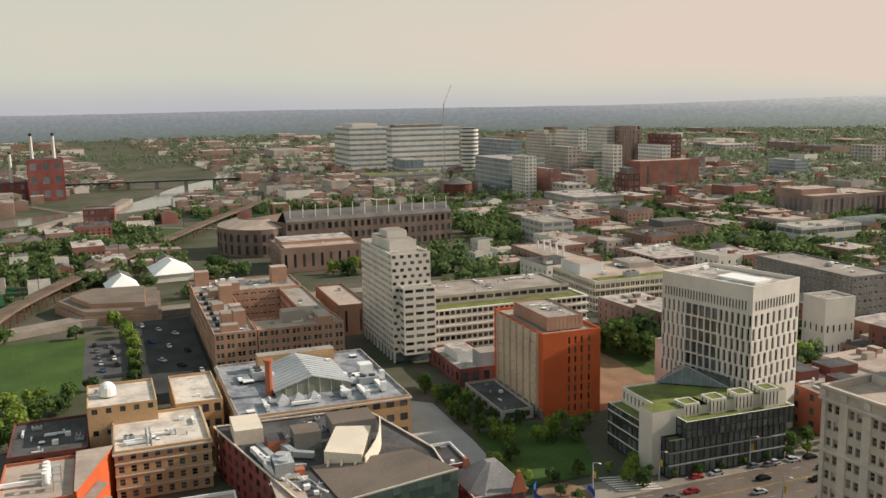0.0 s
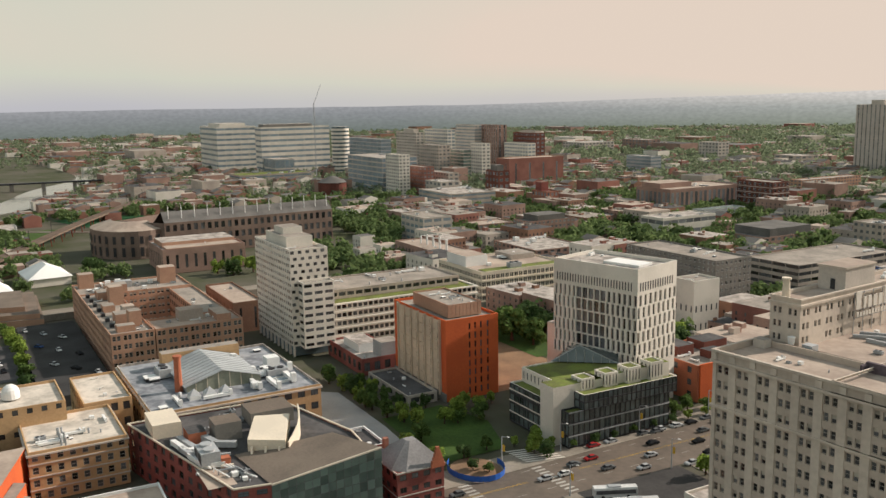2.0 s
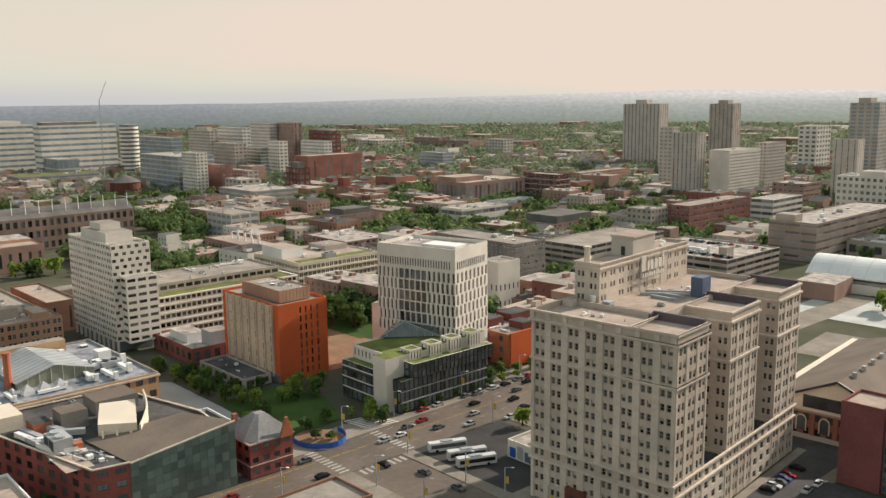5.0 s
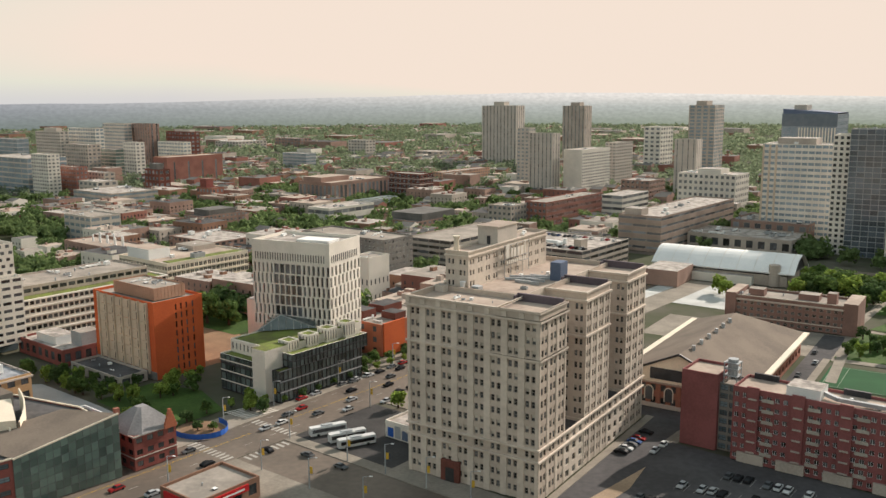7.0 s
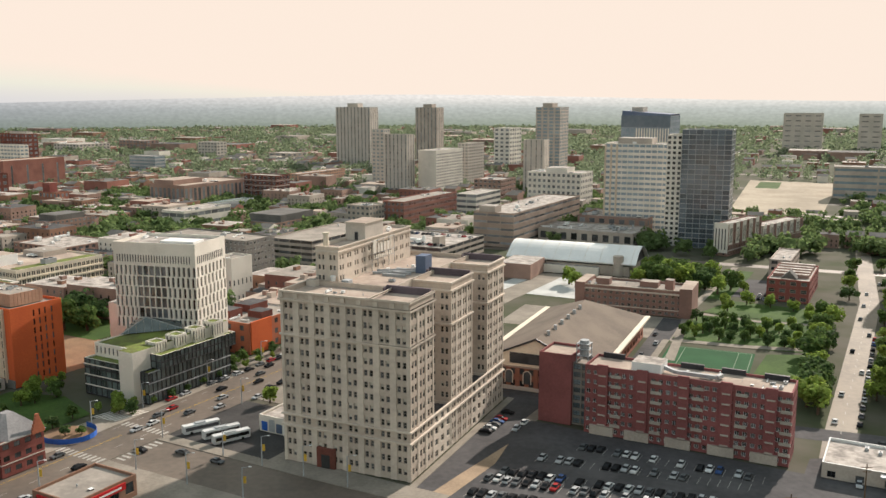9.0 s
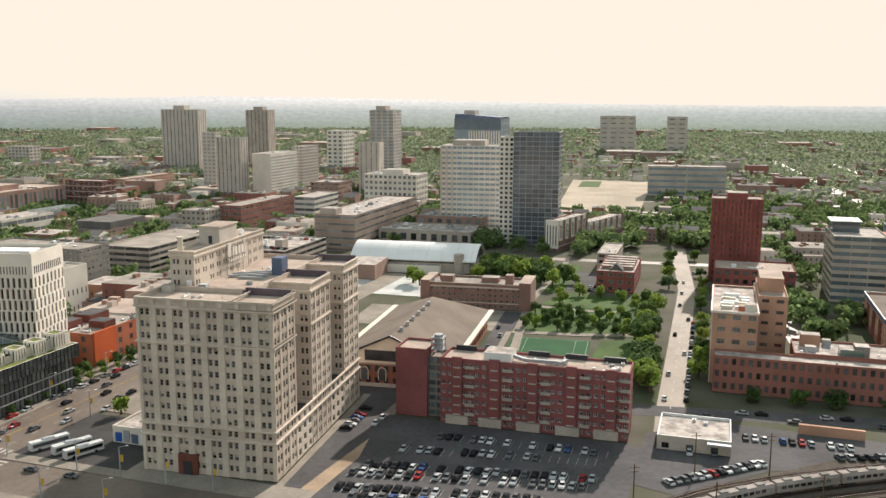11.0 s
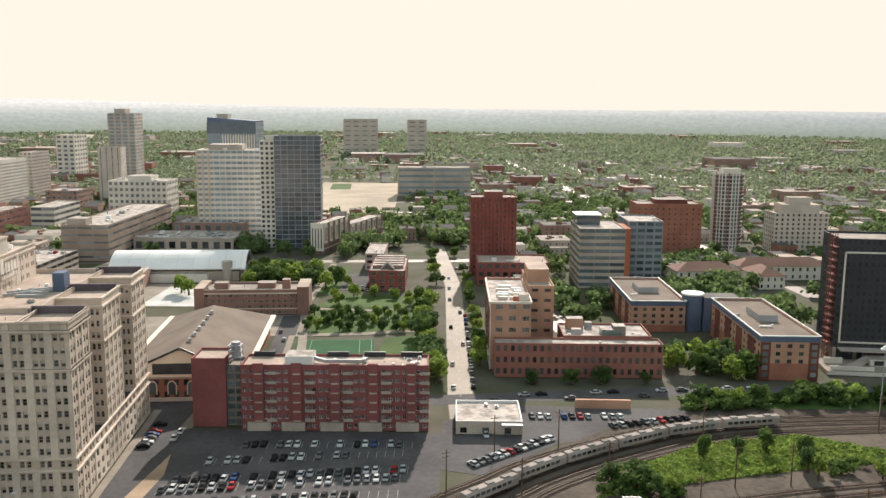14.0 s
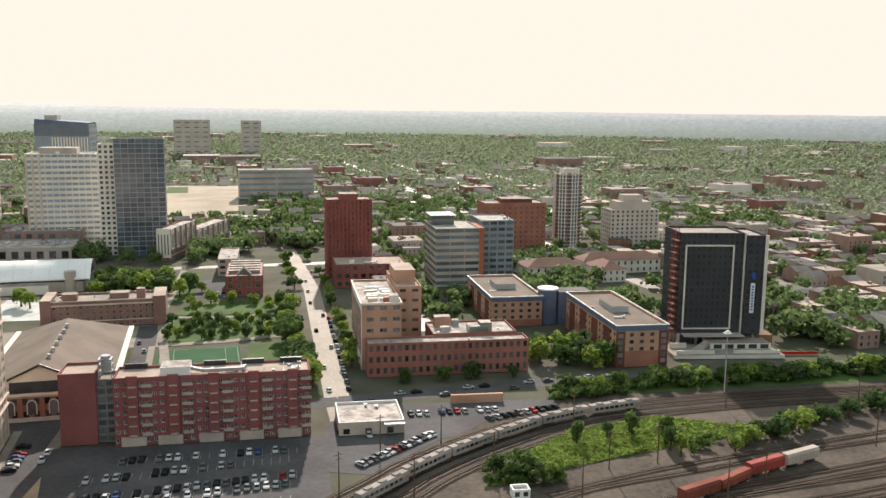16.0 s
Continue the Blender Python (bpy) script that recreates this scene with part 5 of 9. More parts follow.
for x, y, w, d, h in ((-38, -2, 9, 6, 21), (-30, 2, 5, 4, 23), (-8, -4, 7, 5, 20.4), (16, -3, 8, 6, 21.5), (26, 1, 6, 5, 24), (34, -5, 5, 7, 20)):
    b.box("roof_house", x, y, 17.4, x + w, y + d, h, TAN_BRICK, GRAVEL_ROOF)
for k in range(7):
    b.box("vent_box", -40 + 11 * k, -6, 17.4, -37.5 + 11 * k, -4.4, 18.9, DARK_METAL)
b = block("court_hall", "end wing of the tan brick hall with roof terrace", -289, -56.8, -270, -20.8, 18, TAN_BRICK, TAN_ROOF, 5, 4.4, "sash", units=12, v=(0.2, 0.75), u=((0.14, 0.46), (0.54, 0.86)), rz=-4.9)
b.box("roof_house", -8, -6, 17, -1, 4, 22, CONCRETE, TAN_ROOF)
b.box("roof_house", -8, 8, 17, 6, 14, 20, TAN_BRICK, TAN_ROOF)
block("court_hall", "back wing of the tan brick hall", -355.7, -28.8, -287.8, -16.7, 16.9, TAN_BRICK, GRAVEL_ROOF, 4, 4, "dark", units=4, rz=-5.1)
block("brown_hall", "windowless brown brick hall with a tan roof", -361.4, -7.3, -310.4, 6.9, 14.8, BROWN_BRICK, TAN_ROOF, 1, 6, "plain", u=((0.42, 0.58),), v=(0.1, 0.8), units=3, rz=-5.2)

b = block("low_brick_house", "low red brick building with white rooftop plant", -251.1, 8, -215.1, 26, 6.8, RED_BRICK, PALE_ROOF, 1, 5, units=2, rz=-5.5)
b.box("plant_box", -10, -5, 6, 6, 4, 9.4, WHITE_METAL, PALE_ROOF)
b.box("plant_box", 9, 0, 6, 17, 8.5, 12, GREY_METAL, GRAVEL_ROOF)
block("low_brick_house", "single-storey dark-roofed annexe by the orange slab", -207.9, 3.1, -173.8, 15.1, 4, CONCRETE, DARK_ROOF, 1, 6, units=5, rz=-5.6)
HALL = block("college_hall", "long beige stone hall with ledges and planted roof edge", -336, 124, -288, 180, 16.4, CREAM, TAN_ROOF, 4, 3, units=6, u=((0.16, 0.46), (0.56, 0.86)), v=(0.22, 0.8), top=(0.1, 0.05, 0.55, 0.3, 5, WHITE_METAL), ledge=CREAM, sides="SE", crown=1.2, rz=-5.7)
HALL.box("planted_strip", 14, -24, 15.4, 22, 26, 16.0, GREEN_ROOF)
HALL.box("plant_room", -20, 8, 15.6, -2, 24, 18.6, CONCRETE, GRAVEL_ROOF)
b = block("red_brick_house", "rust-red brick house with dark roof houses beside the avenue", -142.4, 87.1, -114.4, 123.1, 13.5, RUST_BRICK, GRAVEL_ROOF, 3, 7, "dark", units=8, u=((0.3, 0.6),), rz=-5.4)
for x, y, w, d, h in ((-12, -14, 12, 8, 16.5), (-10, 0, 9, 12, 16), (3, -6, 8, 7, 15.6)):
    b.box("roof_house", x, y, 12.7, x + w, y + d, h, DARK_BRICK, DARK_ROOF)
b.box("brick_fin", 13.9, -17, 0, 14.6, -4, 13.9, ORANGE_BRICK)
block("grey_hall", "pale panelled hall with slit windows", -192, 160, -179, 176, 24.2, WHITE_PANEL, GRAVEL_ROOF, 2, 3, "plain", u=((0.4, 0.7),), v=(0.1, 0.45), units=4, crown=7, rz=-5.3)
block("dormitory", "dark grey precast dormitory block with small windows", -262, 199, -196, 224, 27, DARK_CONCRETE, GRAVEL_ROOF, 8, 3.2, "whitewin", units=8, u=((0.25, 0.7),), rz=-5)
block("parking_garage", "open concrete parking garage with deep slots", -223, 258, -188, 340, 18.4, CONCRETE, GRAVEL_ROOF, 5, 10, "plain", u=RIB, v=(0.4, 0.9), units=2, rz=-4.9)
GARAGE = block("parking_garage", "parking garage with cars on its roof", -176, 285, -112.5, 346, 15, CONCRETE, PALE_ROOF, 4, 10, "plain", u=RIB, v=(0.4, 0.9), units=2, rz=-4.8)
GARAGE.box("stair_tower", 20, -20, 0, 25, -12, 20, CONCRETE, PALE_ROOF)

# east of the straight street
b = block("corner_building", "cream and brick corner building with a cluttered roof", 127.7, 120.6, 144.2, 170.6, 28.5, TAN_BRICK, PALE_ROOF, 6, 5.5, "ribbon", u=((0.35, 0.9),), v=(0.3, 0.72), units=0, sides="SEW", rz=-4.8)
b.box("white_flank", -8.5, -25.05, 0, -8.22, 25, 28.5, WHITE_PANEL)
for k in range(9):
    bay = b.box("flank_bay", -8.6, -23 + 5.4 * k, 6, -8.49, -20.4 + 5.4 * k, 25, RED_BRICK)
    for j in range(5):
        under(b.box("flank_window", -8.68, -22.7 + 5.4 * k, 7 + 3.7 * j, -8.6, -20.7 + 5.4 * k, 9.2 + 3.7 * j, GLASS), bay)
b.band(-8.5, -25, 8.25, 25, 27.6, 28.5, WHITE_PANEL, 0.35, "cornice")
for k, (x, y, w, d, h) in enumerate(((-5, -18, 4, 1.6, 1.2), (0, -17, 4.4, 1.4, 1.0), (-5.4, -13, 5, 1.8, 1.3), (1, -12, 3.6, 1.6, 1.6), (-4.6, -8, 6, 1.6, 1.1), (2.4, -7, 3, 2.4, 1.5), (-5, -2, 5.4, 1.8, 1.2), (1.6, -1, 4, 1.6, 1.4), (-4, 5, 6, 2, 1.3))):
    b.box("air_handler", x, y, 27.7, x + w, y + d, 27.7 + h, WHITE_METAL if k % 3 else CREAM)
b.box("stair_house", 3.5, -21.5, 27.7, 7.5, -17, 30.6, WHITE_PANEL, PALE_ROOF)
b.box("stair_house", 1.2, -21.5, 27.7, 3.5, -18.5, 29.8, RUST_BRICK, PALE_ROOF)
b = block("corner_building", "taller tan stair block of the corner building", 145.9, 139.8, 156.9, 177.8, 31, TAN_BRICK, TAN_ROOF, 7, 5, "dark", u=((0.25, 0.75),), v=(0.4, 0.7), units=2, sides="SE", top=(0.05, 0.3, 0.9, 0.8, 5, TAN_BRICK), rz=-4.7)
b = block("brick_warehouse", "four-storey pink brick building with a white flat roof", 126.3, 107.7, 193.3, 117.2, 14, PINK_BRICK, PALE_ROOF, 3, 2.9, "dark", units=2, sides="SEW", u=((0.25, 0.75),), v=(0.3, 0.8), rz=-5.1)
BACK = block("brick_warehouse", "back range of the pink brick building with white roof", 156.1, 116.5, 192.1, 138, 14.7, PINK_BRICK, PALE_ROOF, 3, 3.2, "dark", units=4, sides="EN", top=(0.58, 0.15, 0.72, 0.4, 3.2, DARK_CONCRETE), rz=-5.1)
for x, y, w, d, h, m in ((-2, -8, 8, 7, 2.6, GREEN_GLASS), (-14, -6, 4, 3, 2.2, GREY_METAL), (-15, 3, 7, 5, 4.5, TAN_BRICK), (-7, 5, 3, 3, 2.4, GREY_METAL)):
    BACK.box("roof_plant", x, y, 13.9, x + w, y + d, 13.9 + h, m, PALE_ROOF)
b = block("blue_dormitory", "tan brick dormitory with a blue top band and hipped eaves", 203.6, 177.9, 229.6, 235.9, 15, TAN_BRICK, BROWN_ROOF, 4, 4.6, "dark", units=2, sides="SEW", u=((0.3, 0.7),), crown=2.4, top=(0.3, 0.4, 0.7, 0.65, 2, GREY_METAL), rz=-4.8)
b.band(-13, -29, 13, 29, 12.7, 15.1, BLUE_PANEL, 0.12, "blue_band")
b.band(-13, -29, 13, 29, 0, 3.4, DULL_RED, 0.1, "brick_base")
b.band(-13, -29, 13, 29, 15, 15.4, WHITE_METAL, 0.5, "eave")
for k in range(3):
    b.box("brick_recess", -13.16, -22 + 17 * k, 0, -12.98, -14 + 17 * k, 12, DARK_BRICK)
b = block("blue_dormitory", "tan brick dormitory wing with a blue top band", 233.9, 99.6, 256.9, 168.6, 18, TAN_BRICK, BROWN_ROOF, 5, 4.6, "dark", units=2, sides="SEW", u=((0.3, 0.7),), crown=2.4, top=(0.35, 0.4, 0.7, 0.65, 2, GREY_METAL), rz=-5.4)
b.band(-11.5, -34.5, 11.5, 34.5, 15.7, 18.1, BLUE_PANEL, 0.12, "blue_band")
b.band(-11.5, -34.5, 11.5, 34.5, 0, 7, DULL_RED, 0.1, "brick_base")
b.band(-11.5, -34.5, 11.5, 34.5, 18, 18.4, WHITE_METAL, 0.5, "eave")
for k in range(4):
    b.box("brick_recess", -11.66, -27 + 16 * k, 0, -11.48, -19 + 16 * k, 15, DARK_BRICK)
for x in (-11.6, 7.6):
    b.box("brick_corner", x, -34.72, 0, x + 4, -34.48, 15.6, DARK_BRICK)
    for k in range(5):
        b.box("corner_window", x + 0.9, -34.8, 1.6 + 2.8 * k, x + 3.1, -34.72, 3.4 + 2.8 * k, FAR_GLASS)
b = Building("blue_link", "round blue stair drum joining the dormitory wings", "building", 232.1, 181.9, 0, -5)
g = Geo()
g.tube(0, 0, 0, 17.5, 5, n=24)
g.make("drum", BLUE_PANEL, b.root)
g = Geo()
g.tube(0, 0, 17.5, 18.3, 5.4, n=24)
g.make("rim", WHITE_METAL, b.root)
b.box("blue_wing", 4.5, -4, 0, 22, 8, 16.5, BLUE_PANEL, SLATE)
b.done()


def black_tower():
    b = Building("black_tower", "black panelled tower nearing completion, with white edges", "building", 273.9, 126.4, 0, -11.6)
    FOOT.append((253.8, 80.4, 328.8, 162.6))
    WINDOW_SIDES[b.root.name] = "S"
    b.cap = 200
    H = 53
    b.volume(0, 0, 30, 24, 6, H, BLACK_PANEL, GRAVEL_ROOF, floors=15, bays=dict(S=12, W=8), sides="SW", u=((0.2, 0.8),), v=(0.2, 0.8), style="smoked", depth=0.1)
    b.volume(30.4, -2, 40, 24, 6, H - 0.8, BLACK_PANEL, GRAVEL_ROOF, floors=15, bays=dict(S=3, E=7), sides="SE", u=((0.2, 0.8),), v=(0.2, 0.8), style="smoked", depth=0.1)
    for x0, z0, x1, z1 in ((2.2, 8, 2.9, 47.5), (24.4, 8, 25.1, 47.5), (2.2, 46.8, 25.1, 47.5), (29.6, 6, 30.4, H), (2.2, 8, 25.1, 8.6)):
        b.box("white_edge", x0, -0.5, z0, x1, 0.0, z1, WHITE_PANEL)
    b.box("white_edge", 38.6, -2.5, 6, 40.1, -1.9, H - 0.8, WHITE_PANEL)
    banner = b.box("banner", 33, -2.2, 16, 35, -2.02, 30, WHITE_METAL, None, "white hanging banner with dark marks")
    for k in range(9):
        under(b.box("banner_mark", 33.5, -2.26, 17.2 + 1.35 * k, 34.5, -2.2, 18.0 + 1.35 * k, BLUE_PAINT), banner)
    b.box("banner_mark", 33.3, -2.3, 32, 34.9, -2.02, 35, BLUE_PAINT)
    # hoist mast on the flank and the stepped plinth below
    g = Geo()
    for y in (2, 5):
        g.bar((-2.5, y, 0), (-2.5, y, H + 2), 0.3)
        g.bar((-0.6, y, 0), (-0.6, y, H + 2), 0.3)
    for k in range(27):
        g.bar((-2.5, 2, k * 2), (-0.6, 5, k * 2 + 1), 0.2)
        g.bar((-2.5, 5, k * 2), (-2.5, 2, k * 2 + 1), 0.2)
    g.make("hoist_mast", RED_BRICK, b.root, "rust-red hoist mast")
    for k in range(15):
        b.box("floor_landing", -2.6, 0, 7 + 3 * k, 0, 7, 7.3 + 3 * k, DARK_BRICK)
    b.box("glazed_base", 1, 1.5, 0, 39, 22, 6, BLUE_GLASS)
    for x in (0.5, 9, 18, 27, 36):
        b.box("column", x, 0, 0, x + 1.2, 1.4, 6, CONCRETE)
    b.box("plinth", -8, -22, 0, 42, -3, 1.6, WHITE_PANEL, PAVING)
    b.box("plinth", 12, -12, 1.6, 40, -1, 4.2, WHITE_PANEL, PAVING)
    # dark boxes on the plinth face imitate shaded openings
    for k in range(5):
        b.box("plinth_opening", 13.5 + 5.4 * k, -12.15, 1.9, 17.2 + 5.4 * k, -11.98, 3.8, DARK_METAL)
    b.box("ramp_wall", -6, -20, 1.6, 11, -19.4, 3.2, WHITE_PANEL)
    b.box("ramp_wall", -6, -10, 1.6, 1.5, -9.4, 4.0, WHITE_PANEL)
    b.box("terrace_wall", 20, -19, 1.6, 41, -18.4, 3.0, WHITE_PANEL)
    b.box("canopy", 2, -6, 5.6, 30, 0, 6.1, CONCRETE)
    b.box("site_fence", 42, -16, 0, 60, -15.8, 1.4, RED_PAINT, None, "red plastic site fence")
    for k in range(12):
        b.box("step", 2 + 0.75 * k, -14 + 0.6 * k, 1.6 + 0.2 * k, 8 + 0.75 * k, -13.2 + 0.6 * k, 1.8 + 0.2 * k, CONCRETE)
    b.box("site_deck", 38, 0, 0, 46, 14, 5, EARTH)
    return b.done()


black_tower()

b = block("brick_tower", "dark red brick tower with fluted sides", 139.6, 324, 168.6, 346, 50, RED_BRICK, GRAVEL_ROOF, 14, 5, "plain", u=((0.4, 0.6),), units=2, sides="SEW", top=(0.3, 0.2, 0.7, 0.8, 3, RED_BRICK), rz=-4.2)
for k in range(12):
    b.box("flute", -14.2 + 2.42 * k, -11.7, 0, -13.2 + 2.42 * k, -10.98, 49, RED_BRICK)
block("brick_hall", "low red brick hall below the tower", 140.6, 289.2, 183.6, 319.4, 14.3, RED_BRICK, TAN_ROOF, 3, 5, "plain", units=4, sides="SEW", rz=-4.3)
b = block("glass_office", "glass-banded office building with a pitched top", 200.4, 280, 227.4, 320, 36, CONCRETE, PALE_ROOF, 9, 9, "strip", u=RIB, v=(0.35, 0.85), units=3, sides="SEW", rz=-4.4)
b.box("brick_core", 13.5, -20.2, 0, 16.5, 4, 36, RUST_BRICK)
b.box("glass_head", -12, 2, 35.2, 2, 18, 41, BLUE_GLASS, WHITE_METAL)
b.box("head_cap", -13, 1, 41, 3, 19, 41.5, WHITE_METAL)
block("grey_office", "grey-blue balcony block beside the glass office", 231.4, 288, 252.2, 320.5, 39.2, mat("blue_grey_cladding", (0.27, 0.29, 0.32), (0.21, 0.23, 0.26), 0.7), PALE_ROOF, 10, 5, "strip", u=((0.1, 0.9),), v=(0.3, 0.8), units=2, sides="SEW", rz=-4.5)
block("brick_slab", "broad orange-brown brick slab with small windows", 266.2, 389, 313.2, 415, 38.4, DULL_RED, GRAVEL_ROOF, 10, 4.2, "plain", u=((0.38, 0.62),), v=(0.35, 0.65), units=4, sides="SEW", crown=2, top=(0.3, 0.2, 0.8, 0.8, 2.5, DARK_BRICK), rz=-4.2)


def round_tower():
    b = Building("round_tower", "slim white gridded tower with curved glass flanks", "tower", 342.1, 416.3, 0, -4.3)
    FOOT.append((326, 401.1, 360.4, 433.3))
    H = 58
    pts = [(11 * math.cos(a), 9 * math.sin(a)) for a in [2 * math.pi * k / 28 for k in range(28)]]
    g = Geo()
    g.prism(pts, 0, H, 0, 1)
    g.make("glass_drum", [BLUE_GLASS, GRAVEL_ROOF], b.root)
    for k in range(20):
        z = 2 + k * 2.9
        g = Geo()
        g.prism([(x * 1.03, y * 1.03) for x, y in pts], z, z + 0.6)
        g.make("floor_band", WHITE_PANEL, b.root)
    for k in range(12, 25):
        x, y = pts[k]
        g = Geo()
        g.bar((x * 1.04, y * 1.04, 0), (x * 1.04, y * 1.04, H + 1), 0.7)
        g.make("rib", PINK_BRICK if k % 4 == 0 else WHITE_PANEL, b.root)
    b.box("roof_crown", -6, -5, H, 7, 5, H + 4, WHITE_PANEL, GRAVEL_ROOF)
    return b.done()


round_tower()
b = block("stepped_tower", "old tan brick tower stepping in at the top", 373.6, 400.6, 413.9, 421.8, 30, PALE_STONE, TAN_ROOF, 9, 4, "plain", u=((0.3, 0.7),), units=0, sides="SEW", top=(0.15, 0.1, 0.85, 0.9, 6, PALE_STONE), rz=-4.3)
b.box("setback_top", -8, -5, 36, 8, 5, 41, PALE_STONE, TAN_ROOF)


def tiled_range(x0, y0, x1, y1, h):
    b = block("tiled_hall", "white-walled low hall with a brown tiled roof", x0, y0, x1, y1, h, WHITE_PANEL, TILE_ROOF, 2, 4.5, "dark", units=0, parapet=0.1, u=((0.3, 0.6),))
    w, d = (x1 - x0) / 2, (y1 - y0) / 2
    g = Geo()
    k = min(w, d)
    ends = [(-w + k, 0), (w - k, 0)] if w > d else [(0, -d + k), (0, d - k)]
    c = [(-w - 1, -d - 1), (w + 1, -d - 1), (w + 1, d + 1), (-w - 1, d + 1)]
    tops = [ends[0], ends[1], ends[1], ends[0]] if w > d else [ends[0], ends[0], ends[1], ends[1]]
    for i in range(4):
        j = (i + 1) % 4
        pts = [(*c[i], h), (*c[j], h), (*tops[j], h + 4.5)]
        if tops[i] != tops[j]:
            pts.append((*tops[i], h + 4.5))
        g.poly(pts)
    g.make("tiled_roof", TILE_ROOF, b.root)


tiled_range(260.7, 285.4, 298.7, 303.4, 9)
tiled_range(304.9, 299.9, 360.9, 315.9, 9)
tiled_range(305.8, 272.7, 321.8, 298.7, 8)

# towers round the middle distance
b = block("glass_tower", "tall blue glass tower with an amber-reflecting face", 4, 436, 38, 460, 84, GREY_METAL, GRAVEL_ROOF, 24, 4.7, "tower", u=((0.03, 0.97),), v=(0.06, 0.94), units=3)
b = block("glass_tower", "white chequered wing of the glass tower", -7, 440, 4, 464, 80, WHITE_PANEL, GRAVEL_ROOF, 22, 4, "plain", u=((0.2, 0.75),), v=(0.2, 0.75), units=1)
b = block("gridded_tower", "pale gridded office tower with ribbon windows", -62, 482, -3, 516, 71, WHITE_PANEL, PALE_ROOF, 17, 4.6, "sky", u=((0.06, 0.94),), v=(0.36, 0.84), units=4, top=(0.15, 0.2, 0.6, 0.8, 4, CONCRETE))
# beige piers stand in for the amber reflection on this bay
for k in range(3):
    b.box("ochre_pier", -29.6 + 4.6 * k, -17.3, 0, -28.2 + 4.6 * k, -16.98, 70, BEIGE_PANEL)
b = block("dark_tower", "dark blue tower with white fins below a glazed crown", -67.7, 568.1, -24.8, 602.8, 91, mat("tower_slate", (0.24, 0.27, 0.31), (0.19, 0.22, 0.26), 0.7), GRAVEL_ROOF, 18, 4, "sky", u=((0.15, 0.85),), v=(0.2, 0.85), units=0, rz=-4.3)
g = Geo()
g.poly([(-21, -17, 91), (21, -17, 91), (21, -17, 92), (-21, -17, 95)])
g.poly([(21, 17, 91), (-21, 17, 91), (-21, 17, 95), (21, 17, 92)])
g.poly([(-21, -17, 95), (21, -17, 92), (21, 17, 92), (-21, 17, 95)])
g.poly([(-21, 17, 91), (-21, -17, 91), (-21, -17, 95), (-21, 17, 95)])
g.make("crown", BLUE_PANEL, b.root)
b.box("crown_glass", -21.5, -17.5, 81, 21.5, -17.36, 91, TOWER_GLASS)
b.box("lift_house", -15, -8, 92, -5, 6, 98, PALE_STONE, GRAVEL_ROOF)
for k in range(13):
    b.box("fin", -8 + 2.3 * k, -18.2, 0, -7.2 + 2.3 * k, -17.36, 80, WHITE_PANEL)
# brown towers given paler walls, their haze painted into the colour
block("tower_slab", "brown ribbed residential tower", -624.5, 1025.4, -562.8, 1052.3, 92.5, PALE_STONE, GRAVEL_ROOF, 24, 6, "plain", u=((0.4, 0.7),), v=(0.05, 0.95), units=0, top=(0.3, 0.2, 0.6, 0.8, 6, PALE_STONE))
block("tower_slab", "pale brown residential tower", -501.4, 1061.2, -464.5, 1087.5, 92, CONCRETE, GRAVEL_ROOF, 24, 6, "plain", u=((0.4, 0.7),), v=(0.05, 0.95), units=0, top=(0.3, 0.2, 0.7, 0.8, 5, CONCRETE))
block("tower_slab", "grey and blue glass tower", -226.7, 819.6, -196.7, 855.6, 95.2, CONCRETE, GRAVEL_ROOF, 24, 7, "strip", u=((0.2, 0.9),), v=(0.2, 0.9), units=0, top=(0.2, 0.2, 0.6, 0.8, 5, CONCRETE))
block("tower_slab", "twin brown slab tower", -216.7, 744, -192.7, 764, 60.1, PALE_STONE, GRAVEL_ROOF, 15, 6, "plain", u=((0.4, 0.6),), v=(0.05, 0.95), units=0)

# the hospital quarter, the campus halls and offices of the middle distance
block("hospital_slab", "white hospital tower with bright banded floors", -1365, 342, -1263, 405, 73, WHITE_PANEL, PALE_ROOF, 9, 12, "strip", u=RIB, v=(0.3, 0.72), units=1, top=(0.3, 0.1, 0.95, 0.75, 5, WHITE_PANEL), rz=-5)
block("hospital_slab", "broad white and grey banded hospital slab", -1190, 370, -1162, 479, 73, WHITE_PANEL, PALE_ROOF, 9, 14, "strip", u=RIB, v=(0.3, 0.72), units=4, top=(0.05, 0.05, 0.9, 0.75, 4, DARK_CONCRETE), rz=-5)
block("glass_lab", "small glass pavilion on the podium", -1172, 369, -1112, 398, 28, PALE_STONE, PALE_ROOF, 2, 7, "strip", u=RIB, v=(0.08, 0.92), units=0, rz=-5)
block("hospital_podium", "low white podium of the hospital", -1098, 290, -1049, 392, 13, CONCRETE, GREEN_ROOF, 2, 20, "strip", u=RIB, v=(0.3, 0.7), units=6, rz=-5)
block("glass_lab", "curved blue glass lab block before the wards", -936, 386, -833, 433, 41, PALE_STONE, PALE_ROOF, 7, 14, "strip", u=RIB, v=(0.15, 0.9), units=2, rz=-5)
block("lab_tower", "dark green glass lab behind the curved block", -1366, 613, -1220, 632, 45, GREY_METAL, PALE_ROOF, 7, 14, "strip", u=RIB, v=(0.15, 0.9), units=2, rz=-5)
block("white_ward", "slim white ward wing with small windows", -823, 378, -788, 392, 47, WHITE_PANEL, PALE_ROOF, 12, 5, "plain", units=1, rz=-5)
block("brick_ward", "purple-brown brick ward block", -838, 406, -778, 420, 32, PINK_BRICK, GRAVEL_ROOF, 7, 5, "plain", units=2, rz=-5)
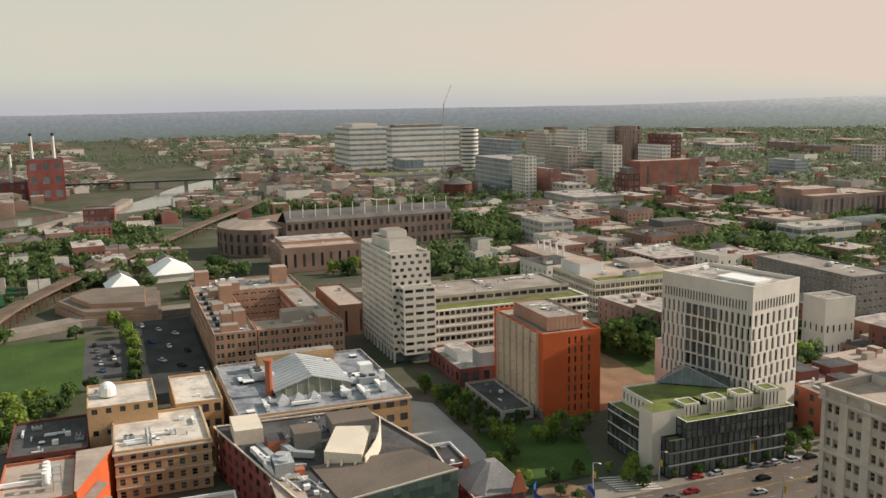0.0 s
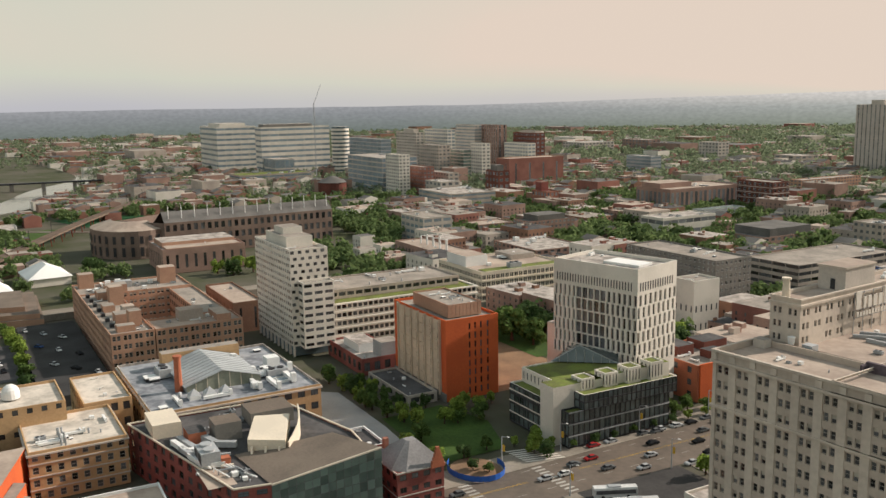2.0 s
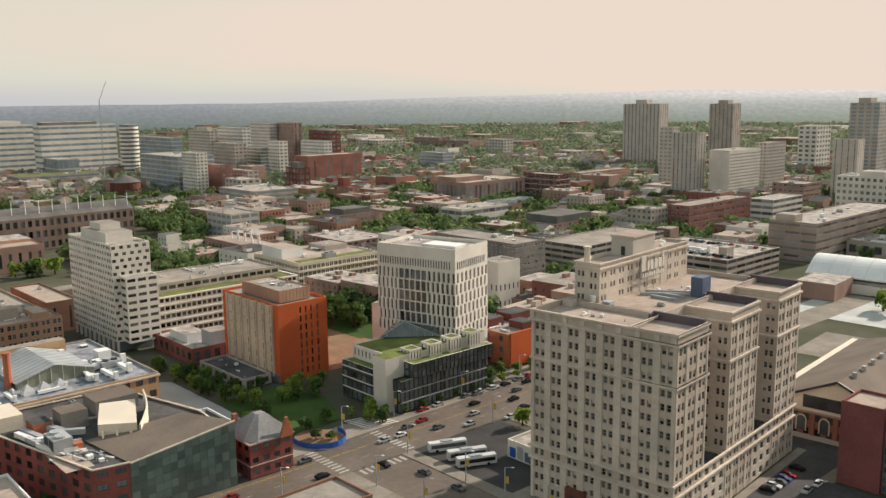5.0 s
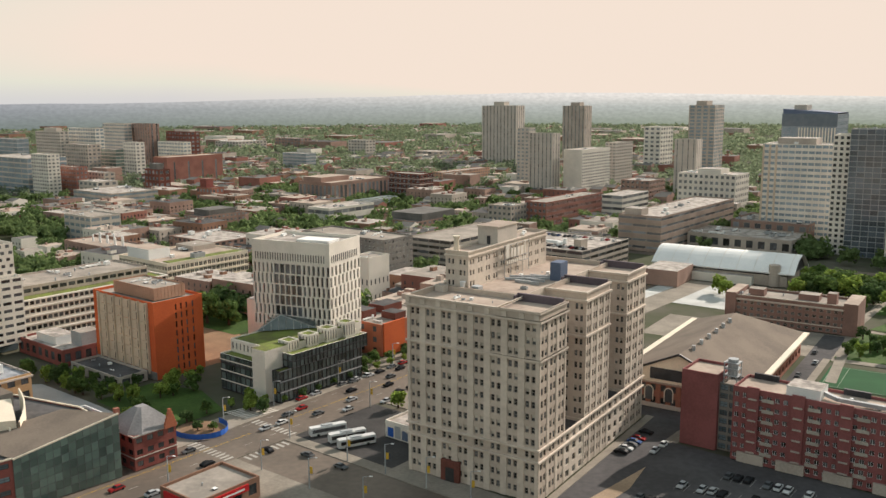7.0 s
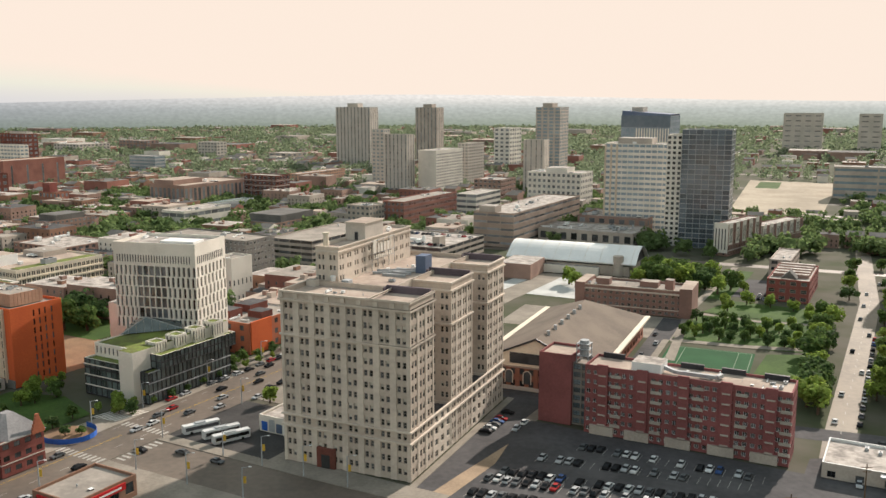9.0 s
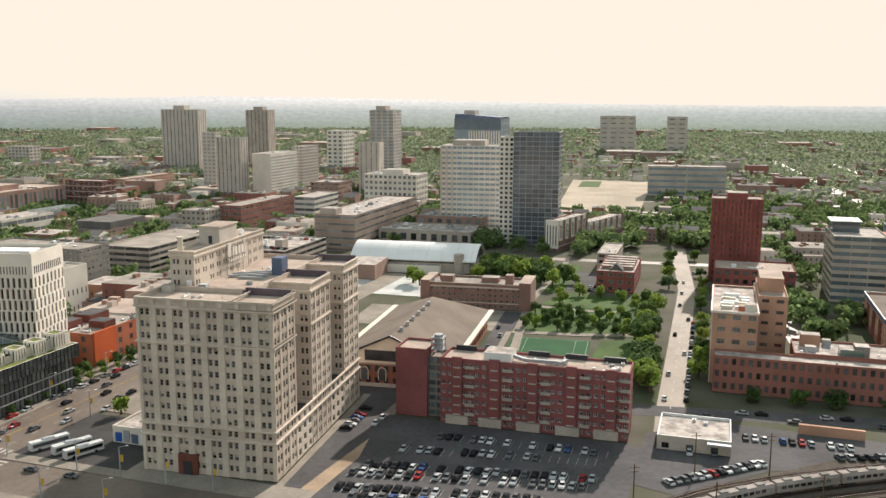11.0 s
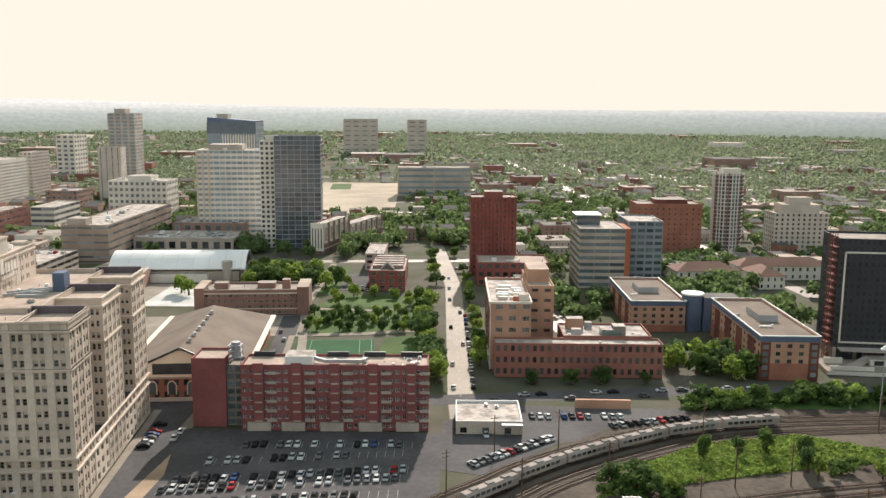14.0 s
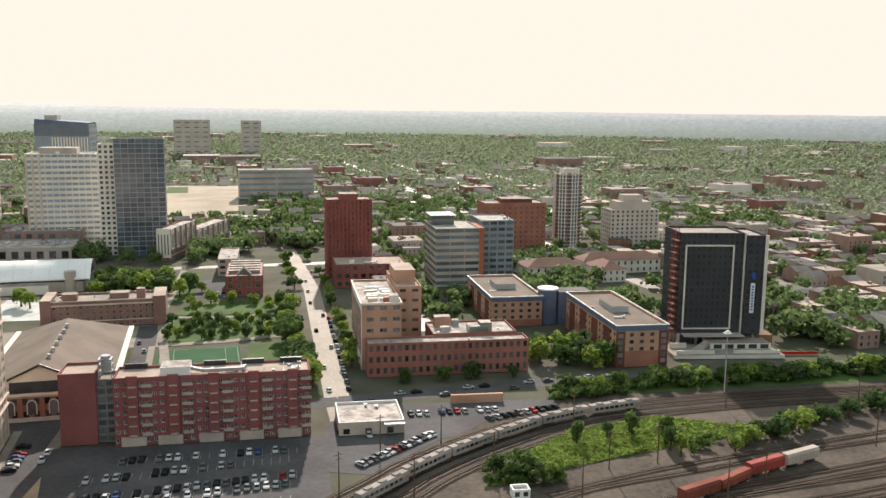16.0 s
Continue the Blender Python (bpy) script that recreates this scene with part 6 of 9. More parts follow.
block("lab_tower", "beige stepped lab building", -819, 434, -768, 448, 24, CONCRETE, PALE_ROOF, 5, 6, "plain", units=6, rz=-5)
block("lab_tower", "tan lab tower with stepped top", -1143, 587, -1074, 601, 60, PALE_STONE, GRAVEL_ROOF, 13, 6, "plain", units=1, top=(0.3, 0.2, 0.8, 0.8, 5, PALE_STONE), rz=-5)
block("lab_tower", "pale grid-fronted tower with a pink end", -1112, 621, -1038, 635, 64, WHITE_PANEL, GRAVEL_ROOF, 12, 7, "strip", u=((0.12, 0.88),), v=(0.25, 0.85), units=1, rz=-5)
block("white_ward", "ward block in grey-white concrete", -1010, 544, -950, 563, 46, CONCRETE, PALE_ROOF, 9, 6, "plain", units=1, rz=-5)
block("green_glass_block", "office block clad in green glass", -986, 579, -940, 593, 38, PALE_STONE, PALE_ROOF, 8, 10, "green", u=RIB, v=(0.2, 0.95), units=0, rz=-5)
block("lab_tower", "grey lab tower with gridded front", -1141, 703, -1081, 717, 68, PALE_STONE, GRAVEL_ROOF, 13, 7, "strip", u=((0.1, 0.9),), units=1, rz=-5)
block("lab_tower", "red brick lab tower with pale stripes", -1095, 715, -1035, 732, 68, HAZED_BRICK, GRAVEL_ROOF, 12, 7, "whitewin", u=((0.3, 0.7),), v=(0.05, 0.95), units=1, rz=-5)
block("white_ward", "white ward block with stepped roof", -936, 586, -907, 600, 48, WHITE_PANEL, PALE_ROOF, 10, 6, "plain", units=1, rz=-5)
block("white_ward", "white gridded ward over the brick hall", -1015, 707, -951, 721, 42, WHITE_PANEL, PALE_ROOF, 8, 7, "strip", u=((0.15, 0.85),), units=2, rz=-5)
block("brick_tower_block", "dark brick tower with an orange end wall", -1038, 743, -975, 760, 56, DARK_BRICK, SLATE, 9, 7, "plain", units=0, top=(0.3, 0.2, 0.9, 0.8, 3, PALE_STONE), rz=-5)
block("museum_block", "broad brown brick block with pale piers", -819, 543, -790, 628, 34, PINK_BRICK, TAN_ROOF, 1, 20, "plain", u=((0.44, 0.56),), v=(0.05, 0.9), units=2, crown=3, trim=TAN_BRICK, rz=-5)
block("brick_hall", "dark brick museum house with steep roofs", -736, 461, -709, 476, 28, DARK_BRICK, SLATE, 4, 6, "dark", units=0, top=(0.2, 0.2, 0.7, 0.8, 6, SLATE), rz=-5)
block("red_gothic_house", "bright red brick house with steep gables", -592, 409, -567, 423, 19, DULL_RED, TILE_ROOF, 3, 5, "dark", units=0, top=(0.1, 0.2, 0.5, 0.8, 8, RED_BRICK), rz=-5)
block("glass_lab", "grey green-glass block among trees", -512, 207, -475, 232, 20, PALE_STONE, GRAVEL_ROOF, 4, 8, "curtain", units=4, u=((0.1, 0.9),), rz=-5)
block("brick_hall", "long concrete terrace under a pale roof", -720, 357, -649, 410, 14, CONCRETE, PALE_ROOF, 3, 8, "strip", u=RIB, v=(0.3, 0.75), units=6, rz=-5)
block("brick_hall", "low pale hall before the wards", -771, 400, -735, 425, 18, PALE_STONE, PALE_ROOF, 3, 8, "plain", units=4, rz=-5)
block("gothic_hall", "gothic brick hall with gables", -461, 281, -439, 325, 14, HAZED_BRICK, SLATE, 4, 4, "dark", units=0, top=(0.05, 0.2, 0.95, 0.8, 4, SLATE), rz=-5)
block("brick_hall", "plain brick hall with dark windows", -499, 258, -474, 292, 10, HAZED_BRICK, TAN_ROOF, 3, 5, "plain", units=4, rz=-5)
block("columned_hall", "long brown hall with tall columns", -522, 485, -475, 575, 22, HAZED_BRICK, TAN_ROOF, 1, 6, "dark", u=((0.2, 0.8),), v=(0.1, 0.85), units=6, top=(0.05, 0.05, 0.6, 0.5, 4, HAZED_BRICK), rz=-5)
block("brick_white_block", "dark brick block with white upper panels", -467, 564, -424, 586, 27, DARK_BRICK, GRAVEL_ROOF, 5, 6, "whitewin", units=3, ledge=PALE_STONE, rz=-5)
block("brick_hall", "long tan brick flats beyond the columned hall", -514, 723, -498, 825, 14, TAN_BRICK, PALE_ROOF, 4, 5, "plain", units=6, rz=-5)
block("low_white_hall", "low white concrete hall", -399, 360, -374, 415, 16, WHITE_PANEL, PALE_ROOF, 2, 8, "plain", units=6, u=RIB, v=(0.35, 0.75), rz=-5)
block("glass_roof_hall", "long low hall with a blue-green glass roof", -431, 459, -417, 509, 10, GREY_METAL, GREEN_GLASS, 1, 8, "strip", units=0, rz=-5)
block("slate_hall", "hall with slate hipped roof and chimneys", -337, 380, -298, 442, 8, HAZED_BRICK, SLATE, 2, 6, "dark", units=0, top=(0.08, 0.15, 0.92, 0.85, 5, SLATE), rz=-5)
block("far_office", "grey office block over the trees", -971, 1114, -925, 1140, 28, PALE_STONE, PALE_ROOF, 5, 8, "plain", units=1, rz=-5)
block("far_office", "long brick block over the trees", -1210, 1166, -1133, 1197, 25, HAZED_BRICK, PALE_ROOF, 4, 10, "plain", units=3, rz=-5)
block("far_office", "glass-fronted office over the trees", -851, 808, -799, 828, 24, GREY_METAL, PALE_ROOF, 5, 10, "strip", u=RIB, units=1, rz=-5)
block("far_office", "pale low offices on the wooded rise", -1330, 1114, -1255, 1190, 18, PALE_STONE, PALE_ROOF, 3, 10, "plain", units=2, rz=-5)
block("far_office", "low pale pavilion with a broad roof", -810, 1106, -757, 1147, 12, CONCRETE, PALE_ROOF, 2, 12, "plain", units=1, rz=-5)
block("apartment_row", "pink and grey apartment row with bays", -243, 458, -222, 555, 20, PINK_BRICK, GRAVEL_ROOF, 4, 4, "whitewin", units=8, rz=-5)
block("apartment_row", "grey apartment row with flat roofs", -269, 436, -246, 459, 18, CONCRETE, GRAVEL_ROOF, 4, 5, "plain", units=8, rz=-5)
block("parking_garage", "low white parking garage", -209, 536, -189, 588, 20, WHITE_PANEL, PALE_ROOF, 4, 10, "plain", u=RIB, v=(0.4, 0.9), units=2, rz=-5)
block("brick_cube", "red brick cube with white-trimmed windows", -238, 650, -207, 687, 23, HAZED_BRICK, PALE_ROOF, 5, 5, "whitewin", units=3, rz=-5)
block("white_office", "round-cornered white office block", -174, 632, -118, 667, 34, WHITE_PANEL, PALE_ROOF, 6, 5, "plain", units=4, top=(0.3, 0.2, 0.7, 0.8, 4, WHITE_PANEL), rz=-5)
block("office_slab", "long brown brick office slab with pale roof", -129, 385, -97, 521, 25, mat("taupe_brick", (0.34, 0.265, 0.22), (0.26, 0.2, 0.165), 0.9), PALE_ROOF, 5, 10, "plain", u=RIB, v=(0.4, 0.75), units=8, top=(0.1, 0.02, 0.5, 0.1, 4, CONCRETE), rz=-5)
block("low_store", "long pale-roofed brick store", -78, 469, -22, 515, 15, HAZED_BRICK, PALE_ROOF, 2, 8, "plain", units=8, rz=-5)
block("low_store", "flat white-roofed store with many vents", -96, 422, -23, 463, 10, CONCRETE, PALE_ROOF, 1, 8, "plain", units=14, rz=-5)
block("hotel_slab", "white hotel slab with a gridded long side", -319, 688, -296, 752, 49, WHITE_PANEL, PALE_ROOF, 14, 4, "plain", u=((0.2, 0.8),), v=(0.3, 0.78), units=3, sides="E", crown=3, rz=-5)
block("hotel_slab", "tan slab behind the white hotel", -315, 792, -301, 836, 52, PALE_STONE, GRAVEL_ROOF, 14, 5, "plain", units=1, rz=-5)
# two more brick towers paled for haze by their wall colour
block("tower_slab", "dark brick tower with a blue glass cap", -404, 734, -387, 748, 70, PALE_STONE, SLATE, 16, 5, "strip", units=0, rz=-5)
block("tower_slab", "brown brick ribbed tower by the domed roof", -355, 671, -325, 687, 67, PALE_STONE, GRAVEL_ROOF, 18, 5, "plain", u=((0.35, 0.65),), v=(0.05, 0.95), units=1, rz=-5)
block("far_office", "white flats on a rise behind the towers", -366, 1055, -340, 1098, 62, WHITE_PANEL, PALE_ROOF, 10, 8, "plain", units=1, rz=-5)
b = Building("round_ward", "round banded hospital ward tower", "tower", -1081, 456)
for k in range(13):
    g = Geo()
    g.tube(0, 0, k * 5.6, k * 5.6 + 3, 13, n=24)
    g.make("floor_band", WHITE_PANEL, b.root)
    g = Geo()
    g.tube(0, 0, k * 5.6 + 3, k * 5.6 + 5.6, 12, n=24)
    g.make("window_band", BLUE_GLASS, b.root)
b.done()
b = Building("museum_rotunda", "round dark brick museum rotunda under a low slate cone", "rotunda", -856, 325)
g = Geo()
g.tube(0, 0, 0, 15, 17, n=24)
g.make("drum", DARK_BRICK, b.root)
g = Geo()
g.tube(0, 0, 15, 22, 18, 3, n=24)
g.make("cone_roof", SLATE, b.root)
b = block("brown_lab", "brown brick lab with exhaust stacks", -429.2, 148.8, -360.2, 171.8, 14, HAZED_BRICK, TAN_ROOF, 1, 5, "dark", u=((0.3, 0.6),), v=(0.05, 0.8), units=5, rz=-5.8)
for k in range(9):
    g = Geo()
    g.tube(-18 + 4.5 * k, 2 * (k % 2), 13.2, 18 + (k % 3), 0.6, n=8)
    g.make("exhaust_pipe", WHITE_METAL, b.root)
block("brick_hall", "low brick hall with pale roof", -399.8, 212.8, -348.4, 253.8, 10.9, HAZED_BRICK, PALE_ROOF, 3, 5, "plain", units=6, rz=-5.5)
block("far_office", "pale office block with layered floors", 104.9, 818.7, 190.6, 849.3, 34, CONCRETE, PALE_ROOF, 5, 40, "strip", u=RIB, v=(0.3, 0.7), units=1)
# pale walls and small panes imitate haze over both towers
block("far_tower", "grey far-off slab tower", 11.5, 1635.8, 82.5, 1662.4, 76.8, PALE_STONE, GRAVEL_ROOF, 8, 20, "plain", v=(0.35, 0.55), units=0)
block("far_tower", "grey far-off square tower", 144.7, 1644.7, 184.4, 1669.5, 75.8, PALE_STONE, GRAVEL_ROOF, 8, 20, "plain", v=(0.35, 0.55), units=0)
def fin_row(label, x, y, w, d, h, floors, rz, brick):
    """A row of flats along the slanting street: brick bays between white panels with slim upright windows."""
    b = block("white_flats", label, x - w / 2, y - d / 2, x + w / 2, y + d / 2, h, brick, PALE_ROOF, floors, 4.4, "plain", u=((0.3, 0.6),), v=(0.2, 0.8), units=3, rz=rz)
    n = int(d / 11)
    for k in range(n):
        a = -d / 2 + 11 * k
        p = b.box("white_panel", w / 2, a + 1, h * 0.35, w / 2 + 0.4, a + 6.4, h + 0.6, WHITE_PANEL)
        for j in range(3):
            under(b.box("slit_window", w / 2 + 0.4, a + 1.7 + 1.6 * j, h * 0.42, w / 2 + 0.48, a + 2.3 + 1.6 * j, h * 0.86, GLASS), p)
    b.box("white_panel", -w / 2, -d / 2 - 0.4, h * 0.1, w / 2, -d / 2, h + 0.6, WHITE_PANEL)
    for k in range(4):
        b.box("slit_window", -w / 2 + 1.2 + 2.2 * k, -d / 2 - 0.48, h * 0.2, -w / 2 + 1.9 + 2.2 * k, -d / 2 - 0.4, h * 0.85, GLASS)
    b.band(-w / 2, -d / 2, w / 2, d / 2, 3.6, 4.1, PALE_STONE, 0.3)


fin_row("tall white and brick flats with slim upright windows", 45.3, 435.7, 10, 56, 22, 6, -18, HALL_BRICK)
fin_row("lower brick flats with white bays along a slanting street", 66, 495, 13, 68, 14.5, 4, -22, HALL_BRICK)
b = block("red_row_house", "red brick house with pale trim and gable", 76.5, 278.5, 97.5, 327.5, 12, RED_BRICK, PALE_ROOF, 3, 5, "sash", units=3, rz=-4.2)
g = Geo()
g.poly([(-4, -21.2, 12), (4, -21.2, 12), (0, -21.2, 16)])
g.poly([(-4, -21.2, 12), (0, -21.2, 16), (0, -14, 16), (-4, -14, 12)])
g.poly([(4, -21.2, 12), (4, -14, 12), (0, -14, 16), (0, -21.2, 16)])
g.make("gable", SLATE, b.root)
for k in range(5):
    b.box("roof_light", -9, -14 + 8 * k, 11.2, 9, -10 + 8 * k, 13.2, HAZED_BRICK, PALE_ROOF)
block("white_house", "brick house under a white roof", 73.4, 344, 85.5, 389.9, 11.1, CONCRETE, PALE_ROOF, 3, 5, "plain", units=2, rz=-4.2)
b = block("park_hall", "long brown brick hall with a stone balustrade", -12, 222, 43, 242, 13, HALL_BRICK, GRAVEL_ROOF, 4, 3.0, "sash", units=4, crown=1.6)
b.band(-28, -10, 28, 10, 10.9, 11.6, LIMESTONE, 0.6)
b.band(-28, -10, 28, 10, 3.0, 3.4, LIMESTONE, 0.25)
b.band(-28, -10, 28, 10, 13, 13.4, LIMESTONE, 0.25)
for x, y, w, d, h in ((-20, -4, 7, 6, 15.5), (2, -2, 9, 7, 15), (15, -5, 4, 5, 17.2)):
    b.box("roof_house", x, y, 12.2, x + w, y + d, h, HALL_BRICK, GRAVEL_ROOF)
b.box("end_pavilion", 23, -11, 0, 29, 11, 14.6, HALL_BRICK, TAN_ROOF)
b.box("end_pavilion", -29, -11, 0, -24, 11, 14.2, HALL_BRICK, TAN_ROOF)


def arena():
    b = Building("arena", "sports arena under a long white barrel roof", "arena", -43, 316)
    FOOT.append((-86.1, 287.2, 7, 352.1))
    b.box("base", -38, -3, 0, 38, 30, 6, CONCRETE, PALE_ROOF)
    g = Geo()
    arc = [(-4 + 38 * k / 14, 5.6 + 10.5 * math.sin(math.pi * (0.06 + 0.9 * k / 14))) for k in range(15)]
    for (ya, za), (yb, zb) in zip(arc, arc[1:]):
        g.poly([(-40, ya, za), (42, ya, za), (42, yb, zb), (-40, yb, zb)])
        g.poly([(-40, ya, za - 0.6), (-40, yb, zb - 0.6), (42, yb, zb - 0.6), (42, ya, za - 0.6)])
    for x, s in ((40, 1), (-39, -1)):
        g.poly([(x, y, z - 0.3) for y, z in (arc if s > 0 else arc[::-1])], 1)
    for k in range(0, 15, 14):
        y, z = arc[k]
        g.bar((-40, y, z), (42, y, z), 0.6)
    g.make("barrel_roof", [WHITE_METAL, DARK_METAL], b.root, "white barrel-vaulted metal roof")
    for k in range(9):
        g = Geo()
        x = -38 + 9.6 * k
        for (ya, za), (yb, zb) in zip(arc, arc[1:]):
            g.bar((x, ya, za + 0.1), (x, yb, zb + 0.1), 0.18)
        g.make("roof_seam", WHITE_PANEL, b.root)
    b.box("pavilion", -34, -34, 0, -14, -6, 9, HAZED_BRICK, PALE_ROOF)
    b.box("entrance", -14, -8, 0, 20, -3, 5, WHITE_PANEL, PALE_ROOF)
    g = Geo()
    g.tube(31, -2, 0, 12, 3.2, n=16)
    g.make("stair_drum", CONCRETE, b.root)
    return b.done()


arena()


STADIUM_BRICK = mat("stadium_brick", (0.225, 0.165, 0.135), (0.16, 0.118, 0.098), 0.9)


# the horseshoe stadium
def stadium():
    b = Building("stadium", "old brick stadium with arcaded walls and lamp masts", "stadium", -545.1, 45.8, 0, -6.2)
    FOOT.append((-782.6, -35.7, -512.7, 185))
    g = Geo()
    b.facade(g, (-4, -14), (-14, 118), 0, 24, 26, 3, u=((0.22, 0.78),), v=(0.2, 0.78), style="plain")
    line = [(-14, 118), (-60, 122), (-64, -5), (-40, -40)]
    for p, q in zip(line, line[1:] + [(-4, -14)]):
        g.poly([(*p, 0), (*q, 0), (*q, 24), (*p, 24)])
    g.make("wall", STADIUM_BRICK, b.root)
    g = Geo()
    g.poly([(-4, -14, 24), (-14, 118, 24), (-24, 117, 31), (-15, -14, 31)])
    g.poly([(-15, -14, 31), (-24, 117, 31), (-60, 117, 15), (-60, -14, 15)])
    g.make("stand_roof", SLATE, b.root)
    arc = [(-40 + 38 * math.cos(a), -30 + 30 * math.sin(a)) for a in [-2.4 + 2.9 * k / 10 for k in range(11)]]
    g = Geo()
    for p, q in zip(arc, arc[1:]):
        g.poly([(*p, 0), (*q, 0), (*q, 20), (*p, 20)], 1)
        c, d = [(-40 + (s[0] + 40) * 0.5, -30 + (s[1] + 30) * 0.5) for s in (q, p)]
        g.poly([(*p, 20), (*q, 20), (*c, 25), (*d, 25)], 0)
    stand = g.make("curved_stand", [TAN_ROOF, STADIUM_BRICK], b.root)
    # thin dark panels set proud, for the shade inside the arches
    for k in range(14):
        a = -2.3 + 2.7 * k / 13
        c, e = math.cos(a), math.sin(a)
        for z0, z1 in ((2, 8.5), (11, 16.5)):
            g = Geo()
            x, y = -40 + 38 * c, -30 + 30 * e
            w = Vector((-38 * e, 30 * c)).normalized() * 1.2
            g.prism([(x + w.x, y + w.y), (x - w.x, y - w.y), (x - w.x + 0.25 * c, y - w.y + 0.25 * e), (x + w.x + 0.25 * c, y + w.y + 0.25 * e)], z0, z1)
            under(g.make("arch_opening", DARK_METAL, b.root), stand)
    for k in range(14):
        y = -10 + 9.6 * k
        m = Geo()
        m.tube(-9 - 0.075 * y, y, 24, 36, 0.25, n=6)
        m.make("mast", WHITE_METAL, b.root)
    return b.done()


stadium()
b = block("gymnasium", "brick gymnasium with tall arched bays and pale roofs", -524.8, 11.3, -478.8, 65.3, 16, HAZED_BRICK, PALE_ROOF, 1, 6, "dark", u=((0.35, 0.65),), v=(0.2, 0.75), units=2, rz=-5.2)
b.box("roof_monitor", -18, -24, 15.2, 8, 24, 18.5, TAN_BRICK, PALE_ROOF)
b.box("roof_slope", 8, -24, 15.2, 22, 24, 16.4, TAN_BRICK, TAN_ROOF)


# ---- open ground ----
def kerbed(pts, label, name="pavement", material=PAVING, z=-0.1):
    return sheet(name, pts, z, material, label, "pavement", thick=0.2)


kerbed([(-88, -2.8), (-46.4, -6.9), (-46, -2.4), (-87.5, 1.8)], "concrete pavement beside the bus lot")
kerbed([(-46.4, -6.9), (12.3, -12.3), (13.2, -3.1), (-45.5, 2.2)], "pale concrete pavement before the limestone block")
kerbed([(-45.5, 2.2), (-41, 1.8), (-33.1, 82.9), (-37.6, 83.3)], "paved strip beside the limestone block")
kerbed([(-139.2, -258.1), (-128.2, -259.3), (-97.6, 148.9), (-108.6, 149.8)], "broad pale pavement along the avenue")
kerbed([(-90.9, -37.1), (-85.7, -37.8), (-84.5, -22), (-89.6, -21.4)], "corner pavement with lamps")
kerbed([(0.5, -2.1), (2.6, -2.3), (3.2, 78.9), (0.5, 79.3)], "paved strip along the wing ends")
kerbed([(-83.4, 41.7), (-68.2, 40.3), (-41.6, 304.8), (-56.6, 305.8)], "pavement east of the avenue")
sheet("plaza", [(-219.3, -25.6), (-177.6, -30.4), (-156.7, -47.8), (-129.2, -51.1), (-126.7, -20.4), (-163.9, -14.5), (-203.9, -10.8)], -0.06, mat("plaza_paving", (0.36, 0.35, 0.34), (0.29, 0.285, 0.28), 0.85), "grey paved campus plaza", "plaza")
sheet("lawn", [(-169.8, -11.9), (-126.5, -18.3), (-124.2, 6.1), (-146.6, 16.2), (-169.3, 12.2)], -0.05, GRASS, "green sloping campus lawn", "lawn")
sheet("bare_ground", [(-256.4, 42), (-169, 34.2), (-163.9, 77.9), (-251.5, 85.2)], -0.2, EARTH, "bare brown building ground", "ground")
sheet("lawn", [(-249.7, 83), (-194.2, 78.4), (-190.7, 108.1), (-246.3, 112.5)], -0.1, GRASS, "campus lawn under trees", "lawn")
sheet("parking_lot", [(-87.5, 1.8), (-46, -2.4), (-42.3, 34.8), (-83.7, 38.7)], -0.24, mat("fresh_asphalt", (0.07, 0.066, 0.064), (0.05, 0.048, 0.047), 0.9, spec=0.05), "asphalt bus lot beside the avenue", "parking lot")
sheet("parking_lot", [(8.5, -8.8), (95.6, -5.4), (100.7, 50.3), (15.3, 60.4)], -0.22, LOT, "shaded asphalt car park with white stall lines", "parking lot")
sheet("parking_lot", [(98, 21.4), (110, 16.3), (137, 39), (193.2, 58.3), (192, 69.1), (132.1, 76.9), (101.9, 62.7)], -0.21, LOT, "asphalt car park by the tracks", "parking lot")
sheet("yard", [(0.4, -2.0), (13.4, -3.0), (17.5, 57.5), (16, 89), (-40, 89), (-33.5, 79), (0.4, 79)], -0.235, LOT, "asphalt yard beside the limestone block", "yard")
sheet("yard", rect(31.5, 80, 41, 220), -0.235, LOT, "grey asphalt lane beside the drill hall", "lane")
sheet("yard", rect(-40, 180, 46, 221), -0.24, PAVING, "paved yard behind the drill hall", "yard")
kerbed(rect(38.2, 100, 41, 180), "concrete pavement beside the turf field")
sheet("alley", [(13, 58.5), (17.1, 58.2), (20.1, 88.8), (16, 89.1)], -0.23, PAVING, "narrow paved alley", "alley")
sheet("bare_ground", [(7, -8.0), (12.5, -8.6), (17, 22), (15.5, 38), (10.5, 12)], -0.16, mat("sandy_ground", (0.36, 0.27, 0.185), (0.26, 0.195, 0.135), 0.95), "torn-up brown ground by the corner", "ground")
sheet("sports_field", rect(42.7, 142.5, 78, 171.5), -0.1, TURF, "dark green turf field with white lines", "sports field")
for x0, y0, x1, y1 in ((43.7, 143.3, 77, 143.6), (43.7, 170.4, 77, 170.7), (43.7, 143.3, 44, 170.7), (76.7, 143.3, 77, 170.7), (49.4, 143.3, 49.65, 170.7), (71.4, 143.3, 71.65, 170.7)):
    sheet("field_line", rect(x0, y0, x1, y1), -0.09, FADED_PAINT, "white painted field line", "field line")
sheet("lawn", [(79.5, 142.2), (100.9, 140.8), (100.4, 179.6), (82.4, 172.5)], -0.1, GRASS, "sunlit lawn beside the field", "lawn")
sheet("lawn", [(47.1, 239.3), (101.2, 232.2), (102.2, 264.4), (58.2, 270.9)], -0.12, GRASS, "park lawn with paths", "lawn")
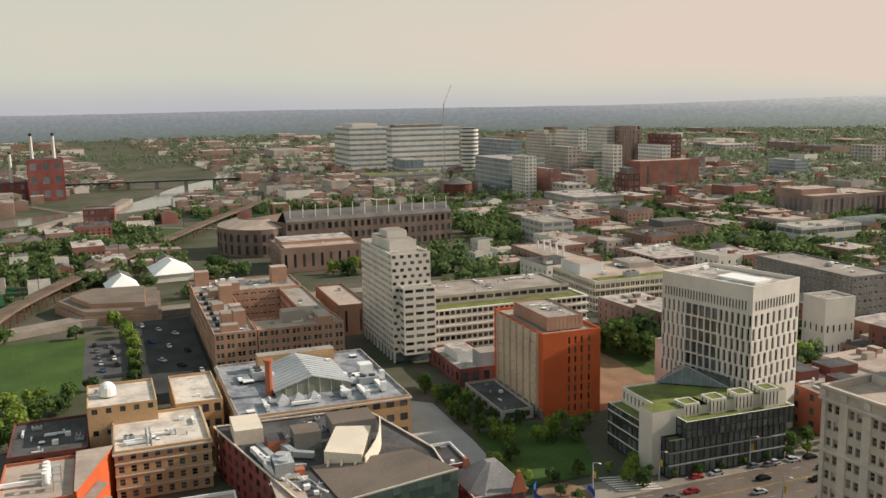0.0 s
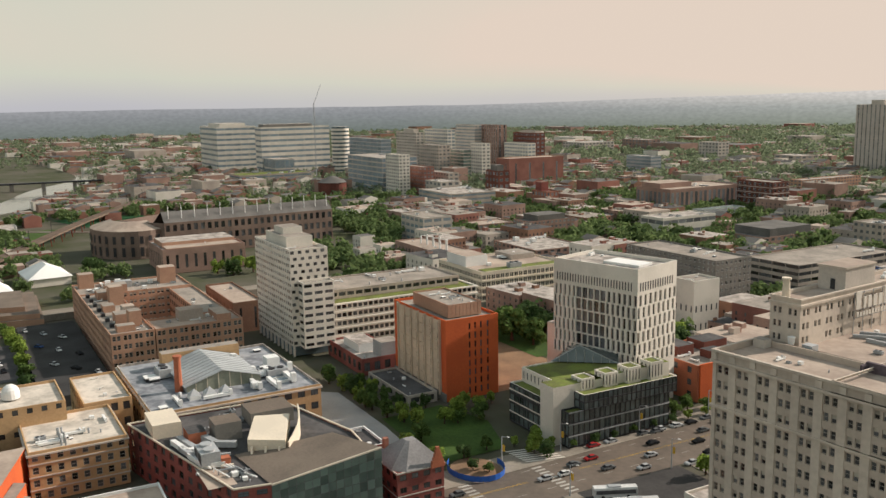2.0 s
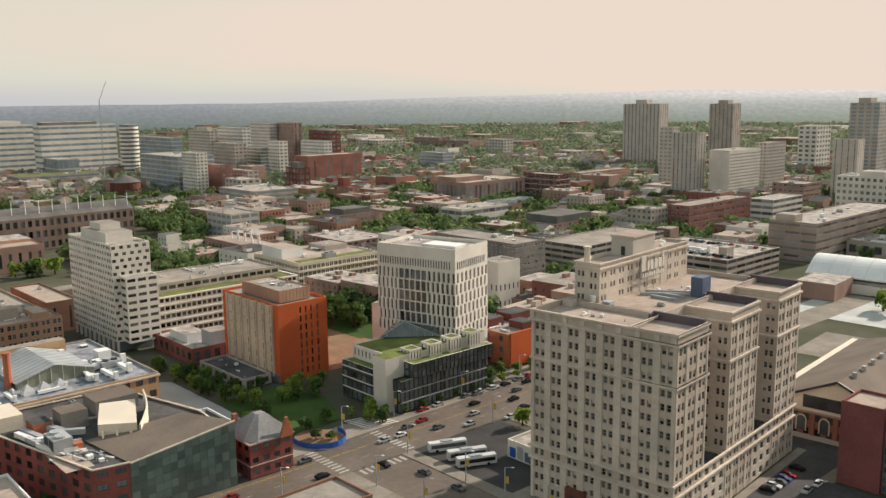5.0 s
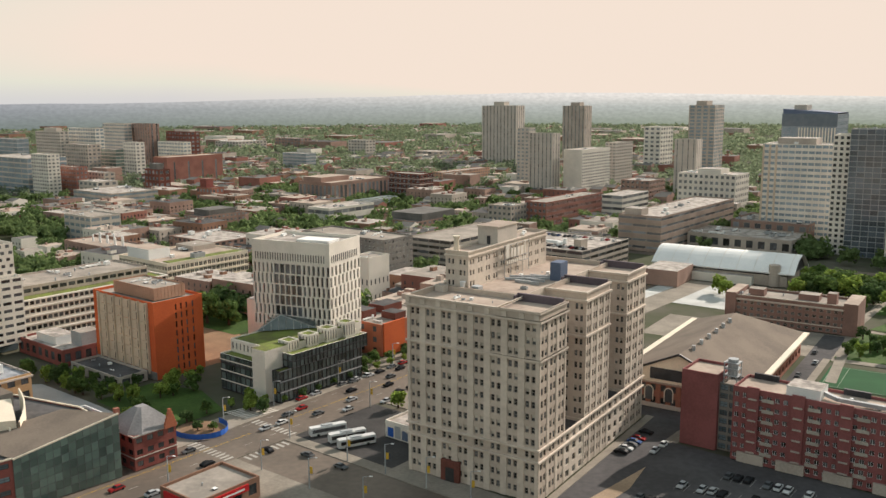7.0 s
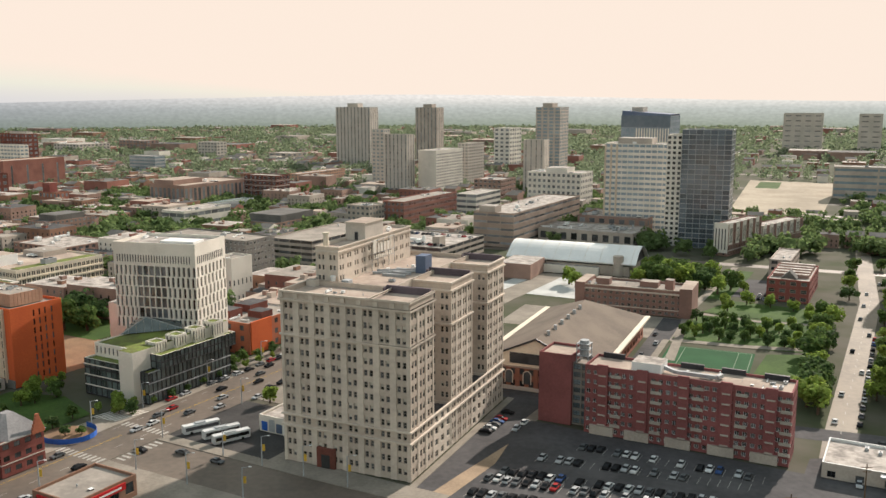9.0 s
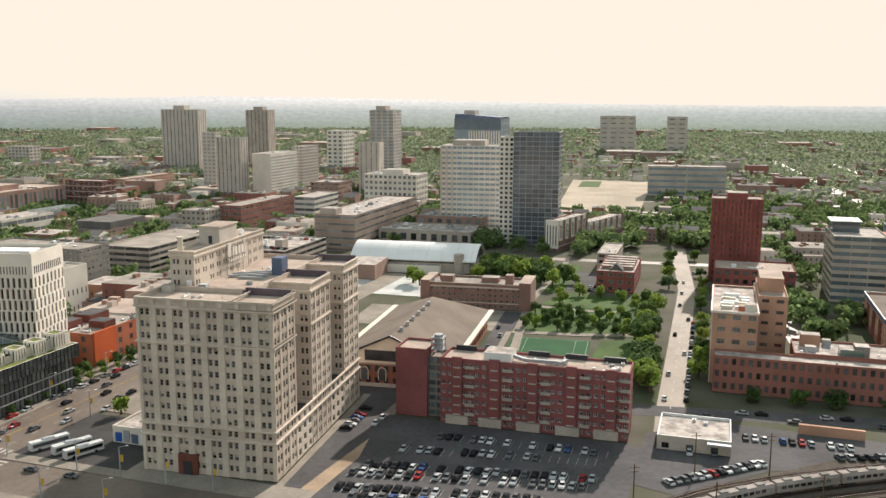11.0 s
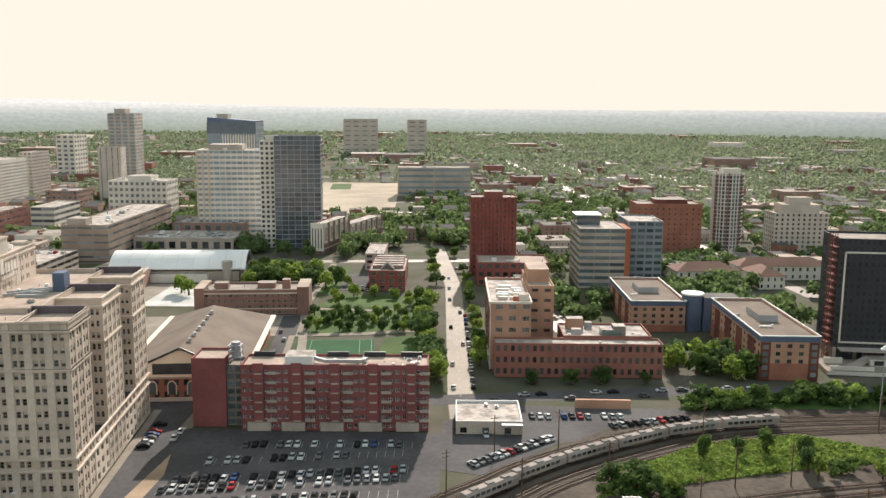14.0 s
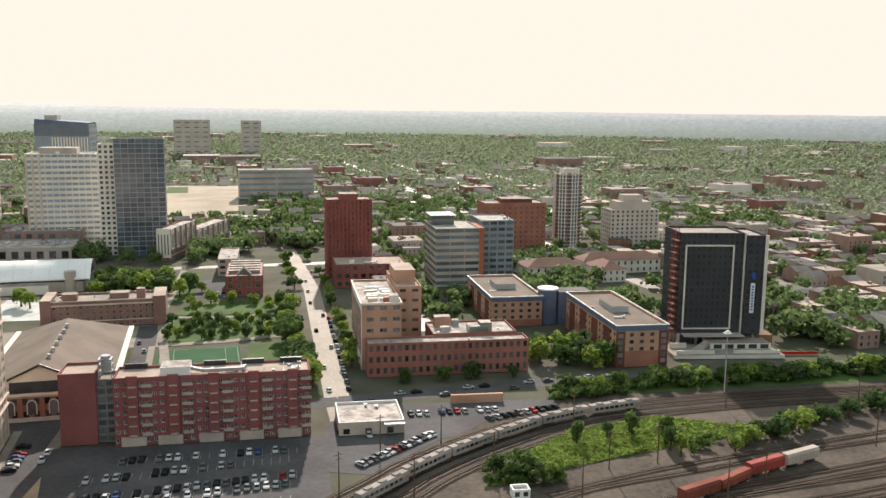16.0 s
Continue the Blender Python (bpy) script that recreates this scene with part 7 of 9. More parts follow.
sheet("lawn", [(44.1, 271.7), (56.2, 271), (62.6, 358.9), (54.5, 359.3)], -0.12, GRASS, "long strip of lawn by the path", "lawn")
sheet("park_ground", [(41, 177), (102.6, 181.5), (103.2, 232.1), (46.9, 237.3)], -0.18, GRASS, "grassy park ground under small trees", "park")
ribbon("footpath", [(46.4, 148.3), (41, 239.7), (50.5, 369.5)], 4, -0.08, PAVING, "pale footpath through the park", "path")
ribbon("footpath", [(41.3, 180), (72, 181.3), (105.2, 187.4)], 5, -0.07, PAVING, "curving pale park path", "path")
ribbon("footpath", [(44.7, 235.4), (74.6, 229.7), (105.4, 233)], 4, -0.07, PAVING, "pale path across the park", "path")
sheet("parking_lot", [(52.2, 282.3), (73.3, 281.1), (78.3, 334), (57.3, 335.1)], -0.2, LOT, "small asphalt car park behind the red brick house", "parking lot")
kerbed([(-85.7, -37.8), (27.9, -47.4), (29, -31.9), (-84.5, -22)], "shaded concrete pavement across the street")
sheet("parking_lot", [(-95.2, -120), (13.5, -129.5), (17.5, -46.7), (-90.9, -37.1)], -0.25, LOT, "asphalt yard round the corner store", "parking lot")
sheet("plaza", [(-71.7, 247), (-15.5, 243.1), (-10.3, 294.9), (-66.4, 298.5)], -0.12, mat("white_paving", (0.5, 0.5, 0.48)), "pale paved court before the arena", "plaza")
sheet("gravel_lot", [(16, 640), (96, 640), (112, 1000), (6, 1012)], -0.2, mat("pale_gravel", (0.42, 0.36, 0.28), (0.30, 0.255, 0.2), 0.95, spec=0.05, coarse=0.02, fine=0.2), "broad empty gravel lot", "lot")
sheet("lawn", rect(20, 905, 46, 990), -0.16, GRASS, "strip of green on the gravel lot", "lawn")
FOOT.append((6, 640, 112, 1010))
sheet("lawn", [(-373.4, -163.8), (-280.7, -171.6), (-278.2, -125.7), (-370.2, -117.8)], -0.1, GRASS, "mown green playing field", "field")
sheet("parking_lot", [(-357.3, -118.9), (-296.3, -124.1), (-295.1, -105.5), (-355.8, -100.3)], -0.12, LOT, "small car park beside the field", "parking lot")
g = Geo()
g.prism([(-372.5, -94.7), (-251.0, -105.3), (-249.3, -79.5), (-370.2, -69.1)], -0.3, 4)
tagged(g.make("parking_deck", mat("deck_asphalt", (0.06, 0.058, 0.058), (0.04, 0.039, 0.039), 0.9, spec=0.05)), "raised dark asphalt parking deck", "parking deck", kind="structure")
ribbon("road", [(-356.9, -191.7), (-381.5, -163.1), (-397.6, -119.5), (-400.4, -72.7), (-392.4, 33.7), (-387.2, 122.1)], 12, 3.2, PAVING, "raised pale concrete road", "road", thick=3.4)
sheet("sports_field", [(-525.8, -173.4), (-466.2, -178.6), (-463.9, -151.6), (-523.4, -146.5)], -0.1, TURF, "green tennis courts", "sports field")
sheet("running_track", [(-585.3, -195), (-531.6, -197.1), (-528.7, -160.7), (-580.5, -157.7)], -0.1, mat("red_track", (0.35, 0.09, 0.05)), "red running track", "track")
sheet("lawn", [(-785.4, -142.9), (-580.5, -157.7), (-531.1, -98), (-607.5, -60.5), (-759, 1.7)], -0.15, GRASS, "rough green park with trees", "park")
sheet("sports_field", [(-828.1, 7.4), (-692.5, 37.5), (-673.6, 95.6), (-822.2, 88.6)], -0.1, TURF, "green sports field by the river", "sports field")
ribbon("river", curve([(-832.8, -276.7), (-902, -101.3), (-1001.3, 6), (-1166.3, 76.5), (-1362.2, 177.2), (-1752.5, 197.7)]), 62, -0.15, WATER, "slow grey-brown river", "river")
ribbon("road", [(-670.1, -194), (-812.3, -119.3), (-913.2, -58.1), (-1009.7, -29.4)], 12, 5, PAVING, "pale expressway on an embankment", "road", thick=5.2)
ribbon("road", [(-873.9, 131.6), (-1108.3, 185.1), (-1525.5, 299.6), (-2082.9, 404.7)], 18, 6, PAVING, "pale expressway running into the distance", "road", thick=6.2)
ribbon("road", [(-1035.9, -133.5), (-765.2, -33.5), (-689.2, 57.6), (-622.3, 111.2)], 10, 0.1, ASPHALT, "riverside road", "road", thick=0.3)
# further streets
for x in (-420, -640, 170, 330, 420, 520):
    sheet("road", rect(x - 5, 180, x + 5, 1500), Z_ROAD - 0.004, ASPHALT, "long straight city street", "road")
for y in (380, 545, 660, 760, 900, 1100):
    sheet("road", rect(-1000, y - 5, 900, y + 5), Z_ROAD - 0.008, ASPHALT, "long cross street of the city", "road")

# lane lines and crossings
g = Geo()
for x in (-106, -99.5, -93):
    for k in range(110):
        y = -200 + 5 * k
        if x != -99.5:
            if k % 2 == 0:
                g.poly([(*p, Z_ROAD + 0.02) for p in rect(x - 0.1, y, x + 0.1, y + 3)])
g2 = Geo()
for dx in (-0.25, 0.15):
    g2.poly([(*p, Z_ROAD + 0.02) for p in rect(-99.5 + dx, -200, -99.4 + dx, -12)])
    g2.poly([(*p, Z_ROAD + 0.02) for p in rect(-99.5 + dx, 6, -99.4 + dx, 400)])
for k in range(12):
    for y in (-31, -6):
        x = -111 + 2 * k
        g.poly([(*p, Z_ROAD + 0.02) for p in rect(x, y, x + 0.9, y + 3.4)])
for k in range(8):
    y = -26 + 2.1 * k
    g.poly([(*p, Z_ROAD + 0.024) for p in rect(-86, y, -82.5, y + 0.9)])
g3 = Geo()
for k in range(60):
    y = 88 + 5 * k
    x = 110.3 + (y - 85) * 0.072
    if k % 2 == 0:
        g3.poly([(*p, Z_ROAD + 0.03) for p in rect(x - 0.1, y, x + 0.1, y + 3)])
tagged(g3.make("lane_marking", PAINT_WHITE), "worn white lane lines of the sunlit street", "road marking", kind="stuff")
tagged(g.make("lane_marking", PAINT_WHITE, m=AVENUE_FRAME), "worn white lane lines and crossings", "road marking", kind="stuff")
tagged(g2.make("lane_marking", PAINT_YELLOW, m=AVENUE_FRAME), "double yellow centre line", "road marking", kind="stuff")

# stall lines
LOT_SLOPE = 0.15
ROWS = [(20, 84, -1.5), (14, 84, 4.2), (14, 84, 14.5), (16, 84, 20.3), (22, 84, 33.5), (30, 86, 47.5)]
g = Geo()
for x0, x1, yb in ROWS:
    k = 0
    while x0 + 2.7 * k < x1:
        x = x0 + 2.7 * k
        y = yb + LOT_SLOPE * (x - 20) * (1 if yb < 45 else 0.2)
        g.poly([(*p, -0.2) for p in rect(x - 0.06, y - 2.6, x + 0.06, y + 2.6)])
        k += 1
tagged(g.make("stall_line", PAINT_WHITE, m=LOT_FRAME), "white painted parking stall lines", "road marking", kind="stuff")


# ---- cars ----
CAR_PAINT = [mat("car_" + n, c, rough=0.7, bump=0.0, spec=0.05) for n, c in (
    ("white", (0.62, 0.62, 0.61)), ("silver", (0.42, 0.43, 0.44)), ("black", (0.02, 0.02, 0.022)), ("grey", (0.13, 0.135, 0.14)), ("red", (0.32, 0.03, 0.03)), ("blue", (0.05, 0.09, 0.22)))]
TYRE = mat("tyre", (0.02, 0.02, 0.02), rough=0.9)
CAR_NAMES = ("white", "silver", "black", "dark grey", "red", "blue")


def car_meshes():
    hull = [(-2.25, 0.35), (-2.2, 0.75), (-2.05, 0.95), (-1.25, 0.98), (0.95, 0.98), (2.0, 0.85), (2.25, 0.65), (2.25, 0.35)]
    w = 0.88
    side = Geo()
    n = len(hull)
    for s in (-1, 1):
        side.v += [(x, s * w * (0.93 if z > 0.9 else 1), z) for x, z in hull]
    side.f = [tuple(range(n)), tuple(range(2 * n - 1, n - 1, -1))] + [(i, i + n, (i + 1) % n + n, (i + 1) % n) for i in range(n)]
    side.m = [0] * len(side.f)
    # cabin roof joined to the hull by pillars
    k = len(side.v)
    side.v += [(-1.15, -0.62, 1.46), (0.35, -0.62, 1.46), (0.35, 0.62, 1.46), (-1.15, 0.62, 1.46), (-1.15, -0.62, 1.4), (0.35, -0.62, 1.4), (0.35, 0.62, 1.4), (-1.15, 0.62, 1.4)]
    side.f += [tuple(k + i for i in f) for f in ((0, 1, 2, 3), (0, 4, 5, 1), (1, 5, 6, 2), (2, 6, 7, 3), (3, 7, 4, 0))]
    side.m += [0] * 5
    glass = Geo()
    lo = [(-1.9, -0.8, 0.96), (1.05, -0.8, 0.96), (1.05, 0.8, 0.96), (-1.9, 0.8, 0.96)]
    hi = [(-1.2, -0.63, 1.41), (0.38, -0.63, 1.41), (0.38, 0.63, 1.41), (-1.2, 0.63, 1.41)]
    glass.v = lo + hi
    glass.f = [(0, 1, 5, 4), (1, 2, 6, 5), (2, 3, 7, 6), (3, 0, 4, 7), (4, 5, 6, 7)]
    glass.m = [0] * 5
    wheel = Geo()
    ring = [(0.33 * math.cos(2 * math.pi * i / 10), 0.33 * math.sin(2 * math.pi * i / 10)) for i in range(10)]
    wheel.v = [(x, -0.11, z) for x, z in ring] + [(x, 0.11, z) for x, z in ring]
    wheel.f = [tuple(range(10)), tuple(range(19, 9, -1))] + [(i, i + 10, (i + 1) % 10 + 10, (i + 1) % 10) for i in range(10)]
    wheel.m = [0] * 12
    return [side.mesh("body", [p]) for p in CAR_PAINT], glass.mesh("glasshouse", [mat("car_glass", (0.03, 0.032, 0.036), rough=0.6, bump=0.0, spec=0.08)]), wheel.mesh("wheel", [TYRE])


BODY, CAR_GLASS, WHEEL = car_meshes()
car_seed = random.Random(5)
CARS = {}


def car(x, y, z, deg, colour=None, where="parked in the car park", group="parked cars"):
    c = car_seed.choices(range(6), (22, 20, 26, 24, 7, 4))[0] if colour is None else colour
    key = (c, where)
    if key in CARS:
        made = copy_thing(CARS[key], pose(x, y, z, 0, 0, deg))
        return made
    root = thing("car", f"{CAR_NAMES[c]} car {where}", "car", x, y, z, deg, group)
    for name, me, at in (("body", BODY[c], (0, 0, 0)), ("glasshouse", CAR_GLASS, (0, 0, 0))):
        ob = new(name, me)
        ob.parent, ob.location = root, at
    for wx in (-1.4, 1.4):
        for wy in (-0.8, 0.8):
            ob = new("wheel", WHEEL)
            ob.parent, ob.location = root, (wx, wy, 0.33)
    CARS[key] = root
    return root


FILL = (0.9, 0.94, 0.92, 0.85, 0.5, 0.5)
for (x0, x1, yb), fill in zip(ROWS, FILL):
    k = 0
    while x0 + 2.7 * (k + 1) < x1:
        x = x0 + 2.7 * (k + 0.5)
        y = yb + LOT_SLOPE * (x - 20) * (1 if yb < 45 else 0.2)
        if car_seed.random() < fill and (yb > 10 or x < 72 - yb * 0.5):
            car(*placed(LOT_FRAME, x, y + car_seed.uniform(-0.3, 0.3)), -0.22, 85 + car_seed.choice((0, 180)) + car_seed.uniform(-2, 2))
        k += 1
for k in range(14):
    t = k / 13
    car(*placed(TRACK_FRAME, 100 + 25 * t, 31.5 + 22 * t), -0.21, 125 + car_seed.choice((0, 180)), where="parked beside the tracks")
for k in range(12):
    if k % 5 != 3:
        car(*placed(TRACK_FRAME, 121 + 2.8 * k, 74 + 0.1 * k), -0.21, 90 + car_seed.choice((0, 180)), where="parked beside the tracks")
for k in range(10):
    car(*placed(TRACK_FRAME, 148 + 2.9 * k, 66 + 0.95 * k), -0.21, 105 + car_seed.choice((0, 180)), where="parked beside the tracks")
for x, y in ((5.6, 44), (5.8, 47.2), (6, 50.4), (6.1, 53.6), (6.2, 56.8), (6.4, 63), (13.9, 50), (14.6, 56.5), (-8, 82.5), (34.5, 150), (36.8, 171), (33.8, 186), (106, 52), (114.9, 47.3), (122.3, 48.7)):
    car(x, y, -0.2, car_seed.choice((0, 180)) + (0 if x < 12 else 90), where="parked by the kerb")
AVENUE = [(-99.1, 0.5, 84.1), (-98.3, 7.5, 84.1), (-101.8, 14, 84.1), (-102.1, 21.2, 84.3), (-93.9, 20.4, 84.2), (-85.8, -12.3, -5.4), (-73.1, -8.4, -5.5), (-58.9, -9.9, -5.5), (-105.6, -25.7, 84.2), (-93.4, -29.3, 84.1), (-105.6, 53.9, 84.3), (-104.9, 62.9, 84.4),
          (-104.3, 68.9, 84.5), (-100.1, 76.6, 84.5), (-91.9, 57.7, 84.4), (-99.4, 45.2, 84.2), (-81.8, 42.6, 84.4), (-81.1, 49.6, 84.5), (-83.8, 77.2, 84.5), (-87.7, 97.7, 84.7), (-102.4, 86.9, 84.5), (-101.8, 92.9, 84.5), (-90.8, -51, 83.3), (-91.7, 128.3, 84.7), (-77.7, 147.3, 84.8), (-101.6, -54.5, 84), (-109.3, -70.4, 85.4), (-115.6, -39.9, 84.4), (-93.1, 37.6, 84.2), (-87.9, 29, 84.2), (-97.1, 66.3, 84.5), (-84.5, 119.6, 84.7)]
AVENUE += [(*placed(AVENUE_FRAME, -110.6, 20 + 6.8 * k), 84.4) for k in range(22) if k % 4 != 2] + [(*placed(AVENUE_FRAME, -88.4, 40 + 7 * k), 84.4) for k in range(14) if k % 3]
for x, y, a in AVENUE:
    car(x, y, Z_ROAD, a + car_seed.choice((0, 180)), where="on the broad avenue", group="cars on the avenue")
for k in range(9):
    y = 98 + 31 * k
    x = 110.3 + (y - 85) * 0.072 + car_seed.choice((-2.6, 2.6))
    car(x, y, Z_ROAD, 86, where="on the sunlit street", group="cars on the street")
for k in range(14):
    y = 98 + 9 * k
    car(115.3 + (y - 85) * 0.072, y, Z_ROAD, 86, where="parked along the sunlit street")
for k in range(12):
    x = 124.4 + 9 * k + car_seed.uniform(-2, 2)
    car(x, 83.8 + (x - 124.4) * 0.038 + (3.5 if k % 3 else -2), Z_ROAD, 2 + 180 * (k % 2), where="on the street by the brick block", group="cars on the street")
for k in range(44):
    x, y = -29 + 2.7 * (k % 22), -21 + 38 * (k // 22) + (k % 3) * 1.2
    if car_seed.random() < 0.8:
        car(*placed(GARAGE_FRAME, x, y), 14.25, 85, where="on the garage roof", group="cars on the garage roof")
for k in range(9):
    car(-349.6 + 5.5 * k, -115.2 + (k % 2) * 6, -0.1, 0, where="in the small car park")
    car(-359.8 + 11 * k, -92.7 + (k % 3) * 6, 4.0, 10 * (k % 4), where="on the raised deck")
for k in range(8):
    car(70.9 + 3 * (k % 4), 280.2 + 9 * (k // 4), -0.25, 90, where="behind the red brick house")


# ---- buses ----
def bus(x, y, deg, length=12.0):
    root = thing("bus", "white city bus with a dark window band", "bus", x, y, -0.24, deg, "buses in the lot")
    g = Geo()
    l = length / 2
    prof = [(-1.25, 0.4), (1.25, 0.4), (1.28, 2.6), (1.1, 3.05), (-1.1, 3.05), (-1.28, 2.6)]
    n = len(prof)
    g.v = [(-l, a, z) for a, z in prof] + [(l, a, z) for a, z in prof]
    g.f = [tuple(range(n))[::-1], tuple(range(n, 2 * n))] + [(i, (i + 1) % n, (i + 1) % n + n, i + n) for i in range(n)]
    g.m = [0] * len(g.f)
    g.make("body", CAR_PAINT[0], root)
    for s in (-1, 1):
        g = Geo()
        g.box(-l + 0.5, s * 1.29 - 0.02, 1.35, l - 0.5, s * 1.29 + 0.02, 2.45)
        g.make("window_band", GLASS, root)
    g = Geo()
    g.box(l, -1.1, 1.2, l + 0.03, 1.1, 2.7)
    g.make("windscreen", GLASS, root)
    g = Geo()
    g.box(-2, -0.8, 3.05, 1.5, 0.8, 3.35)
    g.make("roof_unit", GREY_METAL, root)
    for wx in (-l + 2.4, l - 2.6):
        for wy in (-1.12, 1.12):
            ob = new("wheel", WHEEL)
            ob.parent, ob.matrix_basis = root, Matrix.Translation((wx, wy, 0.5)) @ Matrix.Diagonal((1.5, 1.5, 1.5, 1))
    return root


bus(-79.6, 8.7, 60)
bus(-71, 7.9, 60)
bus(-65.6, 5.8, 60)
bus(-50.1, 99.6, 90, 11)


# ---- rails ----
def track(line, label="pair of rusty rails on wooden sleepers", z=-0.1):
    root = thing("railway_track", label, "railway track", 0, 0, 0)
    pts = curve(line, 10)
    g = Geo()
    o = strip(pts, 3.4)
    n = len(pts)
    for i in range(n - 1):
        g.poly([(*p, z) for p in (o[i], o[i + 1], o[2 * n - 2 - i], o[2 * n - 1 - i])])
    g.make("ballast_bed", BALLAST, root)
    for w in (-0.72, 0.72):
        g = Geo()
        for (a, b) in zip(pts, pts[1:]):
            d = (Vector(b) - Vector(a)).normalized()
            s = Vector((-d.y, d.x)) * w
            g.bar((a[0] + s.x, a[1] + s.y, z + 0.2), (b[0] + s.x, b[1] + s.y, z + 0.2), 0.14)
        g.make("rail", STEEL, root)
    g = Geo()
    for (a, b) in zip(pts, pts[1:]):
        v = Vector(b) - Vector(a)
        d = v.normalized()
        s = Vector((-d.y, d.x)) * 1.3
        m = max(1, int(v.length / 0.9))
        for k in range(m):
            c = Vector(a) + v * (k + 0.5) / m
            e = d * 0.13
            g.poly([(c.x + s.x - e.x, c.y + s.y - e.y, z + 0.06), (c.x - s.x - e.x, c.y - s.y - e.y, z + 0.06), (c.x - s.x + e.x, c.y - s.y + e.y, z + 0.06), (c.x + s.x + e.x, c.y + s.y + e.y, z + 0.06)])
    tagged(g.make("sleeper", WOOD, root), kind="stuff")
    return pts


YARD_GRAVEL = mat("yard_gravel", (0.115, 0.096, 0.078), (0.06, 0.05, 0.042), 0.95, spec=0.05, coarse=0.04, fine=0.5, bump=0.4)
sheet("rail_yard", [(83.7, -71.1), (435.1, -123.3), (558.3, -5), (562.9, 49.8), (321.1, 60.9), (242.8, 71.6), (191.8, 67), (161.5, 55.4), (132.3, 33.1), (110, 16.3), (96.1, 0.8)], -0.2, YARD_GRAVEL, "brown gravel ground of the rail yard", "rail yard")
TRAIN = [(85.9, -21.3), (99.6, -6.7), (113.5, 4.7), (127.7, 16.8), (153.1, 32.2), (184.8, 46), (223.1, 51.5), (277.3, 50.7), (352.1, 43.3), (494.3, 29.3)]
track(TRAIN)
for off in (-10.5, -6, 5, 9.5):
    track([(x - off * 0.62, y + off * 0.78) for x, y in TRAIN])
YARD = [[(131, -27.7), (164.1, -10.7), (205.7, -4.5), (253.8, 1.6), (305.8, 6), (426.5, 17.6)], [(142.9, -35.9), (181, -21.7), (217.3, -17), (287.2, -8.8), (359.5, 0.6), (447.8, 6.4)], [(152.7, -43.9), (195.8, -32.5), (243.8, -28.9), (303.4, -21), (424.3, -6.4)],
        [(167.7, -52.7), (210.5, -43.2), (269.6, -36.9), (346.2, -27.3), (457.1, -14.9)], [(182.7, -61.2), (230.9, -52.7), (290.2, -46.5), (366.8, -38.4), (466.8, -28)], [(175.2, -27.4), (223.1, -22.2), (271.2, -19.6), (347.6, -11.1), (447, -2.3)],
        [(202.7, -72.5), (256.6, -63.3), (321.8, -55.9), (464.7, -43.6)], [(155.8, -9.6), (198.7, -0.3), (254.3, 6.5), (317.2, 13.1), (404.9, 20.5)]]
for line in YARD:
    track(line)
for line in YARD[1:5] + YARD[6:7]:
    track([(x + 0.9, y - 4.4) for x, y in line])


def on_line(pts, s):
    """The place and heading s metres along a line."""
    for a, b in zip(pts, pts[1:]):
        v = Vector(b) - Vector(a)
        if s <= v.length:
            c = Vector(a) + v * s / v.length
            return c.x, c.y, math.degrees(math.atan2(v.y, v.x))
        s -= v.length
    return pts[-1][0], pts[-1][1], 0.0


def rail_car(x, y, deg, length, h, body, label, name="train_car", windows=True, group="train"):
    root = thing(name, label, "railway car", x, y, 0.1, deg, group)
    g = Geo()
    l = length / 2
    prof = [(-1.45, 0.9), (1.45, 0.9), (1.5, h - 0.8), (1.1, h), (-1.1, h), (-1.5, h - 0.8)]
    n = len(prof)
    g.v = [(-l, a, z) for a, z in prof] + [(l, a, z) for a, z in prof]
    g.f = [tuple(range(n))[::-1], tuple(range(n, 2 * n))] + [(i, (i + 1) % n, (i + 1) % n + n, i + n) for i in range(n)]
    g.m = [0] * len(g.f)
    g.make("body", body, root)
    for wx in (-l + 3.2, l - 3.2):
        g = Geo()
        g.box(wx - 1.6, -1.1, 0.1, wx + 1.6, 1.1, 0.9)
        g.make("bogie", DARK_METAL, root)
    if windows:
        for s in (-1, 1):
            for k in range(int(length / 2.1) - 1):
                g = Geo()
                a = -l + 1.4 + 2.1 * k
                g.box(a, s * 1.5 - 0.03, 1.9, a + 1.5, s * 1.5 + 0.03, 2.8)
                g.make("window", GLASS, root)
        for k in range(3):
            g = Geo()
            a = -l + length * (0.2 + 0.3 * k)
            g.box(a - 1.2, -0.8, h, a + 1.2, 0.8, h + 0.35)
            g.make("roof_unit", DARK_CONCRETE, root)
    else:
        for k in range(int(length / 1.6)):
            g = Geo()
            a = -l + 0.6 + 1.6 * k
            g.box(a, -1.56, 1.0, a + 0.15, -1.45, h - 0.8)
            g.make("side_rib", body, root)
    return root


SILVER = mat("train_silver", (0.33, 0.285, 0.26), (0.24, 0.21, 0.19), 0.85, metal=0.0, spec=0.05)
tp = curve(TRAIN, 12)
for k in range(6):
    x, y, a = on_line(tp, 34 + 21.6 * k)
    rail_car(x, y, a, 20.6, 3.7, SILVER, "silver commuter train car on a curve")
RUST = mat("rust_red", (0.24, 0.07, 0.045), (0.16, 0.05, 0.035), 0.85)
SIGNAL_RED = mat("engine_red", (0.30, 0.055, 0.04), (0.22, 0.05, 0.04), 0.7)
yp = curve([(175.1, -28.5), (189.2, -23.9), (203.3, -19.4), (223.1, -11.2), (233.9, -8.6), (251.2, -4.6), (294.6, 1)], 10)
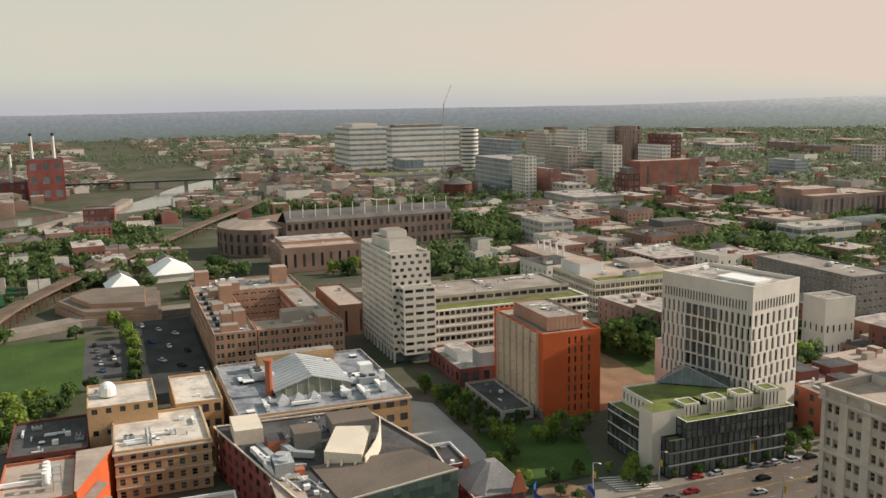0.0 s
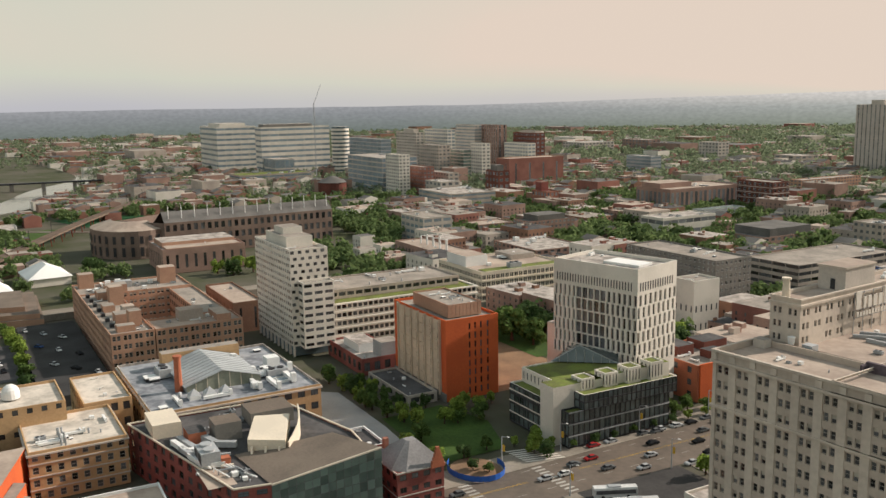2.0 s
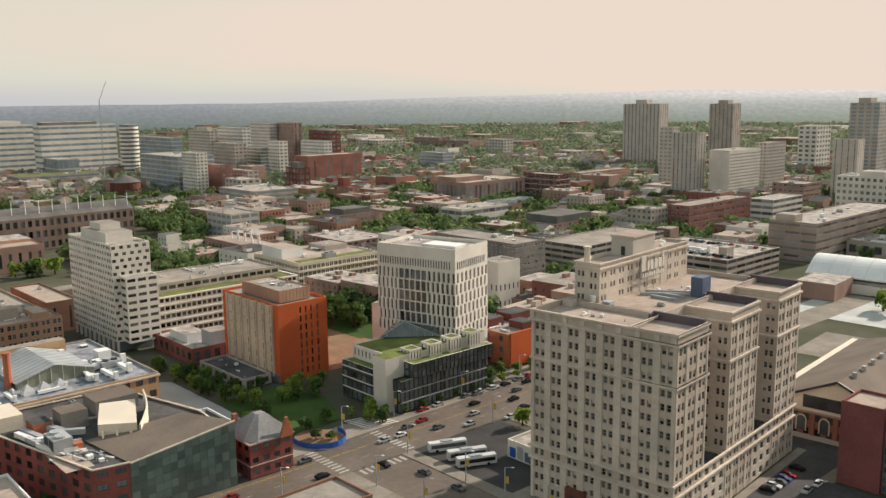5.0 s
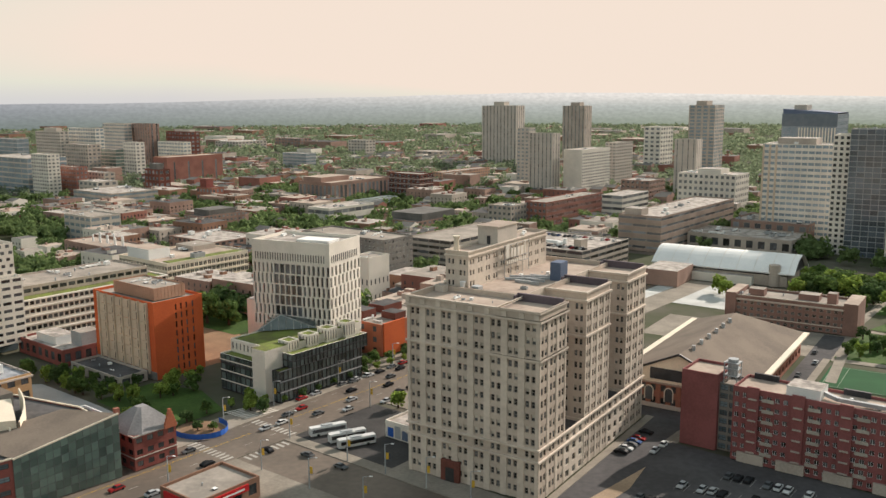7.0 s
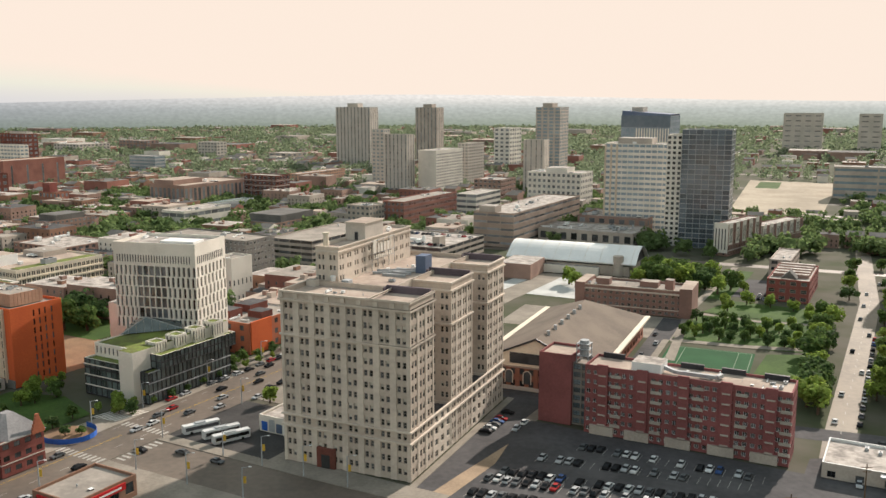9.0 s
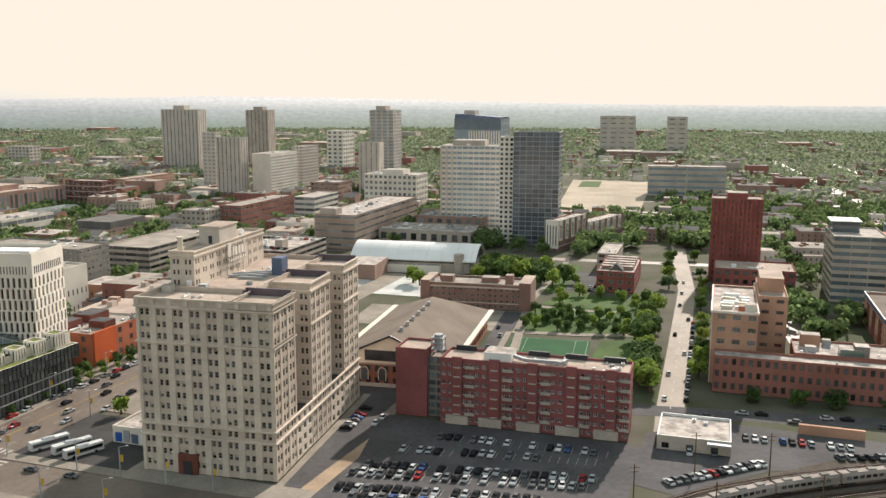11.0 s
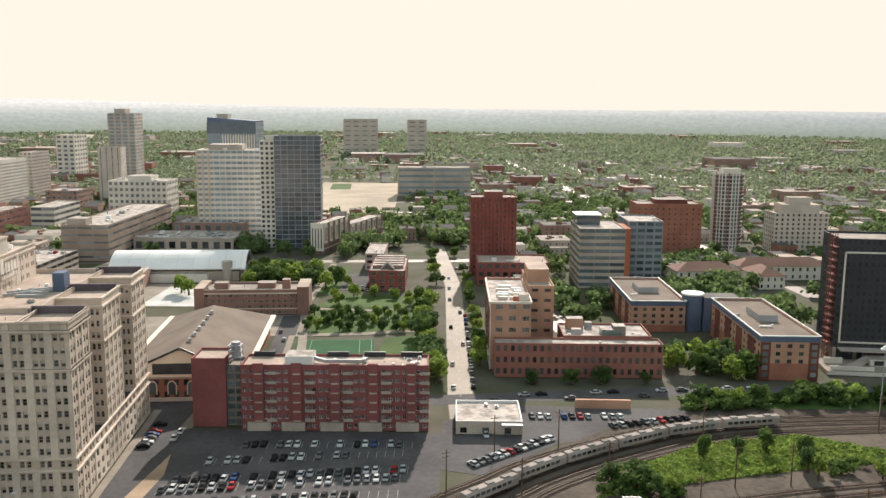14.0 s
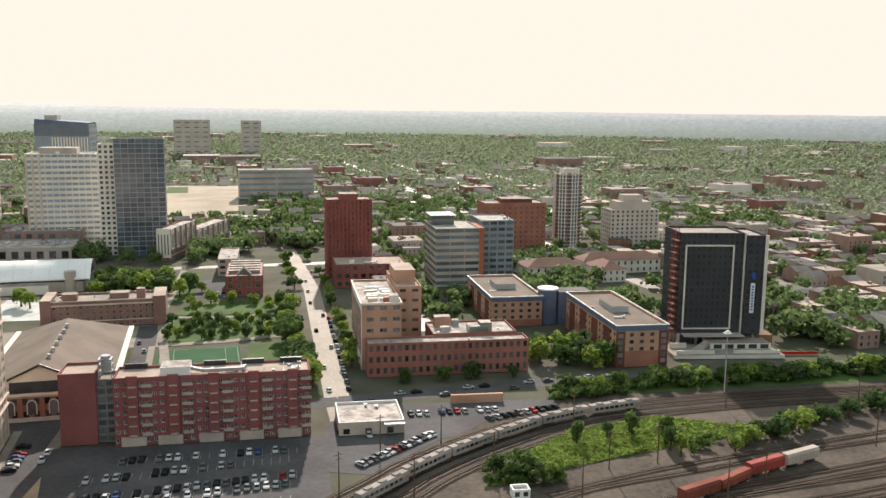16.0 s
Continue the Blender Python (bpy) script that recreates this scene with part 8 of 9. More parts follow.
for k, (m, label) in enumerate(((RUST, "rust-brown freight car in the yard"), (RUST, "weathered red freight car in the yard"), (SIGNAL_RED, "bright red freight car in the yard"), (CONCRETE, "pale grey hopper car in the yard"))):
    x, y, a = on_line(yp, 23 + 15.6 * k)
    rail_car(x, y, a, 14.6, 4.2 if k != 1 else 3.4, m, label, "freight_car", False, "freight train")
rail_car(271.8, -36.2, 14, 16, 4, SILVER, "grey hopper car in the yard", "freight_car", False, "freight train")


# ---- poles and lamps ----
def pole(x, y, h, arm=False, name="utility_pole", label="weathered brown trackside pole with cross arms"):
    root = thing(name, label, "pole", x, y, -0.2, 20, name + " row")
    g = Geo()
    g.tube(0, 0, 0, h, 0.22, 0.14, n=8)
    g.make("shaft", WOOD if not arm else GREY_METAL, root)
    g = Geo()
    if arm:
        g.bar((0, 0, h), (2.2, 0, h + 0.4), 0.12)
        arm_ob = g.make("arm", GREY_METAL, root)
        g = Geo()
        g.box(1.8, -0.2, h + 0.3, 2.6, 0.2, h + 0.45)
        under(g.make("lamp_head", WHITE_METAL, root), arm_ob)
        g = Geo()
        g.box(0.25, -0.03, 4.6, 1.05, 0.03, 6.6)
        g.make("banner", PAINT_YELLOW, root, "yellow street banner")
    else:
        g.bar((-1.4, 0, h - 1), (1.4, 0, h - 1), 0.16)
        g.make("cross_arm", WOOD, root)
        g = Geo()
        g.bar((-1.1, 0, h - 2.2), (1.1, 0, h - 2.2), 0.14)
        g.make("cross_arm", WOOD, root)


for x, y in ((98.5, 4.8), (118.7, -2.1), (136.7, 35.9), (145.8, 8.7), (163.6, -16), (181.1, 3.3), (185.3, 40.2), (198, 4.2), (202.6, -26.9), (222.7, -15.6), (251.5, -37.7), (115.6, 31.5), (275.1, -0.4), (315.9, -2.1), (246.8, 43), (303.4, 41.5)):
    pole(x, y, 13)
for x, y in ((-87.2, -0.8), (-112.2, 18.1), (-83.4, 35.6), (-60.5, -4.9), (-114.5, -3.1), (-108.8, 49.1), (-105.5, 79.1), (-80.2, 66.8), (-30.2, -7.9), (-77.1, 96.8), (-45.3, -6.5), (-15, -9.3), (-77.4, -23.3), (-57.1, -25.5), (-37, -27.1), (-117, -31.7), (-119.1, -63.2), (-102.3, 109), (-90.9, -45.6)):
    pole(x, y, 9, True, "street_lamp", "grey street lamp on the pavement")
b = Building("light_mast", "tall yard mast with a ring of white lamps", "light mast", 257.8, 61.1, 0, -6)
g = Geo()
g.tube(0, 0, -0.2, 24, 0.3, 0.15, n=8)
g.make("shaft", GREY_METAL, b.root)
g = Geo()
g.tube(0, 0, 23.4, 24.6, 1.6, 0.5, n=10)
g.make("lamp_ring", WHITE_METAL, b.root)

# ---- small buildings and walls near the tracks ----
b = block("white_store", "low white-walled store with a pale flat roof", 106, 48.4, 128, 69.4, 4.6, CONCRETE, PALE_ROOF, 1, 8, "dark", units=2, sides="S", u=((0.2, 0.5),), v=(0.1, 0.5), trim=WHITE_METAL, rz=-4.9)
b.box("canopy", 4, -13, 3.6, 11, -10.4, 4.1, GREY_METAL)
b = block("corner_store", "flat-roofed store with a red sign board", -81.8, -55.7, -65.8, -35.7, 6, BROWN_BRICK, GRAVEL_ROOF, 1, 5, "dark", units=2, rz=-5.1)
board = b.box("sign_board", 8.0, -6, 3.4, 8.4, 6, 5.2, RED_PAINT, None, "red sign board")
under(b.box("sign_mark", 8.4, -4.5, 4.0, 8.46, 4.5, 4.5, WHITE_METAL), board)
b.box("sign_board", -6, -10.4, 3.4, 6, -10.0, 5.2, RED_PAINT, None, "red sign board")
b = block("low_shed", "low shed with a painted mural wall", -61.5, 15.5, -43.5, 33.5, 5.5, WHITE_PANEL, PALE_ROOF, 1, 40, "plain", units=0, u=((0.49, 0.51),), v=(0.4, 0.5), rz=-5.7)
for k, m in enumerate((BLUE_PAINT, GREY_METAL, BLUE_PANEL, WHITE_METAL, BLUE_PAINT)):
    b.box("mural_patch", -8 + 3 * k, -9.1, 0.4, -5.6 + 3 * k, -8.98, 3.4 + (k % 2), m)
sheet("retaining_wall", [(150.4, 72.7), (170.1, 70.6), (170.2, 71.9), (150.5, 74)], 3.0, TAN_BRICK, "tan concrete retaining wall", "wall", thick=3.3)
b = block("site_hut", "small white trackside hut", 145.4, -10.5, 150.4, -6.5, 2.8, WHITE_METAL, PALE_ROOF, 1, 4, "dark", units=0, rz=-6.2)

# planted circle behind a blue screen
g = Geo()
ring = [(-116.7 + 9.5 * math.cos(a), -11.1 + 8 * math.sin(a)) for a in [math.radians(-150 + 15 * k) for k in range(17)]]
for p, q in zip(ring, ring[1:]):
    g.poly([(*p, -0.1), (*q, -0.1), (*q, 1.6), (*p, 1.6)])
    g.poly([(p[0] * 1.0006, p[1] * 1.004, 1.6), (q[0] * 1.0006, q[1] * 1.004, 1.6), (q[0] * 1.0006, q[1] * 1.004, -0.1), (p[0] * 1.0006, p[1] * 1.004, -0.1)])
tagged(g.make("screen_fence", BLUE_PAINT), "bright blue building-site screen round a planting bed", "fence")
sheet("planting_bed", [(-114 + 8.5 * math.cos(2 * math.pi * k / 20) - 2.7, -20 + 7.2 * math.sin(2 * math.pi * k / 20) + 8.9) for k in range(20)], 0.05, EARTH, "round brown planting bed", "planting bed", thick=0.2)
for k in range(7):
    x = -122 + 1.6 * k
    sheet("plaza_strip", [(x, 4), (x + 0.7, 4), (x + 4.8, 16), (x + 4.1, 16)], -0.03, WHITE_PANEL, "pale stripe in the corner plaza", "paving strip")

# ---- viaduct with steel legs ----
VIA = curve([(-316.3, -194.2), (-355.5, -169.6), (-417.3, -150.4), (-490.7, -117.1), (-576.4, -70.4), (-748.9, 23.4), (-931.7, 136.4)], 8)
root = thing("rail_viaduct", "long rusty steel railway viaduct on trestle legs", "viaduct", 0, 0, 0)
g = Geo()
o = strip(VIA, 9)
n = len(VIA)
for i in range(n - 1):
    g.prism([o[i], o[i + 1], o[2 * n - 2 - i], o[2 * n - 1 - i]], 6.6, 8.0)
g.make("deck", mat("rusty_steel", (0.17, 0.125, 0.095), (0.11, 0.085, 0.065), 0.85), root)
for w in (-2.6, -1.2, 1.2, 2.6):
    g = Geo()
    for a, c in zip(VIA, VIA[1:]):
        d = (Vector(c) - Vector(a)).normalized()
        s = Vector((-d.y, d.x)) * w
        g.bar((a[0] + s.x, a[1] + s.y, 8.2), (c[0] + s.x, c[1] + s.y, 8.2), 0.3)
    g.make("rail", STEEL, root)
for i in range(0, n, 1):
    a = VIA[i]
    for s in (-3.2, 3.2):
        g = Geo()
        g.bar((a[0], a[1] + s, -0.3), (a[0], a[1] + s * 0.8, 6.6), 0.7)
        g.make("leg", RUST, root)
    if i % 2:
        g = Geo()
        g.bar((a[0], a[1] - 4.4, 8), (a[0], a[1] - 4.4, 17), 0.35)
        g.make("catenary_mast", DARK_METAL, root)

# white tent roofs and the angular low hall near the viaduct
for x, y, s in ((-506.8, -56.9, 34), (-467.2, -91, 24)):
    b = Building("tent_hall", "white peaked fabric sports hall", "tent hall", x, y)
    FOOT.append((x - s * 0.6, y - s * 0.5, x + s * 0.6, y + s * 0.5))
    b.box("wall", -s / 2, -s * 0.35, 0, s / 2, s * 0.35, 5, WHITE_PANEL)
    g = Geo()
    c = [(-s / 2 - 1, -s * 0.35 - 1), (s / 2 + 1, -s * 0.35 - 1), (s / 2 + 1, s * 0.35 + 1), (-s / 2 - 1, s * 0.35 + 1)]
    t = [(-s * 0.2, 0), (s * 0.2, 0), (s * 0.2, 0), (-s * 0.2, 0)]
    for i in range(4):
        j = (i + 1) % 4
        g.poly([(*c[i], 5)] + [(*c[j], 5), (*t[j], 12)] + ([(*t[i], 12)] if t[i] != t[j] else []))
    g.make("fabric_roof", WHITE_METAL, b.root)
b = Building("ice_rink", "low angular tan concrete hall with stepped roofs", "hall", -0.63, -4.61, 0, -5.2)
FOOT.append((-458.9, -136.1, -382.6, -68.4))
for k, (z0, z1, f) in enumerate(((0, 4, 1.0), (4.0, 6.5, 0.94), (6.5, 9, 0.7))):
    g = Geo()
    base = [(-419, -163), (-382, -147), (-374, -110), (-438, -108), (-443, -148)]
    g.prism([(-412 + (x + 412) * f, -135 + (y + 135) * f) for x, y in base], z0, z1, 0, 1)
    g.make("tier", [TAN_BRICK, BROWN_ROOF], b.root)

# power station across the river
b = block("power_station", "long dark red brick power station", -1178.6, -251.2, -1116.6, -132.6, 22, RED_BRICK, DARK_ROOF, 2, 12, "plain", u=((0.35, 0.65),), units=0)
b = block("power_station", "tall boiler house of the power station", -1146.2, -131.9, -1095.2, -91.1, 50, RED_BRICK, DARK_ROOF, 3, 15, "plain", units=0)
for k in range(7):
    b = Building("chimney_stack", "tall pale metal chimney stack", "chimney", -1131.8 - 12 * (k % 2), -249.8 + 25 * k)
    g = Geo()
    g.tube(0, 0, 20 if k < 5 else 45, 58 if k < 5 else 80, 2.2, 1.7, n=10)
    g.make("stack", WHITE_PANEL, b.root)
    g = Geo()
    g.tube(0, 0, 56 if k < 5 else 77, 58.5 if k < 5 else 80.5, 2.0, n=10)
    g.make("stack_rim", DARK_METAL, b.root)
b = block("turret_mill", "small red brick mill with round towers", -813.7, -89.5, -788.5, -62.3, 18, RED_BRICK, SLATE, 3, 6, "dark", units=0, rz=-7.9)
block("low_shed", "long low white shed by the river", -777.1, -57.6, -726.9, -34.5, 6, WHITE_PANEL, PALE_ROOF, 1, 10, "plain", units=0, rz=-6.5)
b = Building("tower_crane", "slender tower crane far off", "crane", -1066, 408)
g = Geo()
g.bar((0, 0, 0), (0, 0, 108), 1.0)
g.make("mast", GREY_METAL, b.root)
g = Geo()
g.bar((0, 0, 106), (-4, 14, 133), 0.7)
g.make("jib", GREY_METAL, b.root)
b = Building("rail_bridge", "dark steel truss bridge over the river", "bridge", -1181.1, 26.1, 0, 79.2)
b.box("deck", -130, -4, 9, 130, 4, 11, DARK_METAL)
for k in range(7):
    b.box("pier", -115 + 38 * k, -3, -0.3, -110 + 38 * k, 3, 9, DARK_CONCRETE)


# ---- trees ----
tree_seed = random.Random(11)


def crown_mesh(seed, lobes, quads, size, material, flat=0.8):
    """A crown of small leaf clumps gathered in lobes, with an uneven outline and gaps; one metre is the crown's radius."""
    r = random.Random(seed)
    g = Geo()
    centres = [(Vector((r.uniform(-0.62, 0.62), r.uniform(-0.62, 0.62), r.uniform(-0.75, 0.55) * flat)), r.uniform(0.3, 0.5)) for _ in range(lobes)]
    for _ in range(quads):
        c, rad = r.choice(centres)
        d = Vector((r.gauss(0, 1), r.gauss(0, 1), r.gauss(0.25, 1))).normalized()
        p = c + d * rad * r.uniform(0.75, 1.08)
        n = (d + Vector((r.uniform(-0.7, 0.7), r.uniform(-0.7, 0.7), r.uniform(-0.4, 0.7)))).normalized()
        a = n.cross(Vector((0.3, 0.5, 0.8))).normalized() * size * r.uniform(0.6, 1.3)
        b2 = n.cross(a).normalized() * size * r.uniform(0.5, 1.1)
        g.poly([p + a, p + b2 * 0.9 + a * 0.2, p - a * 0.9, p - b2])
    return g.mesh("crown", [material])


CROWNS = [crown_mesh(k, 12 + k, 760, 0.15, LEAF[k % 3]) for k in range(6)]
g = Geo()
g.tube(0, 0, 0, 0.42, 0.05, 0.035, n=7)
for a in (0.3, 2.4, 4.4):
    g.bar((0, 0, 0.36), (0.22 * math.cos(a), 0.22 * math.sin(a), 0.62), 0.03)
TRUNK = g.mesh("trunk", [BARK])


def tree(x, y, h, z=-0.2, wide=1.0, kind=None, where="beside the campus buildings", group="trees"):
    root = thing("tree", "leafy green broadleaf tree " + where, "tree", x, y, z, tree_seed.uniform(0, 360), group)
    k = tree_seed.randrange(6) if kind is None else kind
    t = new("trunk", TRUNK)
    t.parent, t.scale = root, (h, h, h)
    c = new("crown", CROWNS[k])
    r = h * 0.47 * wide * tree_seed.uniform(0.9, 1.12)
    c.parent, c.location, c.scale = root, (0, 0, h * 0.55), (r, r * tree_seed.uniform(0.85, 1.1), h * 0.46)
    return root


def row(points, h, where, wide=1.0, jitter=0.0, z=-0.2, kind=None):
    for x, y in points:
        tree(x + tree_seed.uniform(-jitter, jitter), y + tree_seed.uniform(-jitter, jitter), h * tree_seed.uniform(0.82, 1.18), z, wide, kind, where=where)


row([(-215.7, -8.7), (-204.7, -8.7), (-191.7, -8.9), (-179.8, -10), (-169.6, -9.9), (-167.2, -6.1), (-162.3, -7.6), (-156.1, -6.1), (-221.4, -5.2), (-199.5, -7.2), (-183.8, -10.6)], 6.8, "by the plaza", 0.85)
row([(-153.1, 2.7), (-156.4, 10), (-157.2, 21.1), (-150.7, 6.5), (-148.8, 14.4), (-144.5, -12.3), (-141, -18.8)], 6.5, "by the lawn")
row([(-232.5, 85.6), (-221.3, 86.6), (-209.9, 89.7), (-242, 98.3), (-226.4, 103), (-213.7, 99.9)], 14, "on the campus lawn", 1.1)
row([(-169.2, 136.4), (-163.7, 132)], 12, "by the pale hall")
row([(-115.6, 10.3), (-111.3, 11.9), (-118.3, 13.6), (-114.9, 16.3)], 5.5, "in the corner planting")
row([(-115.6, 28.5), (-114.3, 39.5), (-113.1, 50.5), (-112.9, 61.6), (-112.9, 70.6), (-112.3, 76.6), (-110.5, 83.5), (-108.6, 91.4), (-108.5, 101.5), (-123, -48.6), (-123.4, -57.2), (-121.3, -29.1)], 5.5, "along the avenue")
row([(-74.4, 39.9), (-69.7, 65.8), (-70.7, 86.2), (-66.7, 106), (-64.7, 136.1)], 7, "along the avenue")
row([(-124.5 + 1.5 * (k % 2) - 0.7 + 0.100 * (-100 + 9 * k), -100 + 9 * k - 2.3 - 0.100 * (-124.5 + 1.5 * (k % 2))) for k in range(24) if not -52 < -100 + 9 * k < -34], 4.5, "along the avenue")
row([(-113.6 + 0.2 + 0.097 * (14 + 8 * k), 14 + 8 * k - 1.9 - 0.097 * (-113.6)) for k in range(12)], 3.6, "in kerbside planters")
row([(-206 + 4.5 * k - 3, -20 + (k % 2) * 3 + 16.3) for k in range(8)] + [(-170, 6.2), (-167.6, -0), (-162.7, 17.6), (-159.6, 27.4)], 5.6, "between plaza and lawn", 0.75)
row([(-116.8, -12.1), (-112.4, -9.4)], 4, "in the round bed")
row([(25 + 5.2 * (k % 11) + 6.4 + 0.076 * (190 + 10 * (k // 11) + k % 3), 190 + 10 * (k // 11) + k % 3 + 1.4 - 0.076 * (25 + 5.2 * (k % 11))) for k in range(44) if k % 4 != 2], 6.2, "in the park rows", 0.82, 1.6)
row([(55.2, 261), (65.7, 264.5), (77.6, 261.8), (89.5, 259.1), (97.2, 254.7), (97.9, 240.5), (59.7, 244.7), (60.8, 298.9), (56.7, 319.2)], 7, "on the park lawn", 1.0, 1.0, kind=3)
row([(104.2, 242.1), (107.5, 233.9), (100.3, 178.6), (102.1, 165.2), (102, 153), (100, 141.9), (102.3, 133.6), (100.9, 118.3), (102.7, 104.9), (103.6, 191.6), (102.7, 203.8), (102.4, 124.4), (99.1, 110.3), (99.7, 171.5), (102.8, 215.9)], 11, "along the sunlit street", 1.05, 1.0)
row([(127, 180), (125.6, 163.7), (123.7, 143.4), (122.2, 127.1), (127.3, 194.1), (128.1, 214.4), (129.9, 244.6), (132.7, 274.8), (134.4, 304.9), (135.2, 335), (134.6, 395.1), (115.3, 295.9), (116.1, 326), (116.8, 356), (118.6, 385.9)], 8, "along the sunlit street")
row([(-26 + 6 * (k % 7) + 31.6, 296 + 9 * (k // 7) + 0.9) for k in range(28) if k % 5 != 3], 12, "in the grove by the arena", 1.0, 2.0)
row([(-26.8, 271.9), (-32.2, 278.2), (49.4, 284.5), (54.8, 299.2), (38.4, 276)], 11, "before the arena")
row([(202.2, 126.5), (202.2, 114), (208.2, 111.3), (213.3, 108.7), (221.3, 116.3), (221.1, 102.7), (227.6, 105.2), (215.4, 121), (210.2, 134), (225.1, 124.2)], 11, "before the dormitory", 1.0, 1.0)
row([(198.9, 76.7), (202.9, 74.1), (210.1, 72.2), (218.7, 74.4), (184.1, 99.2), (154.9, 99.8), (167.5, 100.7), (139.5, 101.2)], 7, "along the street wall")
row([(215 + 9.5 * k + 11.6 + 0.111 * (95 + 1.6 * (k % 3) + 0.06 * k * k), 95 + 1.6 * (k % 3) + 0.06 * k * k + 2.9 - 0.111 * (215 + 9.5 * k)) for k in range(22)], 8, "in the belt by the tracks", 1.3, 2.0)
row([(219 + 9.5 * k + 9.7 + 0.108 * (101 + 1.6 * (k % 3)), 101 + 1.6 * (k % 3) + 3 - 0.108 * (219 + 9.5 * k)) for k in range(14)], 6, "in the belt by the tracks", 1.3, 2.0)
row([(155.5, 0.1), (152.8, 4.7), (146.9, 9.6), (163, 1.2)], 7.5, "in the overgrown yard", 1.1)
row([(179.8, 24.8), (201, 27.5), (207.2, 12.6), (207.7, 7.1), (210, 20.9), (191.5, 26.6)], 8, "in the overgrown yard", 0.6)
row([(227.8, 6.5), (234.4, 9.9), (249.7, 15.4), (265.2, 22), (241.3, 15.5), (258.4, 17.5), (275, 23.7), (286, 26.4), (302.3, 28.4), (318.7, 31.6)], 8, "in the overgrown yard", 1.2, 1.0)
row([(-250.7, -159.4), (-236.3, -155.4), (-262.5, -152.1), (-266, -141.3), (-258.5, -133.7), (-276, -159.4), (-245.1, -148.4), (-252.8, -140.4), (-241.9, -166.5), (-270.5, -130.6), (-227.9, -150)], 9, "behind the buff hall", 1.1)
row([(-383.1, -103.2), (-373, -100.9), (-360.8, -99.9), (-345.8, -100.1), (-328.8, -100.5), (-310.9, -102.1), (-295, -103.4), (-281.1, -105.7), (-374.8, -153.1), (-367.6, -122.1), (-280, -121.4)], 8, "by the raised deck")
row([(-519.8, -27.1), (-504.6, -24.3), (-463.5, 38.6), (-453, 44.7), (-467.6, 53.9), (-453.3, 58.6)], 11, "by the gymnasium")
CLUMPS = []
for k in range(110):
    x, y = tree_seed.uniform(-770, -430), tree_seed.uniform(-205, -35)
    if not any(a < x < c and b2 < y < d for a, b2, c, d in FOOT):
        CLUMPS.append((x, y, tree_seed.uniform(7, 12)))
for cx, cy, n, s in ((-467.9, 99, 16, 22), (-396.8, 122.9, 14, 18), (-371.2, 91.3, 8, 14), (-319.8, 273.8, 18, 24), (-262.4, 349.1, 14, 20), (-485.6, 265.8, 24, 30), (-378.1, 355.8, 18, 24), (-607.8, 212.4, 26, 40), (-556.6, 198.9, 16, 28), (-565.9, 386.4, 22, 34), (-492.5, 402.3, 18, 30), (-536, 473, 22, 38), (-408.8, 318.6, 12, 18), (-516.9, 171.5, 8, 20), (-577, 523.1, 22, 44), (-437.9, 339.8, 16, 30), (-64.8, 549, 10, 20), (-17.7, 422.9, 8, 14), (-138.9, 597, 8, 16), (-96.1, 486.8, 14, 10), (284.5, 264.2, 12, 20), (235.8, 247.5, 10, 14), (257, 188.9, 8, 14), (376.4, 277.4, 12, 22), (330.5, 176.3, 10, 10), (179.1, 195.5, 4, 9), (187.9, 235.7, 5, 12), (264.8, 219.4, 14, 22), (291.4, 196.1, 9, 14), (169.5, 262.4, 6, 12), (279.7, 331.3, 12, 16), (335.6, 239.1, 18, 22), (247.5, 261.9, 12, 12), (137.1, 464.8, 16, 20), (84.2, 437.5, 12, 14), (352, 128, 12, 18), (385, 112, 14, 22), (345, 165, 10, 14), (405, 150, 16, 24), (430, 105, 14, 20)):
    for _ in range(n):
        x, y = tree_seed.gauss(cx, s * 0.6), tree_seed.gauss(cy, s * 0.6)
        if not any(a < x < c and b2 < y < d for a, b2, c, d in FOOT):
            CLUMPS.append((x, y, tree_seed.uniform(10, 16)))

# ---- scrub on the triangle between the tracks ----
r = random.Random(3)
g = Geo()
tri = [(139.7, -1.2), (159.1, 4.9), (210.6, 15.4), (249.1, 21), (219.2, 42.4), (182.9, 36.3), (158.3, 19.9)]


def inside(x, y, poly):
    hit = False
    for (xa, ya), (xb, yb) in zip(poly, poly[1:] + poly[:1]):
        if (ya > y) != (yb > y) and x < (xb - xa) * (y - ya) / (yb - ya) + xa:
            hit = not hit
    return hit


while len(g.f) < 14000:
    x, y = r.uniform(130, 260), r.uniform(-12, 60)
    if inside(x, y, tri):
        h = max(0, noise.noise(Vector((x * 0.12, y * 0.12, 0)))) * 2.2 + 0.3
        a = r.uniform(0, 6.28)
        s = r.uniform(0.25, 0.6)
        z = r.uniform(-0.1, h)
        u, w = Vector((math.cos(a), math.sin(a), r.uniform(-0.5, 0.5))) * s, Vector((-math.sin(a), math.cos(a), r.uniform(0.1, 1))) * s
        p = Vector((x, y, z))
        g.poly([p + u, p + w, p - u, p - w])
tagged(g.make("scrub", LEAF[0]), "bright green weeds and bushes between the tracks", "scrub", kind="stuff")
sheet("scrub_ground", tri, -0.12, SCRUB, "overgrown green ground between the tracks", "ground")

